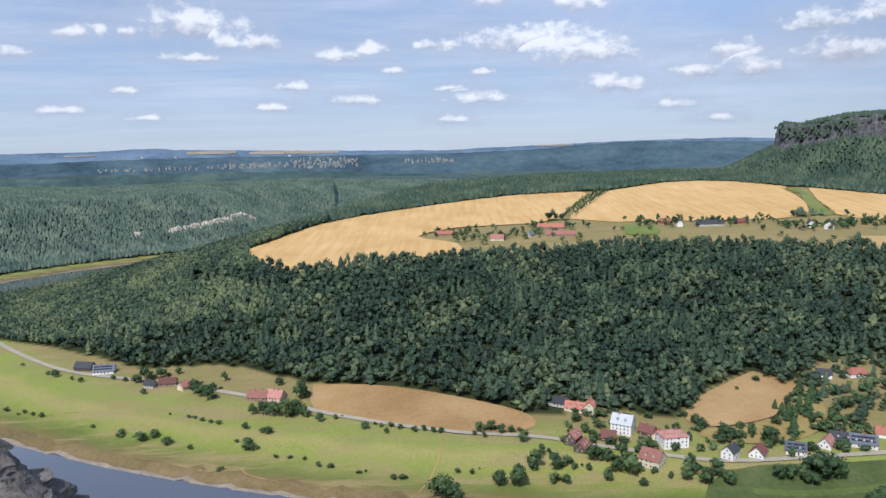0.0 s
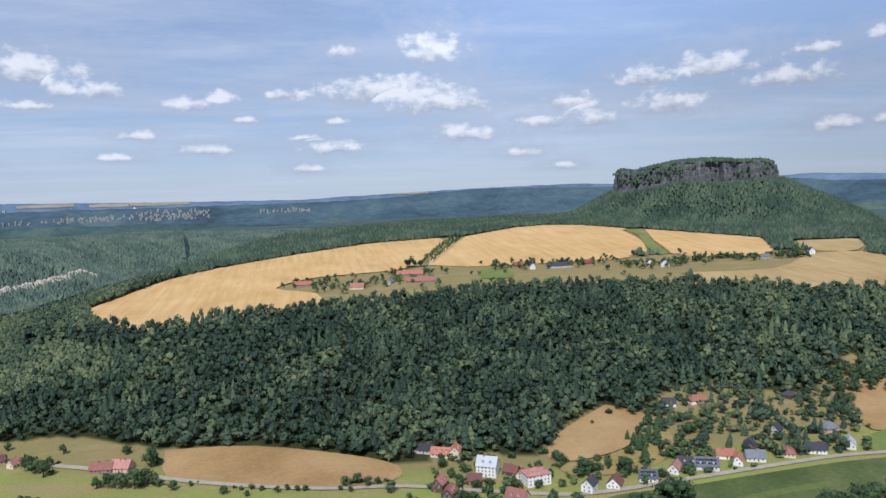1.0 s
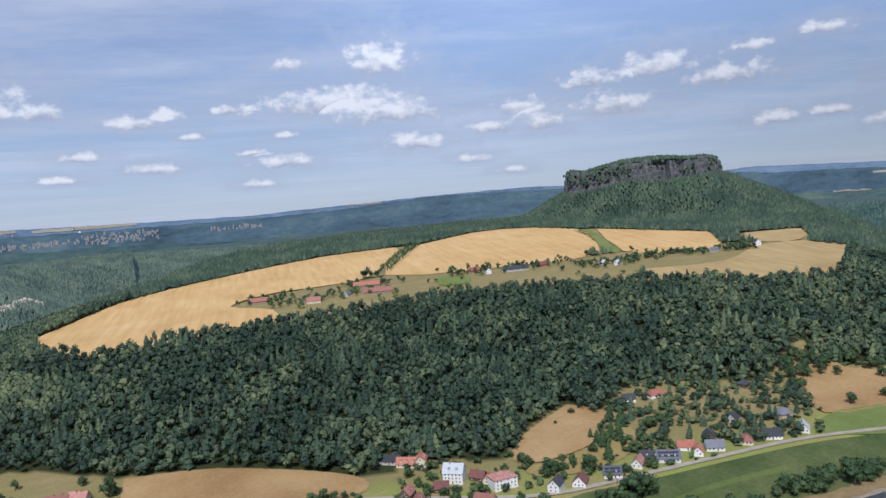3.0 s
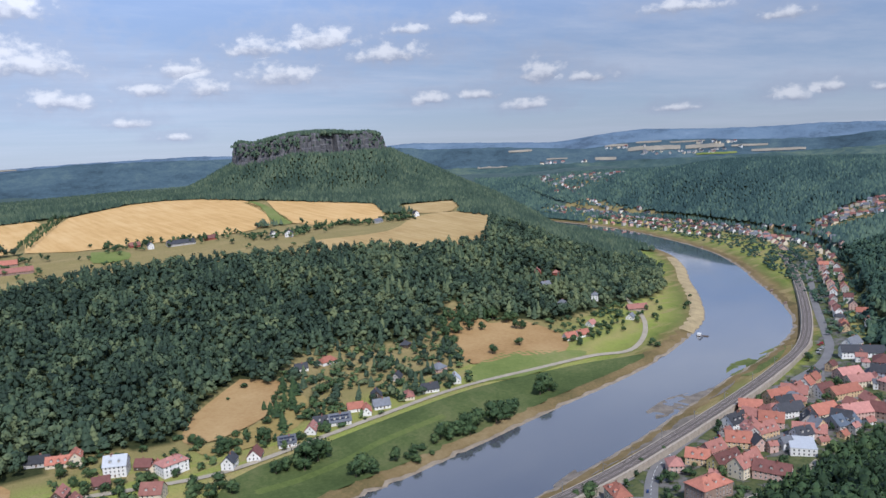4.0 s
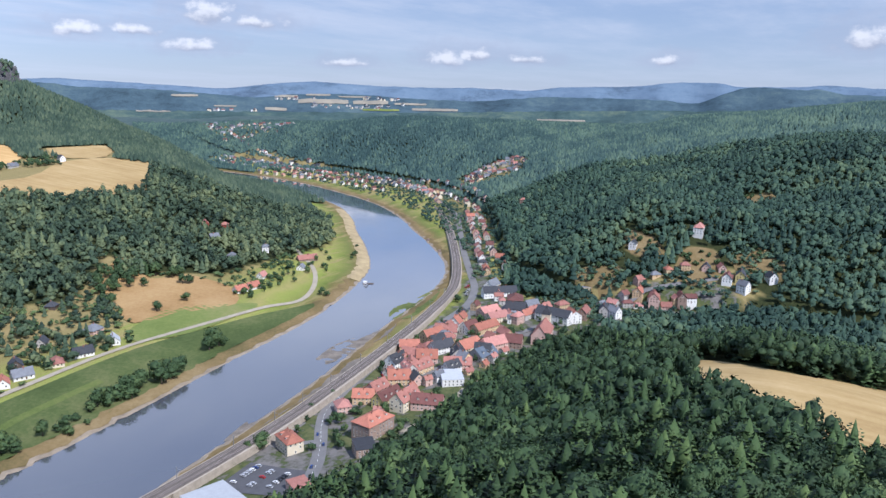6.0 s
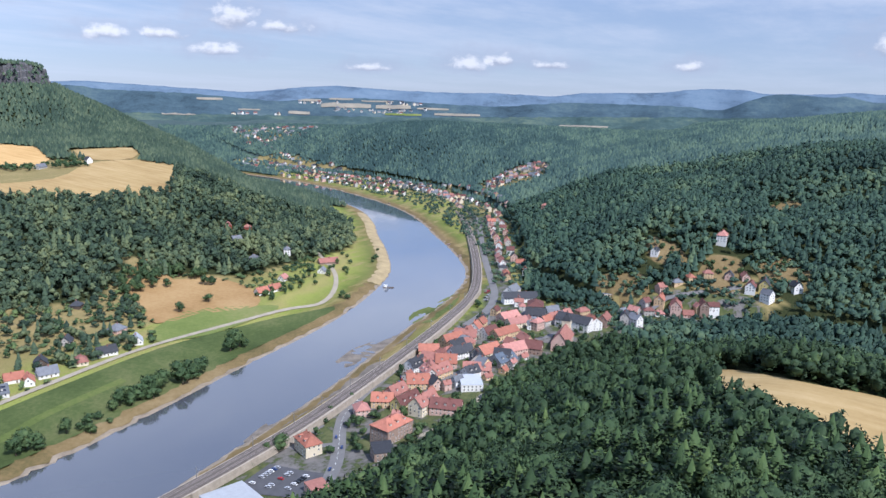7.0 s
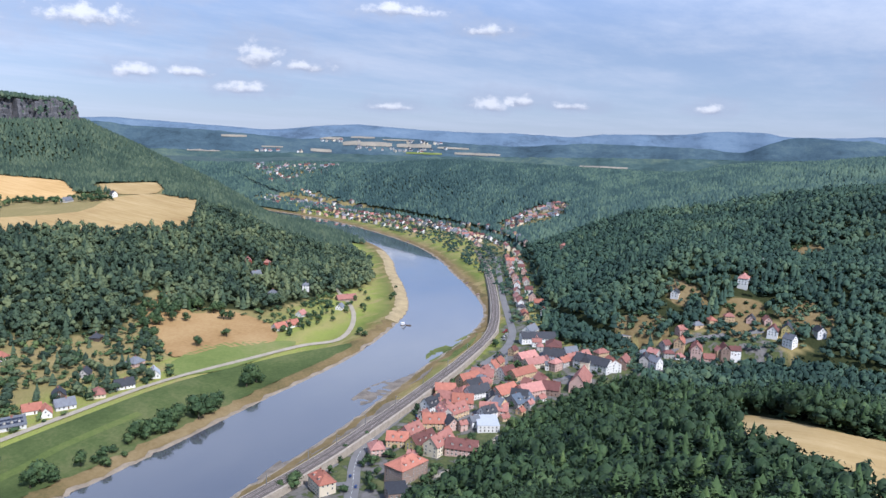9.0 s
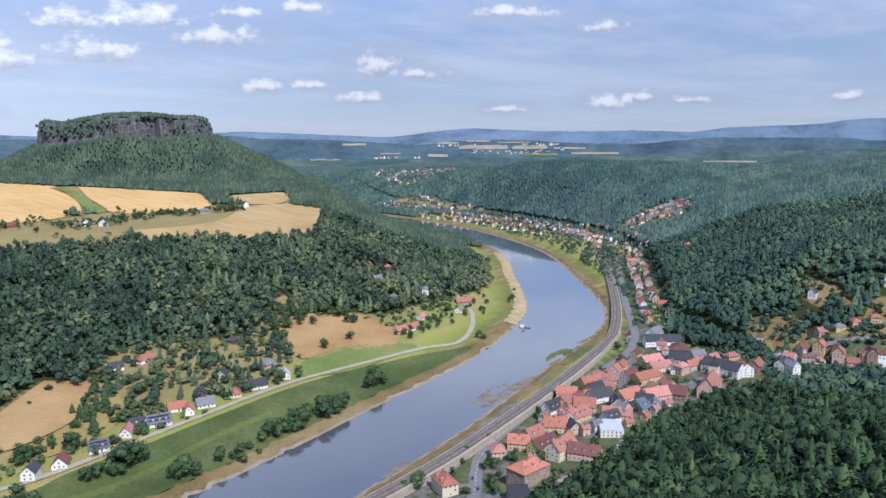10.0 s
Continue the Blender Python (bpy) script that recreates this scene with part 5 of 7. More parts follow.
def cliff_band(hills, a0, a1, e0, e1, count, seed):
    """Pale rock towers along the flank of far hills, between two azimuths and two elevations."""
    g = np.random.RandomState(seed)
    V, F, n = [], [], 0
    for _ in range(count):
        p = flank_point(hills, g.uniform(a0, a1), g.uniform(e0, e1))
        w, h = g.uniform(2, 6), g.uniform(4, 13)
        out = -p[:2] / np.hypot(*p[:2])
        side = np.array([-out[1], out[0]])
        for u, v, z in ((-1, 1, -1), (1, 1, -1), (0.8, 0.5, 1), (-0.6, 0.5, 1), (-1, -1.5, -1), (1, -1.5, -1), (0.8, -1.5, 1), (-0.6, -1.5, 1)):
            q = p[:2] + side * w * (u + g.uniform(-0.3, 0.3)) + out * (6 * v + g.uniform(-1, 1))
            V.append((q[0], q[1], p[2] + h * (z + g.uniform(-0.3, 0.3))))
        F += [tuple(n + j for j in f) for f in ((0, 1, 2, 3), (1, 5, 6, 2), (4, 0, 3, 7), (3, 2, 6, 7))]
        n += 8
    tagged(mesh_object("far_cliffs", np.array(V), np.array(F), HAZED_ROCK), "pale sandstone towers above the far wood", "rock", kind="structure")


# sandstone greyed by haze that is painted into the colour
HAZED_ROCK = plain("distant sandstone", (0.25, 0.245, 0.235), 0.95, 0.5, 0.09)
cliff_band(blue_hills, -11.8, -6.6, -1.35, -0.65, 130, 5)
cliff_band(blue_hills, -17, -11.8, -1.25, -0.95, 60, 8)
cliff_band(blue_hills, -25, -15, -1.3, -1.1, 45, 6)
cliff_band(blue_hills, -3, 0.8, -1.15, -0.9, 45, 7)
PALE_ROCK = plain("pale sandstone", (0.55, 0.48, 0.40), 0.95, 0.45, 0.08, bump=0.5)
quarry()

# ---- houses ----
def roof_tiles(name, colour, vary=0.3):
    """Clay or slate courses: rows along the slope, single tiles by tint, moss and soot."""
    m, nt, b = material(name, 0.8, 0, 0.25)
    co = nt.nodes.new("ShaderNodeTexCoord").outputs["Object"]
    w = node(nt, "TexWave", Scale=1.4, Distortion=0.6)
    w.wave_type, w.bands_direction = "BANDS", "Z"
    link(nt, co, w.inputs["Vector"])
    n = calc(nt, "ADD", calc(nt, "MULTIPLY", noise_of(nt, 0.35, 4, 0.7, co), 0.65), calc(nt, "MULTIPLY", noise_of(nt, 3.0, 2, 0.5, co), 0.35))
    c = ramp_of(nt, n, [(0.3, tuple(k * (1 - vary) for k in colour)), (0.55, colour), (0.75, tuple(min(1, k * (1 + vary)) for k in colour))])
    o = nt.nodes.new("ShaderNodeObjectInfo")
    c = mix_of(nt, 1.0, c, ramp_of(nt, o.outputs["Random"], [(0, (0.78,) * 3), (1, (1.15,) * 3)]), "MULTIPLY")
    link(nt, c, b.inputs["Base Color"])
    bump_to(nt, b, w.outputs["Fac"], 0.5, 0.06)
    return m


ROOFS = {"orange": roof_tiles("orange clay tiles", (0.40, 0.160, 0.110)), "rust": roof_tiles("weathered red tiles", (0.33, 0.150, 0.120)),
         "maroon": roof_tiles("dark red tiles", (0.17, 0.075, 0.065)), "rose": roof_tiles("pale red tiles", (0.45, 0.215, 0.180)),
         "slate": roof_tiles("dark slate", (0.055, 0.058, 0.066)), "grey": roof_tiles("grey slate", (0.17, 0.18, 0.20)),
         "blue": roof_tiles("blue-grey slate", (0.12, 0.15, 0.19)), "pale": roof_tiles("pale sheet roof", (0.42, 0.44, 0.46), 0.15),
         "solar": roof_tiles("grey roof under solar panels", (0.13, 0.14, 0.16))}
WALLS = {k: plain(k + " render", c, 0.9, 0.12, 0.25, bump=0.01, objects=0.08) for k, c in
         {"white": (0.74, 0.73, 0.70), "cream": (0.66, 0.58, 0.44), "pale": (0.45, 0.43, 0.40), "ochre": (0.55, 0.40, 0.24), "yellow": (0.58, 0.48, 0.20), "rosewall": (0.55, 0.38, 0.32),
          "redwall": (0.30, 0.08, 0.06), "brick": (0.28, 0.20, 0.16), "dark": (0.10, 0.075, 0.06), "blue_wall": (0.42, 0.48, 0.55)}.items()}
FRAME = plain("white window frame", (0.75, 0.74, 0.72), 0.5, 0.05)
STONE = plain("sandstone block", (0.36, 0.31, 0.25), 0.9, 0.3, 0.3, bump=0.03)
CHIMNEY = plain("chimney brick", (0.26, 0.12, 0.09), 0.9, 0.3, 2.0)
DOOR = plain("brown door", (0.12, 0.06, 0.035), 0.6, 0.2)
PANE, _nt, _b = material("window glass", 0.08, 0, 0.5)
_b.inputs["Base Color"].default_value = (0.03, 0.035, 0.04, 1)
PANEL, _nt, _b = material("solar cells", 0.15, 0, 0.5)
_b.inputs["Base Color"].default_value = (0.015, 0.02, 0.04, 1)


def mesh_of(name, verts, faces, mat):
    me = bpy.data.meshes.new(name)
    me.from_pydata([tuple(v) for v in verts], [], faces)
    me.materials.append(mat)
    return me


def part(name, me, parent, m=None, label=""):
    ob = new(name, me)
    ob.parent = parent
    if m is not None:
        ob.matrix_basis = m
    return tagged(ob, label)


BOX_F = [(0, 3, 2, 1), (4, 5, 6, 7), (0, 1, 5, 4), (1, 2, 6, 5), (2, 3, 7, 6), (3, 0, 4, 7)]


def box_v(x0, y0, z0, x1, y1, z1):
    return [(x0, y0, z0), (x1, y0, z0), (x1, y1, z0), (x0, y1, z0), (x0, y0, z1), (x1, y0, z1), (x1, y1, z1), (x0, y1, z1)]


def boxes(name, parts, mat):
    """Several boxes joined into one mesh."""
    V, F = [], []
    for b in parts:
        F += [tuple(i + len(V) for i in f) for f in BOX_F]
        V += box_v(*b)
    return mesh_of(name, V, F, mat)


# a window stands in the xz plane and looks along -y: frame bars, sill and a pane set back
WIN_FRAME = boxes("window", [(-0.62, -0.05, 0, 0.62, 0.03, 1.52), (-0.7, -0.12, -0.1, 0.7, 0.03, 0.0)], FRAME)
WIN_PANE = boxes("pane", [(-0.5, -0.08, 0.1, 0.5, -0.02, 1.42)], PANE)
DOOR_ME = boxes("door", [(-0.55, -0.05, 0, 0.55, 0.03, 2.1)], DOOR)
CHIM_ME = boxes("chimney", [(-0.4, -0.4, -1.4, 0.4, 0.4, 1.1), (-0.48, -0.48, 1.1, 0.48, 0.48, 1.25)], CHIMNEY)
PANEL_ME = boxes("solar_panel", [(-0.5, -0.8, 0, 0.5, 0.8, 0.06)], PANEL)

DORMER_ME = mesh_of("dormer", [(-0.8, -0.9, -0.4), (0.8, -0.9, -0.4), (0.8, -0.9, 1.2), (0, -0.9, 1.7), (-0.8, -0.9, 1.2), (-0.8, 1.6, -0.4), (0.8, 1.6, -0.4), (0.8, 1.6, 1.2), (0, 1.6, 1.7), (-0.8, 1.6, 1.2)],
                    [(0, 1, 2, 3, 4), (1, 6, 7, 2), (5, 0, 4, 9)], WALLS["pale"])
DORMER_ROOFS = {k: mesh_of("roof", [(-1.05, -1.15, 1.05), (0, -1.15, 1.72), (1.05, -1.15, 1.05), (-1.05, 1.7, 1.05), (0, 1.7, 1.72), (1.05, 1.7, 1.05),
                                    (-1.05, -1.15, 1.2), (0, -1.15, 1.87), (1.05, -1.15, 1.2), (-1.05, 1.7, 1.2), (0, 1.7, 1.87), (1.05, 1.7, 1.2)],
                           [(6, 7, 10, 9), (7, 8, 11, 10), (0, 1, 7, 6), (1, 2, 8, 7), (0, 6, 9, 3), (2, 5, 11, 8), (3, 4, 1, 0), (4, 5, 2, 1)], m) for k, m in ROOFS.items()}

ROOF_WORDS = {"orange": "orange tiled", "rust": "weathered red", "maroon": "dark red", "rose": "pale red", "slate": "dark slate", "grey": "grey slate",
              "blue": "blue-grey", "pale": "pale metal", "solar": "solar-panelled"}
WALL_WORDS = {"white": "white", "cream": "cream", "pale": "pale grey", "ochre": "ochre", "yellow": "yellow", "rosewall": "pinkish", "redwall": "dark red", "brick": "brown stone",
              "dark": "dark wooden", "blue_wall": "light blue"}


def house(x, y, yaw, w, l, storeys, wall, roof, form="gable", group="", detail=2, where="village", z0=None):
    """A house w wide and l long along its ridge. detail 2: windows with panes; 1: windows; 0: walls and roof alone."""
    h = 0.5 + 2.8 * storeys
    rise = {"gable": 0.5 * w * 1.0, "hip": 0.5 * w * 0.75, "flat": 0.0}[form]
    if w > 13:
        rise *= 0.72
    c, s = math.cos(radians(yaw)), math.sin(radians(yaw))
    cx = np.array([x + c * u * l / 2 - s * v * w / 2 for u in (-1, 1) for v in (-1, 1)])
    cy = np.array([y + s * u * l / 2 + c * v * w / 2 for u in (-1, 1) for v in (-1, 1)])
    zs = height(cx, cy)
    deep = 6.0
    if z0 is None:
        z0 = float(zs.mean())
        deep = max(1.0, z0 - float(zs.min()) + 0.8)
    top = new("house" if detail else "far_house")
    top.matrix_basis = pose(x, y, z0, 0, 0, yaw)
    size = {1: "low", 2: "two-storey", 3: "three-storey", 4: "four-storey"}[storeys]
    tagged(top, f"{size} {WALL_WORDS[wall]} house with {ROOF_WORDS[roof]} {'flat' if form == 'flat' else 'hipped' if form == 'hip' else 'gabled'} roof, {where}", "house", group)
    a, b = l / 2, w / 2
    V = [(-a, -b, -deep), (a, -b, -deep), (a, b, -deep), (-a, b, -deep), (-a, -b, h), (a, -b, h), (a, b, h), (-a, b, h)]
    F = [(0, 1, 5, 4), (2, 3, 7, 6)]
    if form == "gable":
        V += [(-a, 0, h + rise - 0.05), (a, 0, h + rise - 0.05)]
        F += [(1, 2, 6, 9, 5), (3, 0, 4, 8, 7)]
    else:
        F += [(1, 2, 6, 5), (3, 0, 4, 7), (4, 5, 6, 7)]
    part("wall", mesh_of("wall", V, F, WALLS[wall]), top)
    o, th = 0.55, 0.28
    if form == "flat":
        rm = boxes("roof", [(-a - 0.1, -b - 0.1, h, a + 0.1, b + 0.1, h + 0.35)], ROOFS[roof])
    else:
        k = rise / b
        e = h - o * k
        g_ = a + o if form == "gable" else a - b * 0.85
        p = [(-a - o, -b - o, e), (a + o, -b - o, e), (a + o, b + o, e), (-a - o, b + o, e), (-g_, 0, h + rise), (g_, 0, h + rise)]
        up = [(q[0], q[1], q[2] + th) for q in p]
        fs = [(0, 1, 5, 4), (2, 3, 4, 5), (1, 2, 5), (3, 0, 4)]
        under = [tuple(reversed(f)) for f in fs]
        if form == "gable":
            under, fs2 = under[:2], fs[:2]
        else:
            fs2 = fs
        F = [tuple(i + 6 for i in f) for f in fs2] + under
        F += [(0, 6, 7, 1)[::-1], (2, 8, 9, 3)[::-1]]
        F += [(1, 7, 11, 5), (2, 5, 11, 8), (0, 4, 10, 6), (3, 9, 10, 4)] if form == "gable" else [(1, 7, 8, 2)[::-1], (3, 9, 6, 0)[::-1]]
        rm = mesh_of("roof", p + up, F, ROOFS[roof])
    ro = part("roof", rm, top)
    if detail == 0:
        return top
    g = random.Random(int(x * 13 + y * 7))
    far = math.hypot(x, y) > 640
    if form != "flat":
        for _ in range(1 + (l > 15)):
            part("chimney", CHIM_ME, top, pose(g.uniform(-0.6, 0.6) * (a - 2), g.choice((-1, 1)) * 0.6, h + rise))
    # dormers on the roof slope that looks over the valley
    if form != "flat" and l > 14 and not far:
        turn = 0 if -math.sin(radians(yaw)) * x + math.cos(radians(yaw)) * y > 0 else 180
        for i in range(2 + (l > 19)):
            u = (i + 0.5) / (2 + (l > 19)) * (l - 4) - (l - 4) / 2
            at = pose(0, 0, 0, 0, 0, turn) @ pose(u, -b * 0.62, h + rise * 0.38)
            q = part("dormer", DORMER_ME, top, at)
            part("roof", DORMER_ROOFS[roof], q)
    # windows on the sides that have room for them
    for side, run, away, turn in (("front", l, b, 0), ("back", l, b, 180), ("right", w, a, 90), ("left", w, a, -90)):
        n = max(1, int((run - 1.2) / 3.1))
        fa = radians(yaw + turn - 90)
        if math.cos(fa) * x + math.sin(fa) * y > 0:
            continue
        for f in range(storeys):
            for i in range(n):
                u = (i + 0.5) / n * (run - 1.6) - (run - 1.6) / 2
                m = pose(0, 0, 0, 0, 0, turn) @ pose(u, -away - 0.02, 1.2 + 2.8 * f)
                if f == 0 and side == "front" and i == n // 2:
                    part("door", DOOR_ME, top, pose(0, 0, 0, 0, 0, turn) @ pose(u, -away - 0.02, 0.1))
                    continue
                if g.random() < 0.12:
                    continue
                if far:
                    part("window", WIN_PANE, top, m)
                    continue
                part("pane", WIN_PANE, part("window", WIN_FRAME, top, m))
        if form == "gable" and side in ("right", "left") and rise > 2.6:
            part("pane", WIN_PANE, part("window", WIN_FRAME, top, pose(0, 0, 0, 0, 0, turn) @ pose(0, -away - 0.02, h + 0.7)))
    if roof == "solar":
        k = math.degrees(math.atan2(rise, b))
        for i in range(int((l - 2) / 1.1)):
            for j in range(2):
                v = -b * (0.35 + 0.36 * j)
                part("solar_panel", PANEL_ME, top, pose(-l / 2 + 1.6 + i * 1.1, v, h + rise * (1 + v / b) + th + 0.05, k))
    return top


for rows, where, grp in ((VILLAGE_A, "river village", "village houses"), (VILLAGE_B, "river village", "village houses"), (VILLAGE_C, "river village", "village houses"), (VILLAGE_D, "river village", "village houses")):
    for x, y, yaw, w, l, *kind in rows:
        house(x, y, yaw, w * 1.18, l * 1.2, *kind, group=grp, where=where)
for r in FARMS_HOUSES:
    house(*r, group="farm buildings", detail=1, where="plateau hamlet")
for rows in (TOWN_A, TOWN_B, TOWN_C, TOWN_D):
    for r in rows:
        house(*r, group="town houses", detail=2 if r[1] > 200 and r[0] < 700 else 1, where="old town")

# ---- railway, streets, town details ----
BALLAST = plain("ballast", (0.125, 0.105, 0.09), 0.95, 0.25, 0.15, bump=0.05)
STEEL = plain("rail steel", (0.36, 0.31, 0.27), 0.5, 0.2, 0.5, metal=0.2)
MUD = plain("river mud", (0.17, 0.145, 0.115), 0.75, 0.5, 0.12, bump=0.05)
REEDS = field("waterside green", (0.055, 0.08, 0.024), (0.12, 0.14, 0.045), (0.22, 0.20, 0.10))
LOT = plain("dark asphalt", (0.085, 0.085, 0.09), 0.9, 0.2, 0.2)
MARK = plain("road paint", (0.7, 0.7, 0.68), 0.7, 0.1)
POLE = plain("galvanised steel", (0.30, 0.31, 0.32), 0.5, 0.1, metal=0.5)


def dyke(name, line, width, base, top, mat, label, category, steps=6):
    """A raised strip with upright sides along a line."""
    c = spline(line, steps)[:, :2]
    seg = np.diff(c, axis=0)
    t = np.vstack([seg[:1], (seg[1:] + seg[:-1]) / 2, seg[-1:]])
    t /= np.hypot(t[:, 0], t[:, 1])[:, None]
    nrm = np.column_stack([-t[:, 1], t[:, 0]])
    n = len(c)
    rows = [np.column_stack([c + nrm * o * width, np.full(n, z)]) for o, z in ((0.62, base), (0.5, top), (-0.5, top), (-0.52, base))]
    f = [(k * n + i, k * n + i + 1, (k + 1) * n + i + 1, (k + 1) * n + i) for k in range(3) for i in range(n - 1)]
    ob = mesh_object(name, np.vstack(rows), np.array(f), mat)
    return tagged(ob, label, category, kind="structure"), c, nrm


RAIL = [(-60, 372), (60, 352), (180, 333), (293, 323), (391, 320), (469, 324), (578, 334), (705, 350), (830, 377), (1017, 462), (1294, 614), (1485, 747), (1620, 929), (1760, 1250)]
dyke("embankment", RAIL, 13, 1, 8.6, STONE, "sandstone railway embankment beside the river", "embankment")
bed, rc, rn = dyke("railway", RAIL, 10.5, 8.0, 9.0, BALLAST, "double railway track on brown ballast", "railway")
for off in (-3.1, -1.65, 1.65, 3.1):
    q = rc + rn * off
    r = ribbon("rail", q[::2], 0.3, STEEL, 0.18, "", "", 2, level=9.0)
    for k in ("label", "category", "kind"):
        if k in r:
            del r[k]
    r.parent = bed
dyke("retaining_wall", [(x + 1, y - 8.5) for x, y in RAIL[3:9]], 0.9, 4, 9.9, STONE, "pale sandstone retaining wall along the track", "wall")
# overhead line: masts with a bracket on the water side
mast = new("mast")
tagged(mast, "slim steel mast of the overhead line beside the track", "mast", "railway masts")
part("pole", boxes("pole", [(-0.16, -0.16, -0.5, 0.16, 0.16, 7.5)], POLE), mast)
part("bracket", boxes("bracket", [(-0.08, -3.4, 6.4, 0.08, 0.1, 6.55), (-0.06, -3.3, 5.9, 0.06, -3.2, 6.5)], POLE), mast)
for i in range(16, len(rc) - 14, 3):
    q = rc[i] + rn[i] * 5.6
    a = math.degrees(math.atan2(rn[i][1], rn[i][0])) - 90
    m = pose(q[0], q[1], 8.6, 0, 0, a)
    if i == 16:
        mast.matrix_basis = m
    else:
        copy_thing(mast, m)
ROAD_T = [(300, 225), (336, 248), (370, 264), (398, 281), (421, 296), (445, 308), (481, 317), (512, 321), (557, 326), (615, 326), (689, 326), (764, 330), (831, 350), (894, 381), (1055, 466), (1215, 545), (1330, 606), (1500, 730)]
ribbon("road", ROAD_T, 9.5, ROADWAY, 0.45, "grey asphalt road between railway and old town", steps=6)
rt = spline(ROAD_T, 8)[:, :2]
for i in range(8, 78, 2):
    d = rt[i + 1] - rt[i]
    a, k = math.degrees(math.atan2(d[1], d[0])), float(height(rt[i][0], rt[i][1]))
    ob = new("lane_mark", MARK_ME) if i > 8 else new("lane_mark", boxes("lane_mark", [(-1.6, -0.12, 0, 1.6, 0.12, 0.03)], MARK))
    MARK_ME = ob.data
    ob.matrix_basis = pose(rt[i][0], rt[i][1], k + 0.5, 0, 0, a)
    tagged(ob, "white dash painted on the asphalt road", "road marking", "lane marks", "structure")
for nm, line, w_ in (("street", [(445, 300), (500, 285), (560, 265), (640, 250), (690, 230), (760, 205), (850, 145), (900, 70)], 7), ("street", [(640, 250), (700, 300), (764, 330)], 7),
                     ("street", [(398, 281), (380, 310), (420, 312)], 6), ("street", [(425, 232), (470, 222), (520, 225)], 5)):
    ribbon(nm, line, w_, LANE if w_ == 5 else ROADWAY, 0.4, "narrow paved street between the houses", "street")
drape("parking_lot", [(316, 304), (354, 306), (356, 261), (324, 256)], LOT, 0.42, "asphalt parking lot with rows of parked cars", "parking lot", 10, 1)
drape("mudflat", [(544, 388), (588, 394), (641, 380), (668, 371), (624, 359), (575, 366), (537, 371)], MUD, 0, "brown mudflat laid bare by low water", "mudflat", 4)
drape("mudflat", [(375, 349), (415, 356), (439, 350), (503, 350), (545, 352), (560, 342), (487, 338), (429, 337), (383, 336)], MUD, 0, "brown mudflat at the foot of the embankment", "mudflat", 4)
drape("reed_bank", [(689, 392), (721, 407), (760, 402), (830, 402), (800, 384), (754, 372), (690, 366)], REEDS, 0, "yellow-green bank of waterside plants", "bank", 4)
for ob in [o for o in scene.objects if o.name.split(".")[0] in ("mudflat", "reed_bank")]:
    co = np.empty(len(ob.data.vertices) * 3, np.float32)
    ob.data.vertices.foreach_get("co", co)
    co = co.reshape(-1, 3)
    co[:, 2] = np.maximum(co[:, 2] + 0.35, 0.04 + 0.26 * waves(co[:, 0], co[:, 1] * 1.8, 30, 5) + 0.16 * waves(co[:, 0], co[:, 1], 9, 6))
    ob.data.vertices.foreach_set("co", co.ravel())


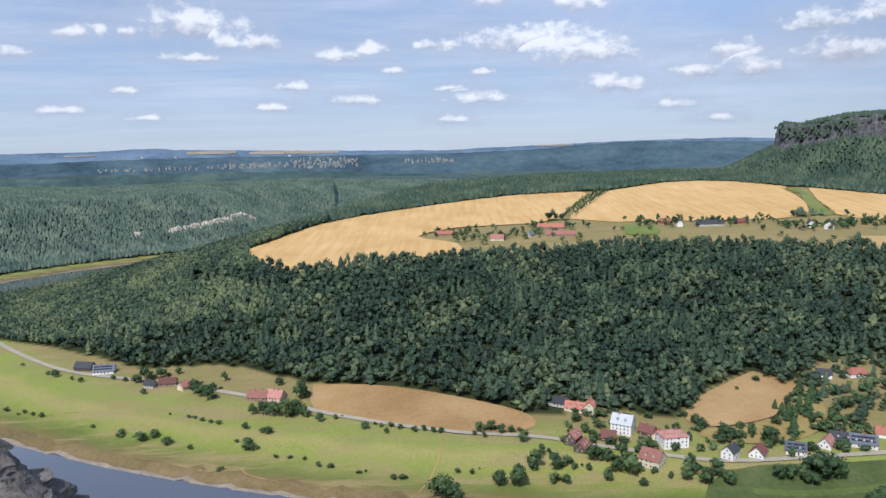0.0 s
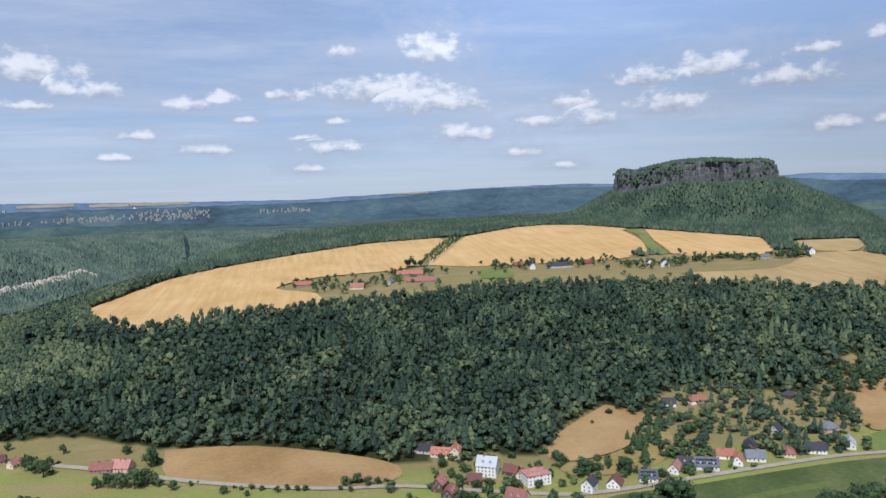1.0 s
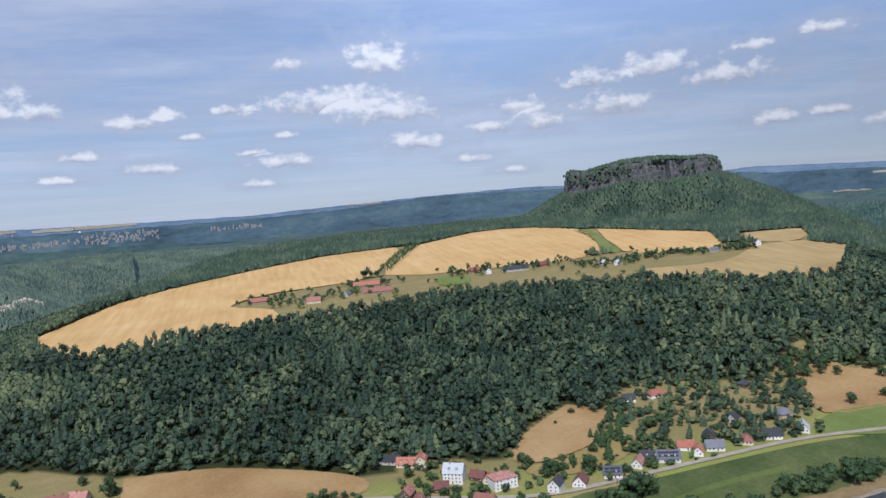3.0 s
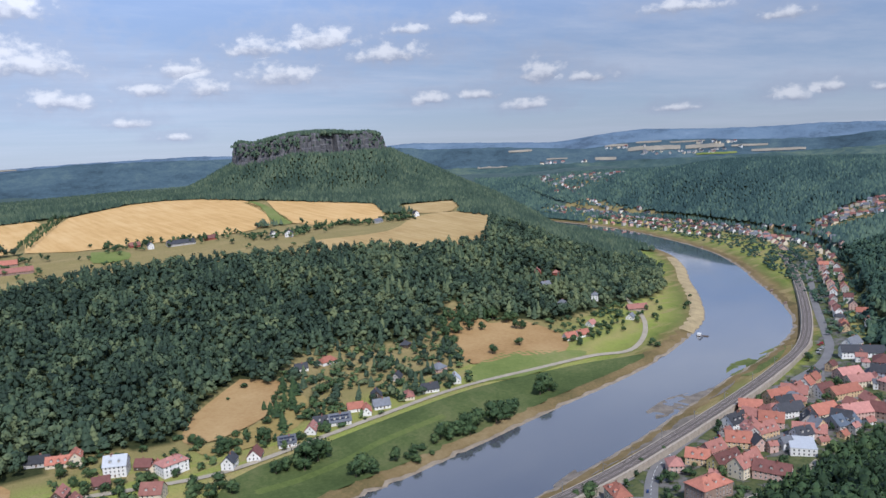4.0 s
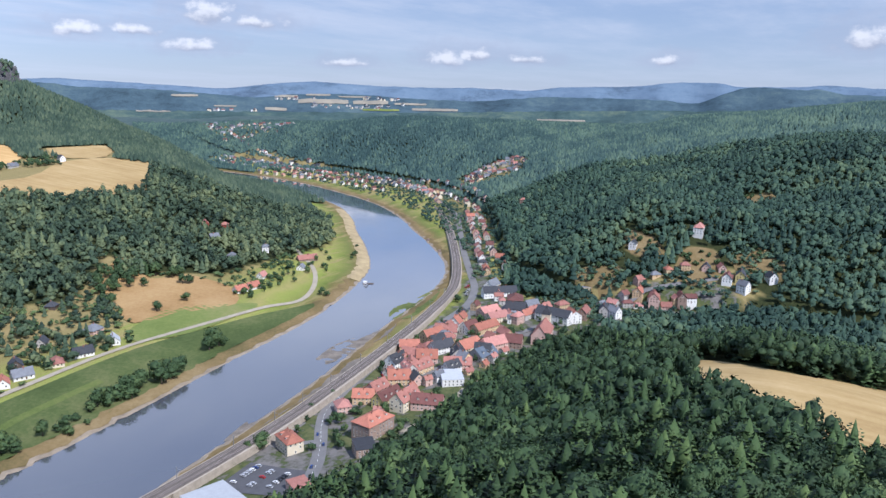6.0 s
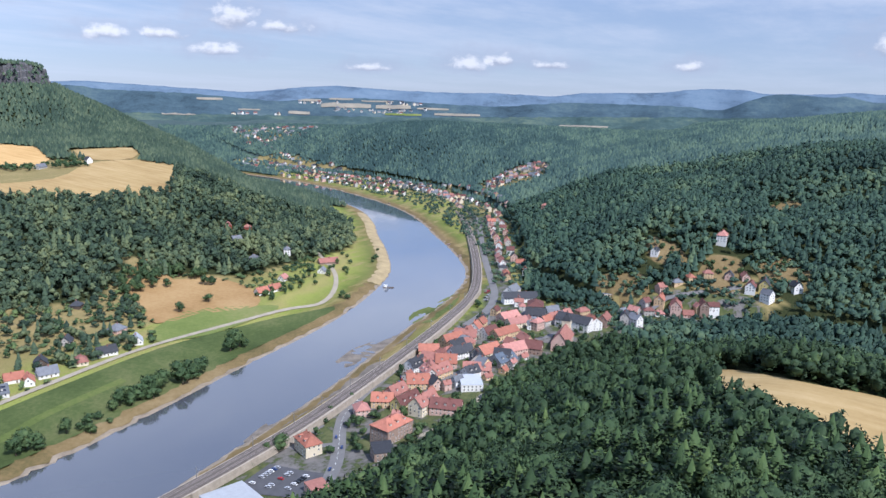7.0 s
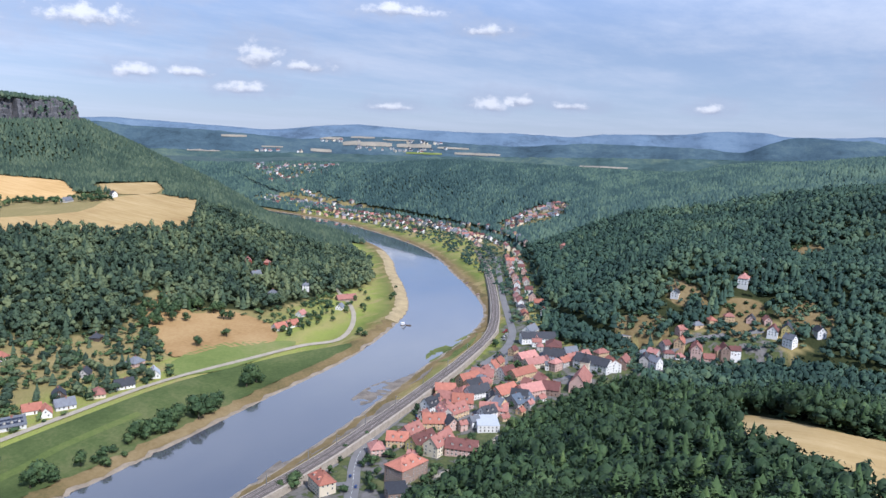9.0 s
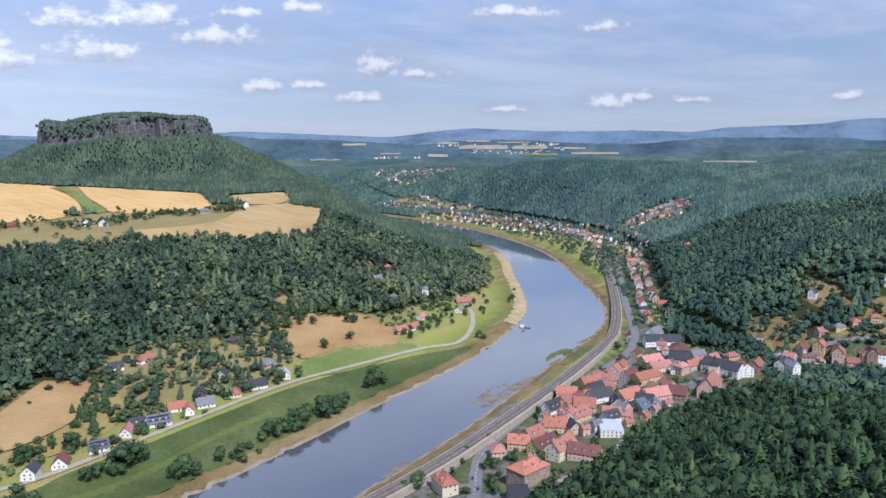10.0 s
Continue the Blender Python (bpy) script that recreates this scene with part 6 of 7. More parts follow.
# church: nave with a steep red roof and a white tower under a dark cap
def church(x, y, yaw):
    z = float(height(x, y))
    top = new("church")
    top.matrix_basis = pose(x, y, z, 0, 0, yaw)
    tagged(top, "town church with steep red nave roof and white square tower", "church")
    a, b, h, r = 17, 8, 9, 10
    V = [(-a, -b, -1), (a, -b, -1), (a, b, -1), (-a, b, -1), (-a, -b, h), (a, -b, h), (a, b, h), (-a, b, h), (-a, 0, h + r), (a, 0, h + r)]
    part("wall", mesh_of("wall", V, [(0, 1, 5, 4), (2, 3, 7, 6), (1, 2, 6, 9, 5), (3, 0, 4, 8, 7)], WALLS["rosewall"]), top)
    e = 0.6
    V = [(-a - e, -b - e, h - 0.7), (a + e, -b - e, h - 0.7), (a + e, 0, h + r), (-a - e, 0, h + r), (a + e, b + e, h - 0.7), (-a - e, b + e, h - 0.7)]
    V += [(p[0], p[1], p[2] + 0.3) for p in V]
    part("roof", mesh_of("roof", V, [(6, 7, 8, 9), (9, 8, 10, 11), (3, 2, 1, 0), (5, 4, 2, 3), (0, 1, 7, 6), (5, 11, 10, 4), (1, 2, 8, 7), (2, 4, 10, 8), (3, 0, 6, 9), (5, 3, 9, 11)], ROOFS["rust"]), top)
    tw = part("tower", boxes("tower", [(a - 1, -4.2, -1, a + 7.4, 4.2, 21), (a - 1.3, -4.5, 20.4, a + 7.7, 4.5, 21.2), (a - 1.2, -4.4, 10, a + 7.6, 4.4, 10.5)], WALLS["cream"]), top)
    m = a + 3.2
    V = [(m + i * 4.6, j * 4.6, 21.2) for i, j in ((-1, -1), (1, -1), (1, 1), (-1, 1))] + [(m + i * 3.0, j * 3.0, 25) for i, j in ((-1, -1), (1, -1), (1, 1), (-1, 1))] + [(m + i * 1.3, j * 1.3, 27) for i, j in ((-1, -1), (1, -1), (1, 1), (-1, 1))] + [(m, 0, 32)]
    F = [(k + i, k + (i + 1) % 4, k + 4 + (i + 1) % 4, k + 4 + i) for k in (0, 4) for i in range(4)] + [(8 + i, 8 + (i + 1) % 4, 12) for i in range(4)]
    part("cap", mesh_of("cap", V, F, ROOFS["slate"]), tw)
    for k in (12.5, 16.5, 5.5):
        part("window", WIN_PANE, tw, pose(m, -4.22, k))
        part("window", WIN_PANE, tw, pose(a - 1.02, 0, k, 0, 0, -90))
    for i in range(5):
        part("window", boxes("window", [(-0.7, -0.05, 2.2, 0.7, 0.02, 7)], PANE), top, pose(-13 + i * 5.6, -b - 0.02, 0))


church(668, 208, 8)
house(388, 239, 42, 14, 18, 2, "brick", "slate", "flat", group="town houses", where="old town")
house(303, 289, 70, 28, 36, 1, "white", "pale", "flat", group="town houses", where="old town")
house(333, 250, 60, 12, 18, 1, "rosewall", "rust", "flat", group="town houses", where="old town")
house(850, 208, -60, 6, 26, 1, "cream", "grey", "flat", group="town houses", detail=1, where="hillside gardens")
house(1060, 92, 0, 8, 14, 1, "white", "pale", "gable", group="town houses", detail=1, where="hillside gardens")


# more of the town: rows of houses along its streets
def house_row(line, count, off, seed, depth=(9, 12), long=(10, 18), storeys=(2, 3), detail=1, where="old town", turn=0, group="town houses"):
    g = random.Random(seed)
    c = spline(line, 12)[:, :2]
    run = np.concatenate([[0], np.cumsum(np.hypot(*np.diff(c, axis=0).T))])
    for i in range(count):
        d = run[-1] * (i + 0.5 + g.uniform(-0.25, 0.25)) / count
        x, y = np.interp(d, run, c[:, 0]), np.interp(d, run, c[:, 1])
        x2, y2 = np.interp(d + 3, run, c[:, 0]), np.interp(d + 3, run, c[:, 1])
        a = math.degrees(math.atan2(y2 - y, x2 - x)) + g.uniform(-8, 8) + turn + (90 if g.random() < 0.3 else 0)
        o = off + g.uniform(-3, 3)
        n = math.hypot(x2 - x, y2 - y) or 1
        x, y = x - (y2 - y) / n * o, y + (x2 - x) / n * o
        house(x, y, a, g.uniform(*depth), g.uniform(*long), g.choice(storeys), g.choice(["white", "cream", "pale", "ochre", "white", "rosewall"]),
              g.choice(["rust", "orange", "maroon", "slate", "rust", "grey", "rose"] if detail else ["rust", "maroon", "slate", "grey", "grey", "maroon", "rose"]), g.choice(["gable", "gable", "gable", "hip"]), group, detail, where)


house_row([(905, 362), (1055, 440), (1215, 520), (1330, 578)], 20, 0, 3, (8, 10), (10, 16))
house_row([(925, 345), (1060, 420), (1215, 500), (1330, 560)], 10, 0, 4, (8, 10), (9, 14))
house_row([(1340, 575), (1480, 690), (1590, 830), (1650, 1000)], 20, -22, 5, (7, 9), (8, 13), detail=0, where="upstream village", group="upstream houses")
house_row([(1400, 600), (1560, 720), (1680, 900), (1740, 1150), (1790, 1400)], 24, -32, 6, (7, 9), (8, 13), detail=0, where="upstream village", group="upstream houses")
house_row([(1560, 900), (1640, 1080), (1700, 1250), (1740, 1450)], 16, 0, 7, (7, 9), (8, 13), detail=0, where="upstream village", group="upstream houses")
house_row([(1672, 735), (1725, 695), (1732, 625), (1690, 590)], 16, 0, 8, (8, 10), (10, 14), (1, 2), 0, "hillside hamlet", group="hamlet houses")
house_row([(1645, 725), (1695, 680), (1700, 625), (1650, 590)], 15, 0, 18, (8, 10), (10, 14), (1, 2), 0, "hillside hamlet", group="hamlet houses")
house_row([(1615, 700), (1660, 665), (1655, 615), (1625, 585)], 12, 0, 28, (8, 10), (10, 14), (1, 2), 0, "hillside hamlet", group="hamlet houses")
house_row([(1430, 690), (1560, 790), (1650, 940), (1690, 1100), (1760, 1300), (1850, 1480)], 34, 0, 15, (8, 11), (10, 16), (1, 2), 0, "upstream village", group="upstream houses")
house_row([(1500, 720), (1620, 830), (1710, 980), (1760, 1160), (1830, 1360), (1940, 1600)], 34, 0, 16, (8, 11), (10, 16), (1, 2), 0, "upstream village", group="upstream houses")
house_row([(1960, 1560), (2000, 1640), (2110, 1850), (2190, 1900), (2230, 1780)], 30, 0, 9, (8, 10), (9, 13), (1, 2), 0, "far village", group="far houses")
house_row([(590, 300), (620, 290), (650, 300), (690, 300)], 7, 0, 10, detail=2)
house_row([(545, 262), (580, 250), (625, 255), (655, 240)], 6, -8, 11, detail=2)
house_row([(700, 250), (745, 235), (775, 215)], 5, 3, 12)
house_row([(800, 175), (850, 150), (890, 110), (905, 60)], 9, 12, 13, (8, 10), (9, 14), storeys=(1, 2))
house_row([(515, 262), (545, 290), (575, 300)], 4, 0, 14, detail=2)
house_row([(440, 262), (500, 262), (560, 235), (620, 225)], 9, 0, 24, (5, 7), (6, 9), (1, 2), 1)
house_row([(520, 305), (600, 300), (680, 312), (760, 312)], 9, 0, 25, (6, 8), (7, 11), (1, 2), 1)
house_row([(690, 250), (760, 290), (820, 320)], 6, -6, 26, (6, 9), (8, 12), (1, 2), 1)
house_row([(820, 165), (835, 130), (855, 85)], 6, 4, 27, (7, 9), (8, 13), (1, 2), 1)


# cars
def car_meshes():
    bm = bmesh.new()
    prof = [(-2.1, 0.35), (2.1, 0.35), (2.15, 0.75), (1.2, 0.92), (-1.9, 0.95), (-2.15, 0.8)]
    a = [bm.verts.new((x, -0.86, z)) for x, z in prof]
    b = [bm.verts.new((x, 0.86, z)) for x, z in prof]
    n = len(prof)
    bm.faces.new(a), bm.faces.new(b[::-1])
    for i in range(n):
        bm.faces.new((a[(i + 1) % n], a[i], b[i], b[(i + 1) % n]))
    body = bpy.data.meshes.new("body")
    bm.to_mesh(body)
    bm.free()
    return body


CAR_BODY = car_meshes()
CABIN_V = [(-1.8, -0.8, 0.93), (1.0, -0.8, 0.9), (1.0, 0.8, 0.9), (-1.8, 0.8, 0.93), (-1.4, -0.66, 1.42), (0.3, -0.66, 1.45), (0.3, 0.66, 1.45), (-1.4, 0.66, 1.42)]
CAR_CABIN = mesh_of("cabin", CABIN_V, BOX_F, PANE)
CAR_TOP = boxes("roof", [(-1.4, -0.68, 1.41, 0.35, 0.68, 1.48)], FRAME)
WHEEL = bpy.data.meshes.new("wheel")
_bm = bmesh.new()
bmesh.ops.create_cone(_bm, cap_ends=True, segments=10, radius1=0.32, radius2=0.32, depth=0.2, matrix=pose(0, 0, 0, 90))
_bm.to_mesh(WHEEL), _bm.free()
WHEEL.materials.append(plain("tyre", (0.02, 0.02, 0.02), 0.9, 0.1))
PAINTS = {"white": (0.75, 0.75, 0.75), "black": (0.015, 0.015, 0.017), "silver": (0.45, 0.46, 0.48), "red": (0.35, 0.02, 0.02), "blue": (0.03, 0.06, 0.18)}
CARS = {}
for cn, cc in PAINTS.items():
    pm = plain(cn + " car paint", cc, 0.25, 0.05, 0.5, spec=0.5)
    me1, me2 = CAR_BODY.copy(), CAR_TOP.copy()
    me1.materials.clear(), me2.materials.clear()
    me1.materials.append(pm), me2.materials.append(pm)
    CARS[cn] = (me1, me2)


def car(x, y, yaw, colour, lift=0.5):
    top = new("car")
    top.matrix_basis = pose(x, y, float(height(x, y)) + lift, 0, 0, yaw)
    tagged(top, f"small {colour} passenger car parked on asphalt", "car", "parked cars")
    bd = part("body", CARS[colour][0], top)
    part("cabin", CAR_CABIN, top, label="dark car windows")
    part("roof", CARS[colour][1], top)
    for u in (-1.35, 1.35):
        for v in (-0.8, 0.8):
            part("wheel", WHEEL, top, pose(u, v, 0.32))


def cars():
    g = random.Random(5)
    kinds = ["white", "black", "silver", "silver", "white", "red", "blue", "black"]
    for j in range(3):
        for i in range(9):
            if g.random() < 0.75:
                car(328 + i * 2.9, 298 - j * 13 - i * 0.1, 90 + g.uniform(-4, 4), g.choice(kinds))
    for i in (14, 22, 27, 34, 45, 60):
        d = rt[i + 1] - rt[i]
        nrm = np.array([-d[1], d[0]]) / np.hypot(*d) * 2.3 * g.choice((-1, 1))
        q = rt[i] + nrm
        car(q[0], q[1], math.degrees(math.atan2(d[1], d[0])), g.choice(kinds))
    for i in range(9):
        car(452 + i * 3.2, 272 - i * 1.9 + g.uniform(-1, 1), 60 + g.uniform(-5, 5), g.choice(kinds), 0.1)
    for i in range(8):
        car(520 + i * 6, 306 + i * 1.2 + g.uniform(-2, 2), g.uniform(20, 60), g.choice(kinds), 0.1)
    for i in range(9):
        car(800 + i * 6, 345 + i * 3 + g.uniform(-4, 4), g.uniform(0, 180), g.choice(kinds), 0.1)


cars()


# landing stages with moored boats
def landing(x, y, yaw, long):
    top = new("landing_stage")
    top.matrix_basis = pose(x, y, 0, 0, 0, yaw)
    tagged(top, "dark floating landing stage with gangway on the river", "landing stage", "landing stages")
    part("pontoon", boxes("pontoon", [(-long / 2, -2.2, -0.3, long / 2, 2.2, 0.7)], WALLS["dark"]), top)
    part("gangway", boxes("gangway", [(-1, 2, 0.5, 1, 18, 0.8), (-1, 2, 1.5, -0.9, 18, 1.6), (0.9, 2, 1.5, 1, 18, 1.6)], POLE), top)
    part("shelter", boxes("shelter", [(long / 2 - 5, -1.8, 0.7, long / 2 - 1, 1.8, 3.2), (long / 2 - 5.4, -2.1, 3.2, long / 2 - 0.6, 2.1, 3.4)], WALLS["white" if x < 900 else "brick"]), top)


landing(806, 490, 110, 14)
landing(923, 421, 210, 12)
landing(1033, 497, 213, 12)
landing(1104, 553, 217, 12)
landing(1461, 892, 235, 22)


def far_villages():
    """Small houses scattered over the clearings of the upper valley."""
    g = random.Random(31)
    for poly, k, where in ((FAR_VILLAGE, 42, "far hillside"), (VALLEY_FAR, 24, "upper valley")):
        p, n = np.array(poly), 0
        while n < k:
            x, y = g.uniform(p[:, 0].min(), p[:, 0].max()), g.uniform(p[:, 1].min(), p[:, 1].max())
            if inside(np.array([x]), np.array([y]), poly)[0] and river_gap(np.array([x]), np.array([y]))[0][0] > 30:
                # muted wall and roof colours imitate the haze over the upper valley
                house(x, y, g.uniform(0, 180), g.uniform(9, 12), g.uniform(12, 18), g.choice((1, 2, 2)), g.choice(("white", "pale", "cream", "pale")), g.choice(("maroon", "slate", "grey", "grey", "slate")), "gable", "far village houses", 0, where)
                n += 1


far_villages()


def upland_hamlets():
    """Scattered pale houses on the far hills, by azimuth and elevation."""
    g = random.Random(57)
    for a0, a1, e0, e1, n, hills in ((54.5, 61.5, -1.3, -0.98, 24, blue_hills), (51.5, 55, -0.7, -0.6, 8, blue_hills), (58, 61.5, -0.68, -0.5, 12, blue_hills), (-9.5, -5.5, -2.58, -2.44, 9, green_hills),
                                     (-25, -3, -0.4, -0.2, 6, horizon_hills), (47, 50.5, -1.62, -1.5, 10, blue_hills)):
        for _ in range(n):
            p = flank_point(hills, g.uniform(a0, a1), g.uniform(e0, e1))
            # walls and roofs picked dull, so that their colour carries the haze
            house(p[0], p[1], g.uniform(0, 180), g.uniform(9, 13), g.uniform(12, 20), g.choice((1, 1, 2)), g.choice(("white", "pale", "cream", "pale")), g.choice(("maroon", "slate", "grey", "grey")),
                  "gable", "upland houses", 0, "on far hills", float(p[2]))


upland_hamlets()

# ---- single trees, bushes and hedges: place and height ----
FARM_TREES = [(-317, 730, 12.7), (-308, 734, 17.0), (-295, 741, 14.9), (-280, 749, 9.4), (-246, 698, 17.9), (-228, 679, 17.3), (-237, 688, 15.6), (-229, 699, 9.9), (-224, 722, 10.1), (-176,
    642, 10.8), (-166, 639, 14.3), (-155, 635, 17.7), (-144, 632, 19.3), (-135, 638, 15.9), (-128, 633, 12.3), (-138, 670, 20.3), (-112, 620, 10.3), (-99, 624, 5.2), (-124, 630, 8.7), (-165,
    703, 9.7)]
ROAD_TREES = [(-71, 602, 9.9), (-49, 604, 6.0), (-41, 599, 5.9), (-52, 592, 6.5), (-28, 593, 6.5), (-21, 594, 6.5), (-13, 590, 6.5), (-6, 588, 6.5), (-57, 605, 4.7), (-63, 609, 4.0), (-477,
    808, 5.9), (-430, 773, 6.6), (-418, 765, 11.6), (-381, 744, 8.0), (-394, 753, 5.4), (-298, 701, 8.2), (-348, 747, 6.1), (-332, 739, 6.5)]
MEADOW_BUSHES = [(-422, 682, 7.7), (-405, 671, 5.0), (-401, 674, 5.9), (-389, 667, 6.2), (-378, 662, 8.2), (-253, 648, 5.3), (-233, 639, 5.5), (-227, 637, 5.5), (-218, 631, 6.5), (-209, 626,
    6.4), (-201, 622, 7.1), (-174, 610, 9.7), (-157, 600, 9.5), (-152, 599, 9.4), (-163, 573, 14.7), (-155, 573, 5.9), (-175, 586, 4.7), (-261, 600, 16.0), (-251, 604, 12.4), (-235, 591,
    13.8), (-282, 612, 12.8), (-212, 580, 7.4), (-176, 542, 6.9), (-125, 556, 5.7), (-113, 553, 5.0), (-101, 543, 7.3), (-91, 540, 8.5), (-68, 530, 5.3), (-63, 532, 4.2), (-41, 520, 7.0),
    (-34, 519, 8.1), (-137, 558, 6.3), (-316, 631, 5.3)]
GARDEN_TREES = [(26, 587, 10.8), (36, 591, 10.0), (44, 584, 10.8), (52, 586, 8.5), (21, 582, 4.5), (29, 577, 5.6), (60, 567, 11.0), (6, 524, 5.1), (17, 522, 4.6), (36, 507, 12.5), (49, 504,
    17.0), (64, 526, 15.6), (71, 543, 9.3), (78, 524, 15.6), (88, 527, 9.1), (62, 522, 10.3), (76, 506, 10.1), (84, 505, 9.1), (93, 522, 6.5), (110, 533, 14.6), (114, 563, 8.3), (119, 531,
    13.3), (122, 516, 13.0), (131, 524, 13.2), (133, 513, 16.9), (114, 507, 11.5), (103, 520, 6.5), (138, 499, 7.6), (152, 549, 12.4), (124, 591, 10.2), (137, 596, 7.4), (117, 631, 7.4)]
ROADSIDE_TREES = [(174, 511, 14.5), (170, 504, 11.7), (181, 498, 15.6), (192, 507, 15.9), (197, 496, 13.1), (180, 526, 8.1), (159, 506, 6.5), (149, 513, 6.5), (208, 584, 10.4), (222, 564,
    14.6), (238, 581, 8.4), (243, 570, 10.4), (250, 552, 18.9), (214, 556, 10.1), (227, 562, 8.7), (234, 500, 13.4), (243, 500, 13.5), (251, 498, 14.9), (259, 499, 21.8), (269, 498, 22.0),
    (276, 499, 16.6), (254, 492, 13.5)]
PASTURE_PINES = [(283, 618, 11.3), (283, 605, 15.9), (285, 597, 18.9), (276, 568, 21.2), (300, 610, 19.4), (306, 607, 25.8), (322, 633, 26.9), (318, 648, 20.5)]
PASTURE_TREES = [(292, 680, 8.7), (267, 662, 4.7), (302, 591, 6.3), (304, 575, 14.0), (320, 593, 12.8), (344, 617, 15.0), (361, 628, 10.3), (369, 623, 13.7), (338, 581, 8.0), (328, 577,
    7.9), (285, 571, 3.7), (317, 572, 7.8)]


def tree_thing(name, shape, mat, label, group):
    v, f, b, nr = shape
    top = new(name)
    tagged(top, label, "tree", group)
    bark = b > 0
    leaf = ~bark[f[:, 0]]
    me = bpy.data.meshes.new("crown")
    me.from_pydata([tuple(q) for q in v], [], [tuple(int(i) for i in t) for t in f[leaf]])
    me.materials.append(mat)
    me.polygons.foreach_set("use_smooth", np.ones(len(me.polygons), bool))
    soften(me, nr)
    tint = me.attributes.new("tint", "FLOAT", "POINT")
    tint.data.foreach_set("value", np.full(len(v), 0.4, np.float32))
    part("crown", me, top)
    k = 7
    V, F = [], []
    for i in range(k):
        a = 6.283 * i / k
        V += [(0.045 * math.cos(a), 0.045 * math.sin(a), -0.05), (0.028 * math.cos(a), 0.028 * math.sin(a), 0.22), (0.012 * math.cos(a), 0.012 * math.sin(a), 0.55)]
    F = [(3 * i + j, 3 * ((i + 1) % k) + j, 3 * ((i + 1) % k) + j + 1, 3 * i + j + 1) for i in range(k) for j in (0, 1)]
    part("trunk", mesh_of("trunk", V, F, BARK), top)
    return top


def set_tint(top, value):
    for o in top.children:
        if "tint" in o.data.attributes:
            speck = np.random.RandomState(int(value * 1000)).normal(value, 0.13, len(o.data.vertices))
            o.data.attributes["tint"].data.foreach_set("value", np.clip(speck, 0, 1.1).astype(np.float32))


KINDS = []
for i in range(8):
    t = tree_thing("tree", leaf_tree(110 + i, 7, 1, 330, 0.050, False, 0.74), LEAF, "round green broad-leaved tree in the meadows and gardens", "meadow and garden trees")
    set_tint(t, (0.32, 0.45, 0.6, 0.4, 0.72, 0.52, 0.37, 0.58)[i])
    KINDS.append(t)
SPRUCES = []
for i in range(3):
    t = tree_thing("spruce", needle_tree(130 + i, 8, 10, 0.2, 0.06), NEEDLE, "dark pointed spruce among the gardens", "garden spruces")
    set_tint(t, (0.2, 0.35, 0.3)[i])
    SPRUCES.append(t)
BUSHES = []
for i in range(4):
    v, f, b, nr = leaf_tree(140 + i, 4, 1, 120, 0.075, False, 0.76)
    v = (v - [0, 0, 0.2]) * [1, 1, 1.15]
    t = tree_thing("bush", (v, f, b, nr), LEAF, "low green bush on dry grass", "bushes")
    set_tint(t, (0.3, 0.45, 0.55, 0.25)[i])
    BUSHES.append(t)
UNUSED = {id(t): t for t in KINDS + SPRUCES + BUSHES}


def stand(kinds, x, y, tall, wide, g):
    t = g.choice(kinds)
    m = pose(x, y, float(height(x, y)) - 0.1, 0, 0, g.uniform(0, 360)) 
    if id(t) in UNUSED:
        del UNUSED[id(t)]
        ob = t
    else:
        ob = copy_thing(t, m)
    ob.matrix_basis = m @ Matrix.Diagonal((wide, wide, tall, 1))
    return ob


HOUSE_AT = np.array([(o.matrix_basis.translation.x, o.matrix_basis.translation.y) for o in scene.objects if o.name.split(".")[0] in ("house", "far_house", "church")])


def clear_of_houses(x, y, gap=9.0):
    return float(np.min(np.hypot(HOUSE_AT[:, 0] - x, HOUSE_AT[:, 1] - y))) > gap


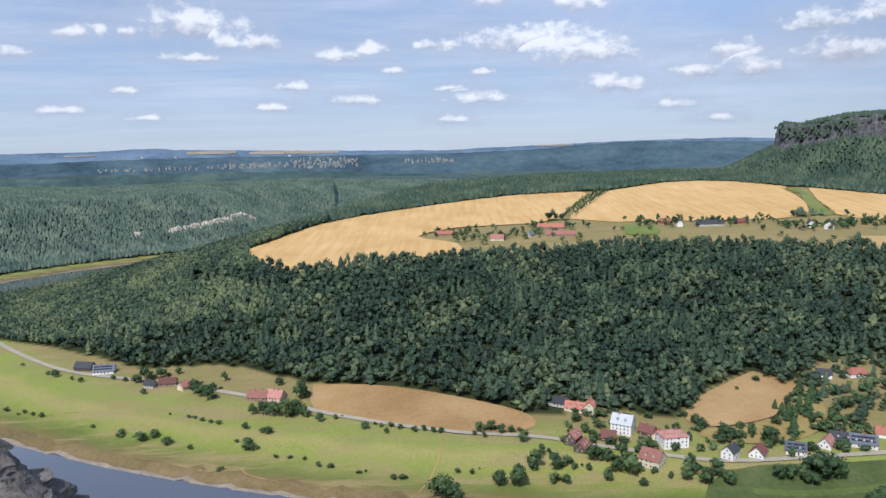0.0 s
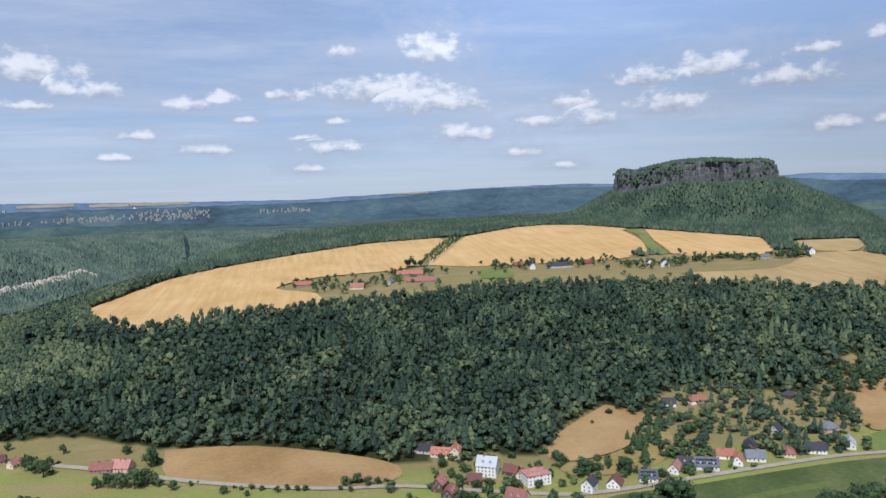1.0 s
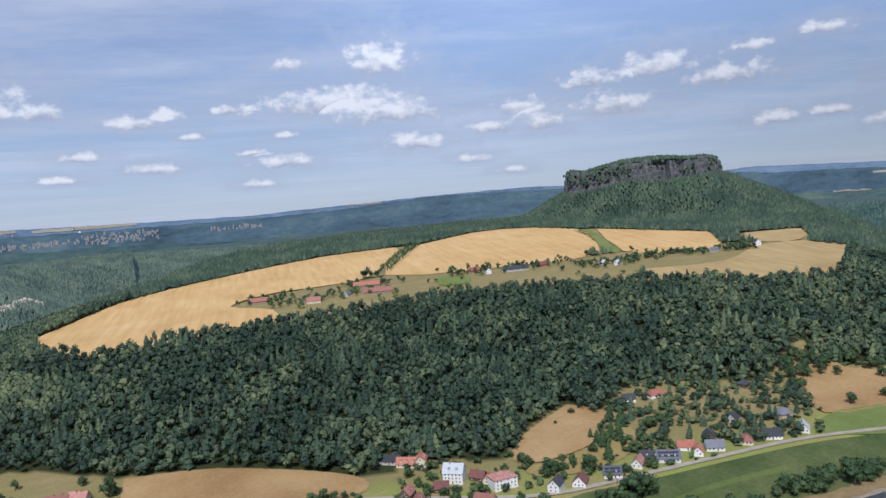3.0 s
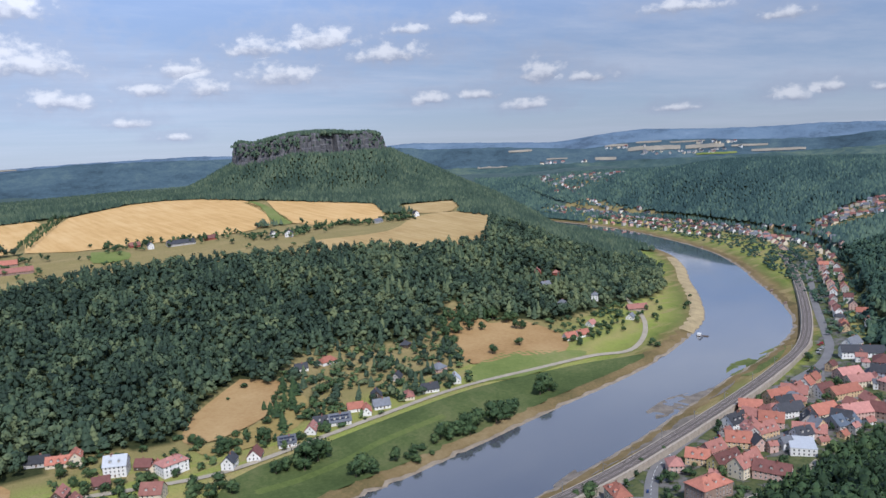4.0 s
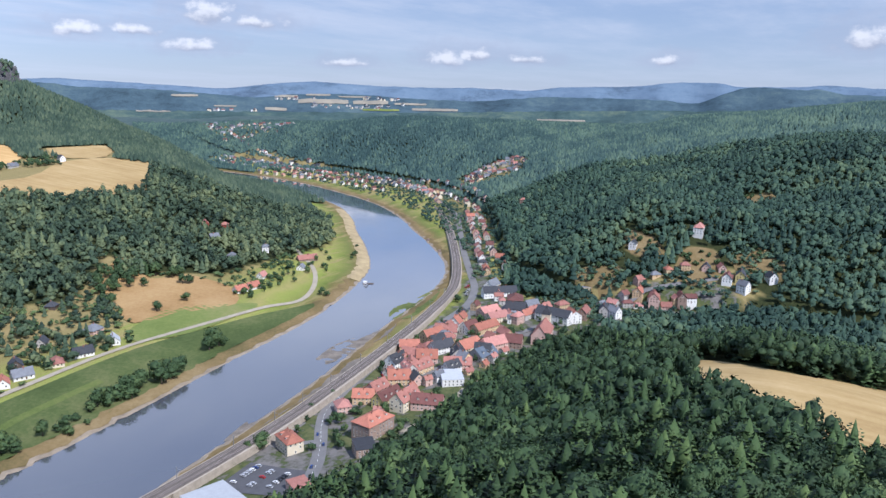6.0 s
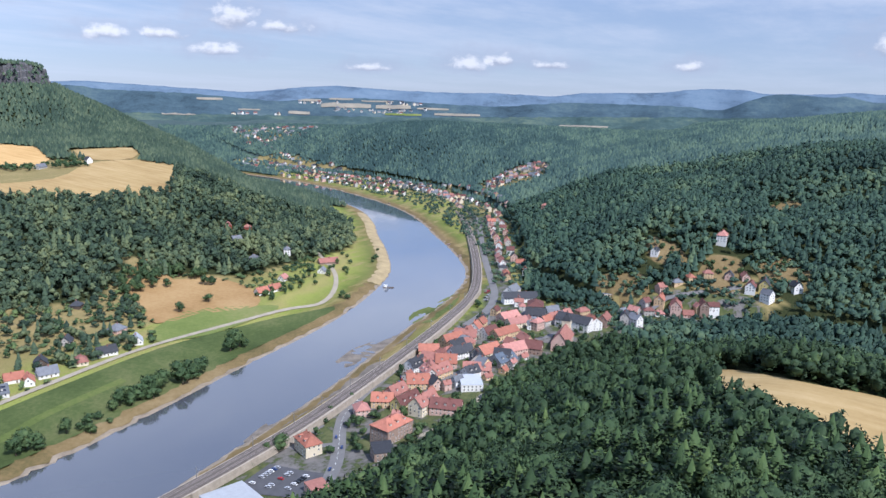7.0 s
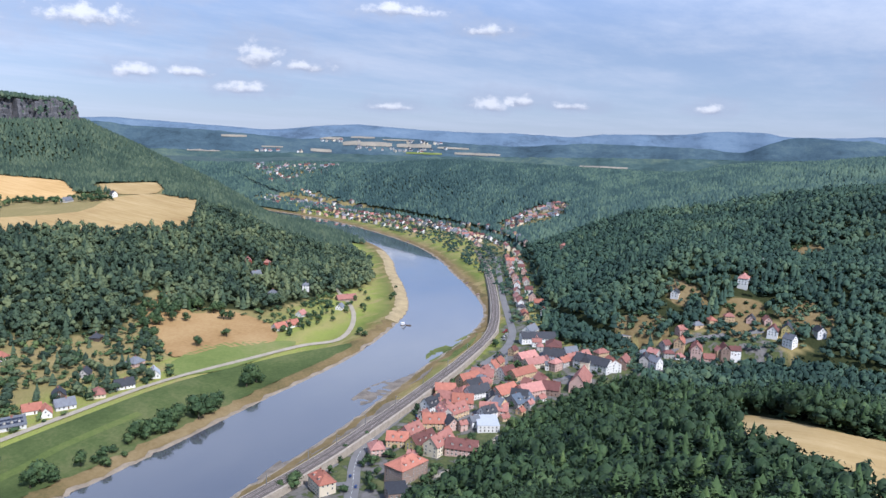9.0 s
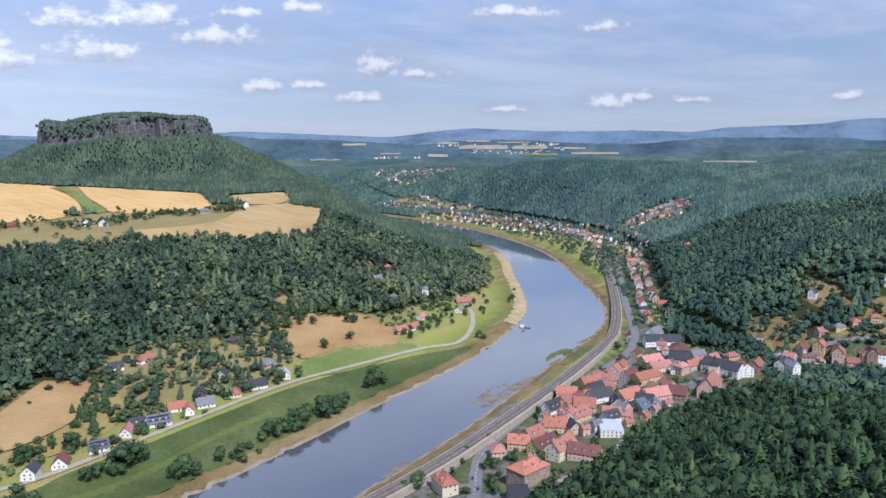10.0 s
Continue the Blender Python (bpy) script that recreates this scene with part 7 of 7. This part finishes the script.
def single_trees():
    g = random.Random(9)
    # willows and poplars on the near meadow
    for x, y, k in ((514, 486, 17), (507, 483, 13), (521, 484, 11), (430, 470, 15), (441, 469, 14), (451, 468, 14), (460, 470, 11), (413, 470, 15), (404, 468, 14), (395, 466, 15), (386, 465, 13), (378, 470, 13), (369, 468, 12), (360, 466, 8), (317, 460, 10),
                    (334, 458, 10), (326, 457, 6), (287, 462, 14), (279, 459, 12), (294, 458, 9), (345, 462, 6), (722, 505, 9), (-6, 489, 16), (3, 486, 13), (36, 506, 10), (50, 508, 11)):
        stand(KINDS, x, y, k * g.uniform(1.15, 1.5), k * g.uniform(1.15, 1.6), g)
        if y > 455 and x > 250 and g.random() < 0.6:
            stand(KINDS, x + g.uniform(-7, 7), y - g.uniform(2, 12), k * g.uniform(0.8, 1.25), k * g.uniform(0.9, 1.3), g)
    for x, y, k in MEADOW_BUSHES:
        stand(KINDS + BUSHES, x, y, k * g.uniform(0.55, 0.75), k * g.uniform(0.75, 1.05), g)
    for x, y, k in FARM_TREES + GARDEN_TREES + ROADSIDE_TREES:
        stand(KINDS, x, y, k * g.uniform(0.85, 1.1), k * g.uniform(0.85, 1.1), g)
        if g.random() < 0.45 and clear_of_houses(x + 6, y + 5, 8):
            stand(BUSHES, x + g.uniform(3, 7), y + g.uniform(3, 6), k * g.uniform(0.3, 0.55), k * g.uniform(0.5, 0.8), g)
    for x, y, k in ROAD_TREES + PASTURE_TREES:
        stand(KINDS, x, y, k * g.uniform(0.75, 0.95), k * g.uniform(0.9, 1.1), g)
    for x, y, k in PASTURE_PINES:
        stand(SPRUCES, x, y, k * g.uniform(0.7, 0.85), k * g.uniform(1.1, 1.4), g)
    # trees among the hillside gardens
    for poly, k in ((CLEAR_A, 16), (CLEAR_B, 13), (CLEAR_C, 18), (CLEAR_D, 16), (CLEAR_E, 14)):
        p = np.array(poly)
        n = 0
        while n < k:
            x, y = g.uniform(p[:, 0].min(), p[:, 0].max()), g.uniform(p[:, 1].min(), p[:, 1].max())
            if inside(np.array([x]), np.array([y]), poly)[0] and clear_of_houses(x, y, 8):
                stand(BUSHES + KINDS[:3], x, y, g.uniform(4, 9), g.uniform(6, 10), g)
                n += 1
    # conifer row up the sloping pasture, trees scattered on the tan pasture
    for x, y in ((567, 672), (560, 676), (572, 682), (599, 665), (552, 597), (598, 600), (638, 645), (594, 685), (535, 644), (606, 690), (618, 728), (612, 700), (585, 672), (628, 712), (645, 640), (531, 652), (640, 690), (655, 668)):
        stand(KINDS, x, y, g.uniform(11, 18), g.uniform(11, 17), g)
    # groves along the upper edge of the tan pasture
    for _ in range(26):
        u = g.random()
        x, y = 540 + 125 * u + g.gauss(0, 7), 655 + 55 * math.sin(u * 3.1) + g.gauss(0, 8)
        stand(KINDS + SPRUCES[:1], x, y, g.uniform(12, 18), g.uniform(12, 17), g)
    # gardens of the village
    garden = []
    while len(garden) < 125:
        x, y = g.uniform(320, 560), g.uniform(528, 745)
        p = (np.array([x]), np.array([y]))
        if not inside(*p, LOWLAND)[0] or inside(*p, FIELD_SLOPE)[0] or inside(*p, FIELD_TAN)[0] or inside(*p, FIELD_GREEN)[0] or y < 545 + 6 * math.sin(x / 30) or not clear_of_houses(x, y, 10):
            continue
        garden.append((x, y))
    garden = np.array(garden)
    plant("garden_trees", garden[:90], GARDEN_LEAF, SLOPE_HAZE_LEAF, (7, 15), (9, 17), 74, "leafy fruit and shade trees in the village gardens", (0.45, 0.22), "trees")
    plant("garden_conifers", garden[90:], MID_PINE, SLOPE_HAZE_LEAF, (8, 16), (14, 22), 75, "pointed conifers between the village gardens", (0.3, 0.2), "trees")
    n = 0
    while n < 40:
        x, y = g.uniform(100, 320), g.uniform(530, 650)
        if inside(np.array([x]), np.array([y]), LOWLAND)[0] and clear_of_houses(x, y, 9.5) and not inside(np.array([x]), np.array([y]), FIELD_SLOPE)[0]:
            stand(KINDS + BUSHES[:2], x, y, g.uniform(6, 11), g.uniform(7, 11), g)
            n += 1
    for cx, cy, sx, sy, k in ((690, 565, 40, 14, 16), (770, 590, 60, 30, 24), (880, 610, 60, 40, 14)):
        for _ in range(k):
            x, y = g.gauss(cx, sx / 1.5), g.gauss(cy, sy / 1.5)
            if clear_of_houses(x, y, 8):
                stand(KINDS, x, y, g.uniform(5, 10), g.uniform(6, 10), g)
    # fruit trees, hedges and shrubs too many to tell apart
    gr = np.random.RandomState(71)
    p = np.column_stack([gr.uniform(90, 900, 3600), gr.uniform(500, 780, 3600)])
    ok = inside(p[:, 0], p[:, 1], LOWLAND) & (river_gap(p[:, 0], p[:, 1])[0] > 95)
    for poly in (FIELD_SLOPE, FIELD_TAN, FIELD_GREEN, DARK_MEADOW, FIELD_BROWN):
        ok &= ~inside(p[:, 0], p[:, 1], poly)
    ok &= waves(p[:, 0], p[:, 1], 60, 72) > -0.35
    p = np.array([q for q in p[ok] if clear_of_houses(*q, 8)])[:330]
    plant("garden_shrubs", p, FAR_LEAF + MID_LEAF, LEAF, (3.5, 10), (5, 13), 73, "fruit trees, hedges and shrubs in the village gardens", (0.42, 0.25), "shrubs")
    # hamlet on the plateau and the avenue across the fields
    far, n = [], 0
    while n < 230:
        hx, hy = g.choice(FARMS_HOUSES)[:2]
        x, y = (g.uniform(-60, 950), g.uniform(1110, 1370)) if n % 10 == 0 else (g.gauss(hx, 34), g.gauss(hy + 10, 14))
        if inside(np.array([x]), np.array([y]), FARMS)[0] and clear_of_houses(x, y, 12):
            far.append((x, y))
            n += 1
    for i in range(90):
        u = g.random()
        far.append((640 + 270 * u + g.gauss(0, 6), 1205 + 20 * math.sin(u * 5) + g.gauss(0, 10)))
    far = [p for p in far if clear_of_houses(*p, 11)]
    plant("hamlet_trees", np.array(far), MID_LEAF, LEAF, (8, 15), (9, 15), 61, "green trees round the plateau hamlet", (0.36, 0.2), "trees")
    g2 = np.random.RandomState(44)
    p = np.column_stack([g2.uniform(2040, 2290, 1500), g2.uniform(1630, 2100, 1500)])
    p = np.vstack([p, np.column_stack([g2.uniform(1790, 2020, 900), g2.uniform(1240, 1810, 900)])])
    p = p[(inside(p[:, 0], p[:, 1], FAR_VILLAGE) | inside(p[:, 0], p[:, 1], VALLEY_FAR)) & (river_gap(p[:, 0], p[:, 1])[0] > 25)]
    p = np.array([q for q in p if clear_of_houses(*q, 9)])
    plant("village_trees", p, FAR_SPINDLE, RIDGE_HAZE_GREEN, (7, 12), (8, 12), 64, "green trees between far village houses", (0.45, 0.2), "trees")
    row = [(236 + 122 * i / 24 + o, 1392 + 285 * i / 24 + g.uniform(-3, 3)) for i in range(25) for o in (-8, 8)]
    plant("avenue_trees", np.array(row), MID_LEAF, LEAF, (13, 21), (6, 8.5), 62, "double row of slim poplars along a field lane", (0.36, 0.15), "trees")
    # town trees
    for x, y, k in ((372, 312, 12), (378, 316, 11), (366, 318, 9), (400, 268, 8), (410, 232, 9), (440, 318, 8), (612, 318, 9), (622, 322, 8), (690, 282, 11), (700, 288, 9), (668, 240, 11), (520, 268, 9),
                    (455, 262, 10), (430, 285, 9), (424, 290, 8), (392, 262, 7), (480, 248, 8), (500, 240, 8), (560, 300, 9), (770, 345, 9), (780, 350, 8), (720, 318, 9), (730, 322, 8), (345, 314, 6), (350, 317, 6)):
        stand(KINDS, x, y, k, k * g.uniform(0.9, 1.2), g)
    gr = np.random.RandomState(33)
    x, y = gr.uniform(880, 1860, 14000), gr.uniform(100, 1500, 14000)
    gap, inner = river_gap(x, y)
    ok = (inside(x, y, TOWN) | inside(x, y, HAMLET)) & (gap > 40) & ~inner
    far = np.array([p for p in zip(x[ok], y[ok]) if clear_of_houses(*p, 8)][:1150])
    x, y = gr.uniform(740, 990, 2400), gr.uniform(0, 260, 2400)
    ok = inside(x, y, TOWN) | inside(x, y, CLEAR_B) | inside(x, y, CLEAR_C) | inside(x, y, CLEAR_D) & (gr.uniform(size=2400) < 0.5)
    far = np.vstack([far, np.array([p for p in zip(x[ok], y[ok]) if clear_of_houses(*p, 8)][:330])])
    x, y = gr.uniform(380, 830, 2000), gr.uniform(205, 325, 2000)
    ok = inside(x, y, TOWN)
    yard = np.array([p for p in zip(x[ok], y[ok]) if clear_of_houses(*p, 10.5)][:110])
    plant("yard_trees", yard, GARDEN_LEAF, LEAF, (4, 9), (5, 9), 65, "small green trees in the yards of the old town", (0.4, 0.22), "trees")
    plant("town_trees", far, FAR_LEAF, HILL_HAZE_GREEN, (4.5, 10), (6, 12), 63, "green trees between the upstream houses", (0.36, 0.2), "trees")


single_trees()
for t in UNUSED.values():
    for o in list(t.children):
        bpy.data.objects.remove(o)
    bpy.data.objects.remove(t)

# ---- the fortress rock under the viewer, and the crag beside it ----
def crag(x, y, top, foot, seed, size):
    """A weathered sandstone crag: one rough body whose beds stand out and fall back unevenly."""
    g = np.random.RandomState(seed)
    k = 56
    a = np.arange(k) * 6.2832 / k
    lump = 1 + 0.16 * np.sin(2 * a + 1) + 0.10 * np.sin(5 * a + 2.2) + 0.05 * np.sin(9 * a)
    z, r, rows, shelf = top, size * 0.3, [], 0.0
    while z > foot:
        near = z > top - 7
        if g.random() < 0.28:
            shelf = g.uniform(-0.25, 0.35)
        tilt = 0.10 * np.sin(a + 0.8)
        rad = r * lump + shelf * (0.5 + 0.5 * np.sin(3 * a + z)) + g.uniform(-0.05, 0.05, k) + 0.09 * np.sin(17 * a + 3 * z)
        rows.append(np.column_stack([x + np.cos(a) * rad, y + np.sin(a) * rad, z + tilt * min(1, (top - z)) + g.uniform(-0.02, 0.02, k)]))
        h = g.uniform(0.05, 0.16) if near else 3.0
        z -= h
        r += h * (1.6 if z > top - 0.5 else 0.72 if near else 0.25)
    V = np.vstack(rows + [[[x, y, top + 0.05]]])
    n = len(rows)
    F = [(i * k + j, (i + 1) * k + j, (i + 1) * k + (j + 1) % k, i * k + (j + 1) % k) for i in range(n - 1) for j in range(k)] + [(n * k, j, (j + 1) % k) for j in range(k)]
    me = bpy.data.meshes.new("crag")
    me.from_pydata([tuple(v) for v in V], [], F)
    me.materials.append(CRAG)
    return tagged(new("crag", me), "grey weathered sandstone crag beside the parapet", "rock", kind="structure")


def crag_material():
    m, nt, b = material("grey sandstone", 0.92, 0, 0.15)
    co = nt.nodes.new("ShaderNodeTexCoord").outputs["Object"]
    n = calc(nt, "ADD", calc(nt, "MULTIPLY", noise_of(nt, 1.2, 5, 0.7, co, (1, 1, 2.5)), 0.6), calc(nt, "MULTIPLY", noise_of(nt, 9, 5, 0.7, co), 0.4))
    link(nt, ramp_of(nt, n, [(0.3, (0.05, 0.045, 0.042)), (0.5, (0.16, 0.145, 0.13)), (0.7, (0.34, 0.31, 0.28))]), b.inputs["Base Color"])
    bump_to(nt, b, noise_of(nt, 6, 5, 0.7, co), 0.9, 0.12)
    return m


CRAG = crag_material()
crag(-12.3, 17.5, 239.5, 186, 4, 0.45)


def fortress():
    g = np.random.RandomState(3)
    ang = np.radians(np.arange(0, 360, 7.5))
    # the brow runs close before the viewer and far out behind
    front = np.cos(ang - radians(40))
    rad = np.where(front > -0.2, 1.3, 1.3 + 55 * ramp((-front - 0.2) / 0.6)) + g.uniform(0, 0.15, len(ang))
    rows = []
    for z, o in ((244.5, 0.0), (238, 0.3), (230, 1.5), (221, 1.2), (212, 3.0), (200, 3.4), (184, 6.0)):
        rr = rad + o + g.uniform(-0.3, 0.3, len(ang)) * (z < 244)
        rows.append(np.column_stack([rr * np.sin(ang), rr * np.cos(ang), np.full(len(ang), z)]))
    k = len(ang)
    v = np.vstack(rows + [[[0, 0, 244.5]]])
    f = [(i * k + j, (i + 1) * k + j, (i + 1) * k + (j + 1) % k, i * k + (j + 1) % k) for i in range(len(rows) - 1) for j in range(k)]
    me = bpy.data.meshes.new("fortress_rock")
    me.from_pydata([tuple(p) for p in v], [], [t[::-1] for t in f] + [(len(v) - 1, (j + 1) % k, j) for j in range(k)])
    me.materials.append(CRAG)
    tagged(new("fortress_rock", me), "sheer sandstone rock that carries the fortress terrace", "rock", kind="structure")


fortress()
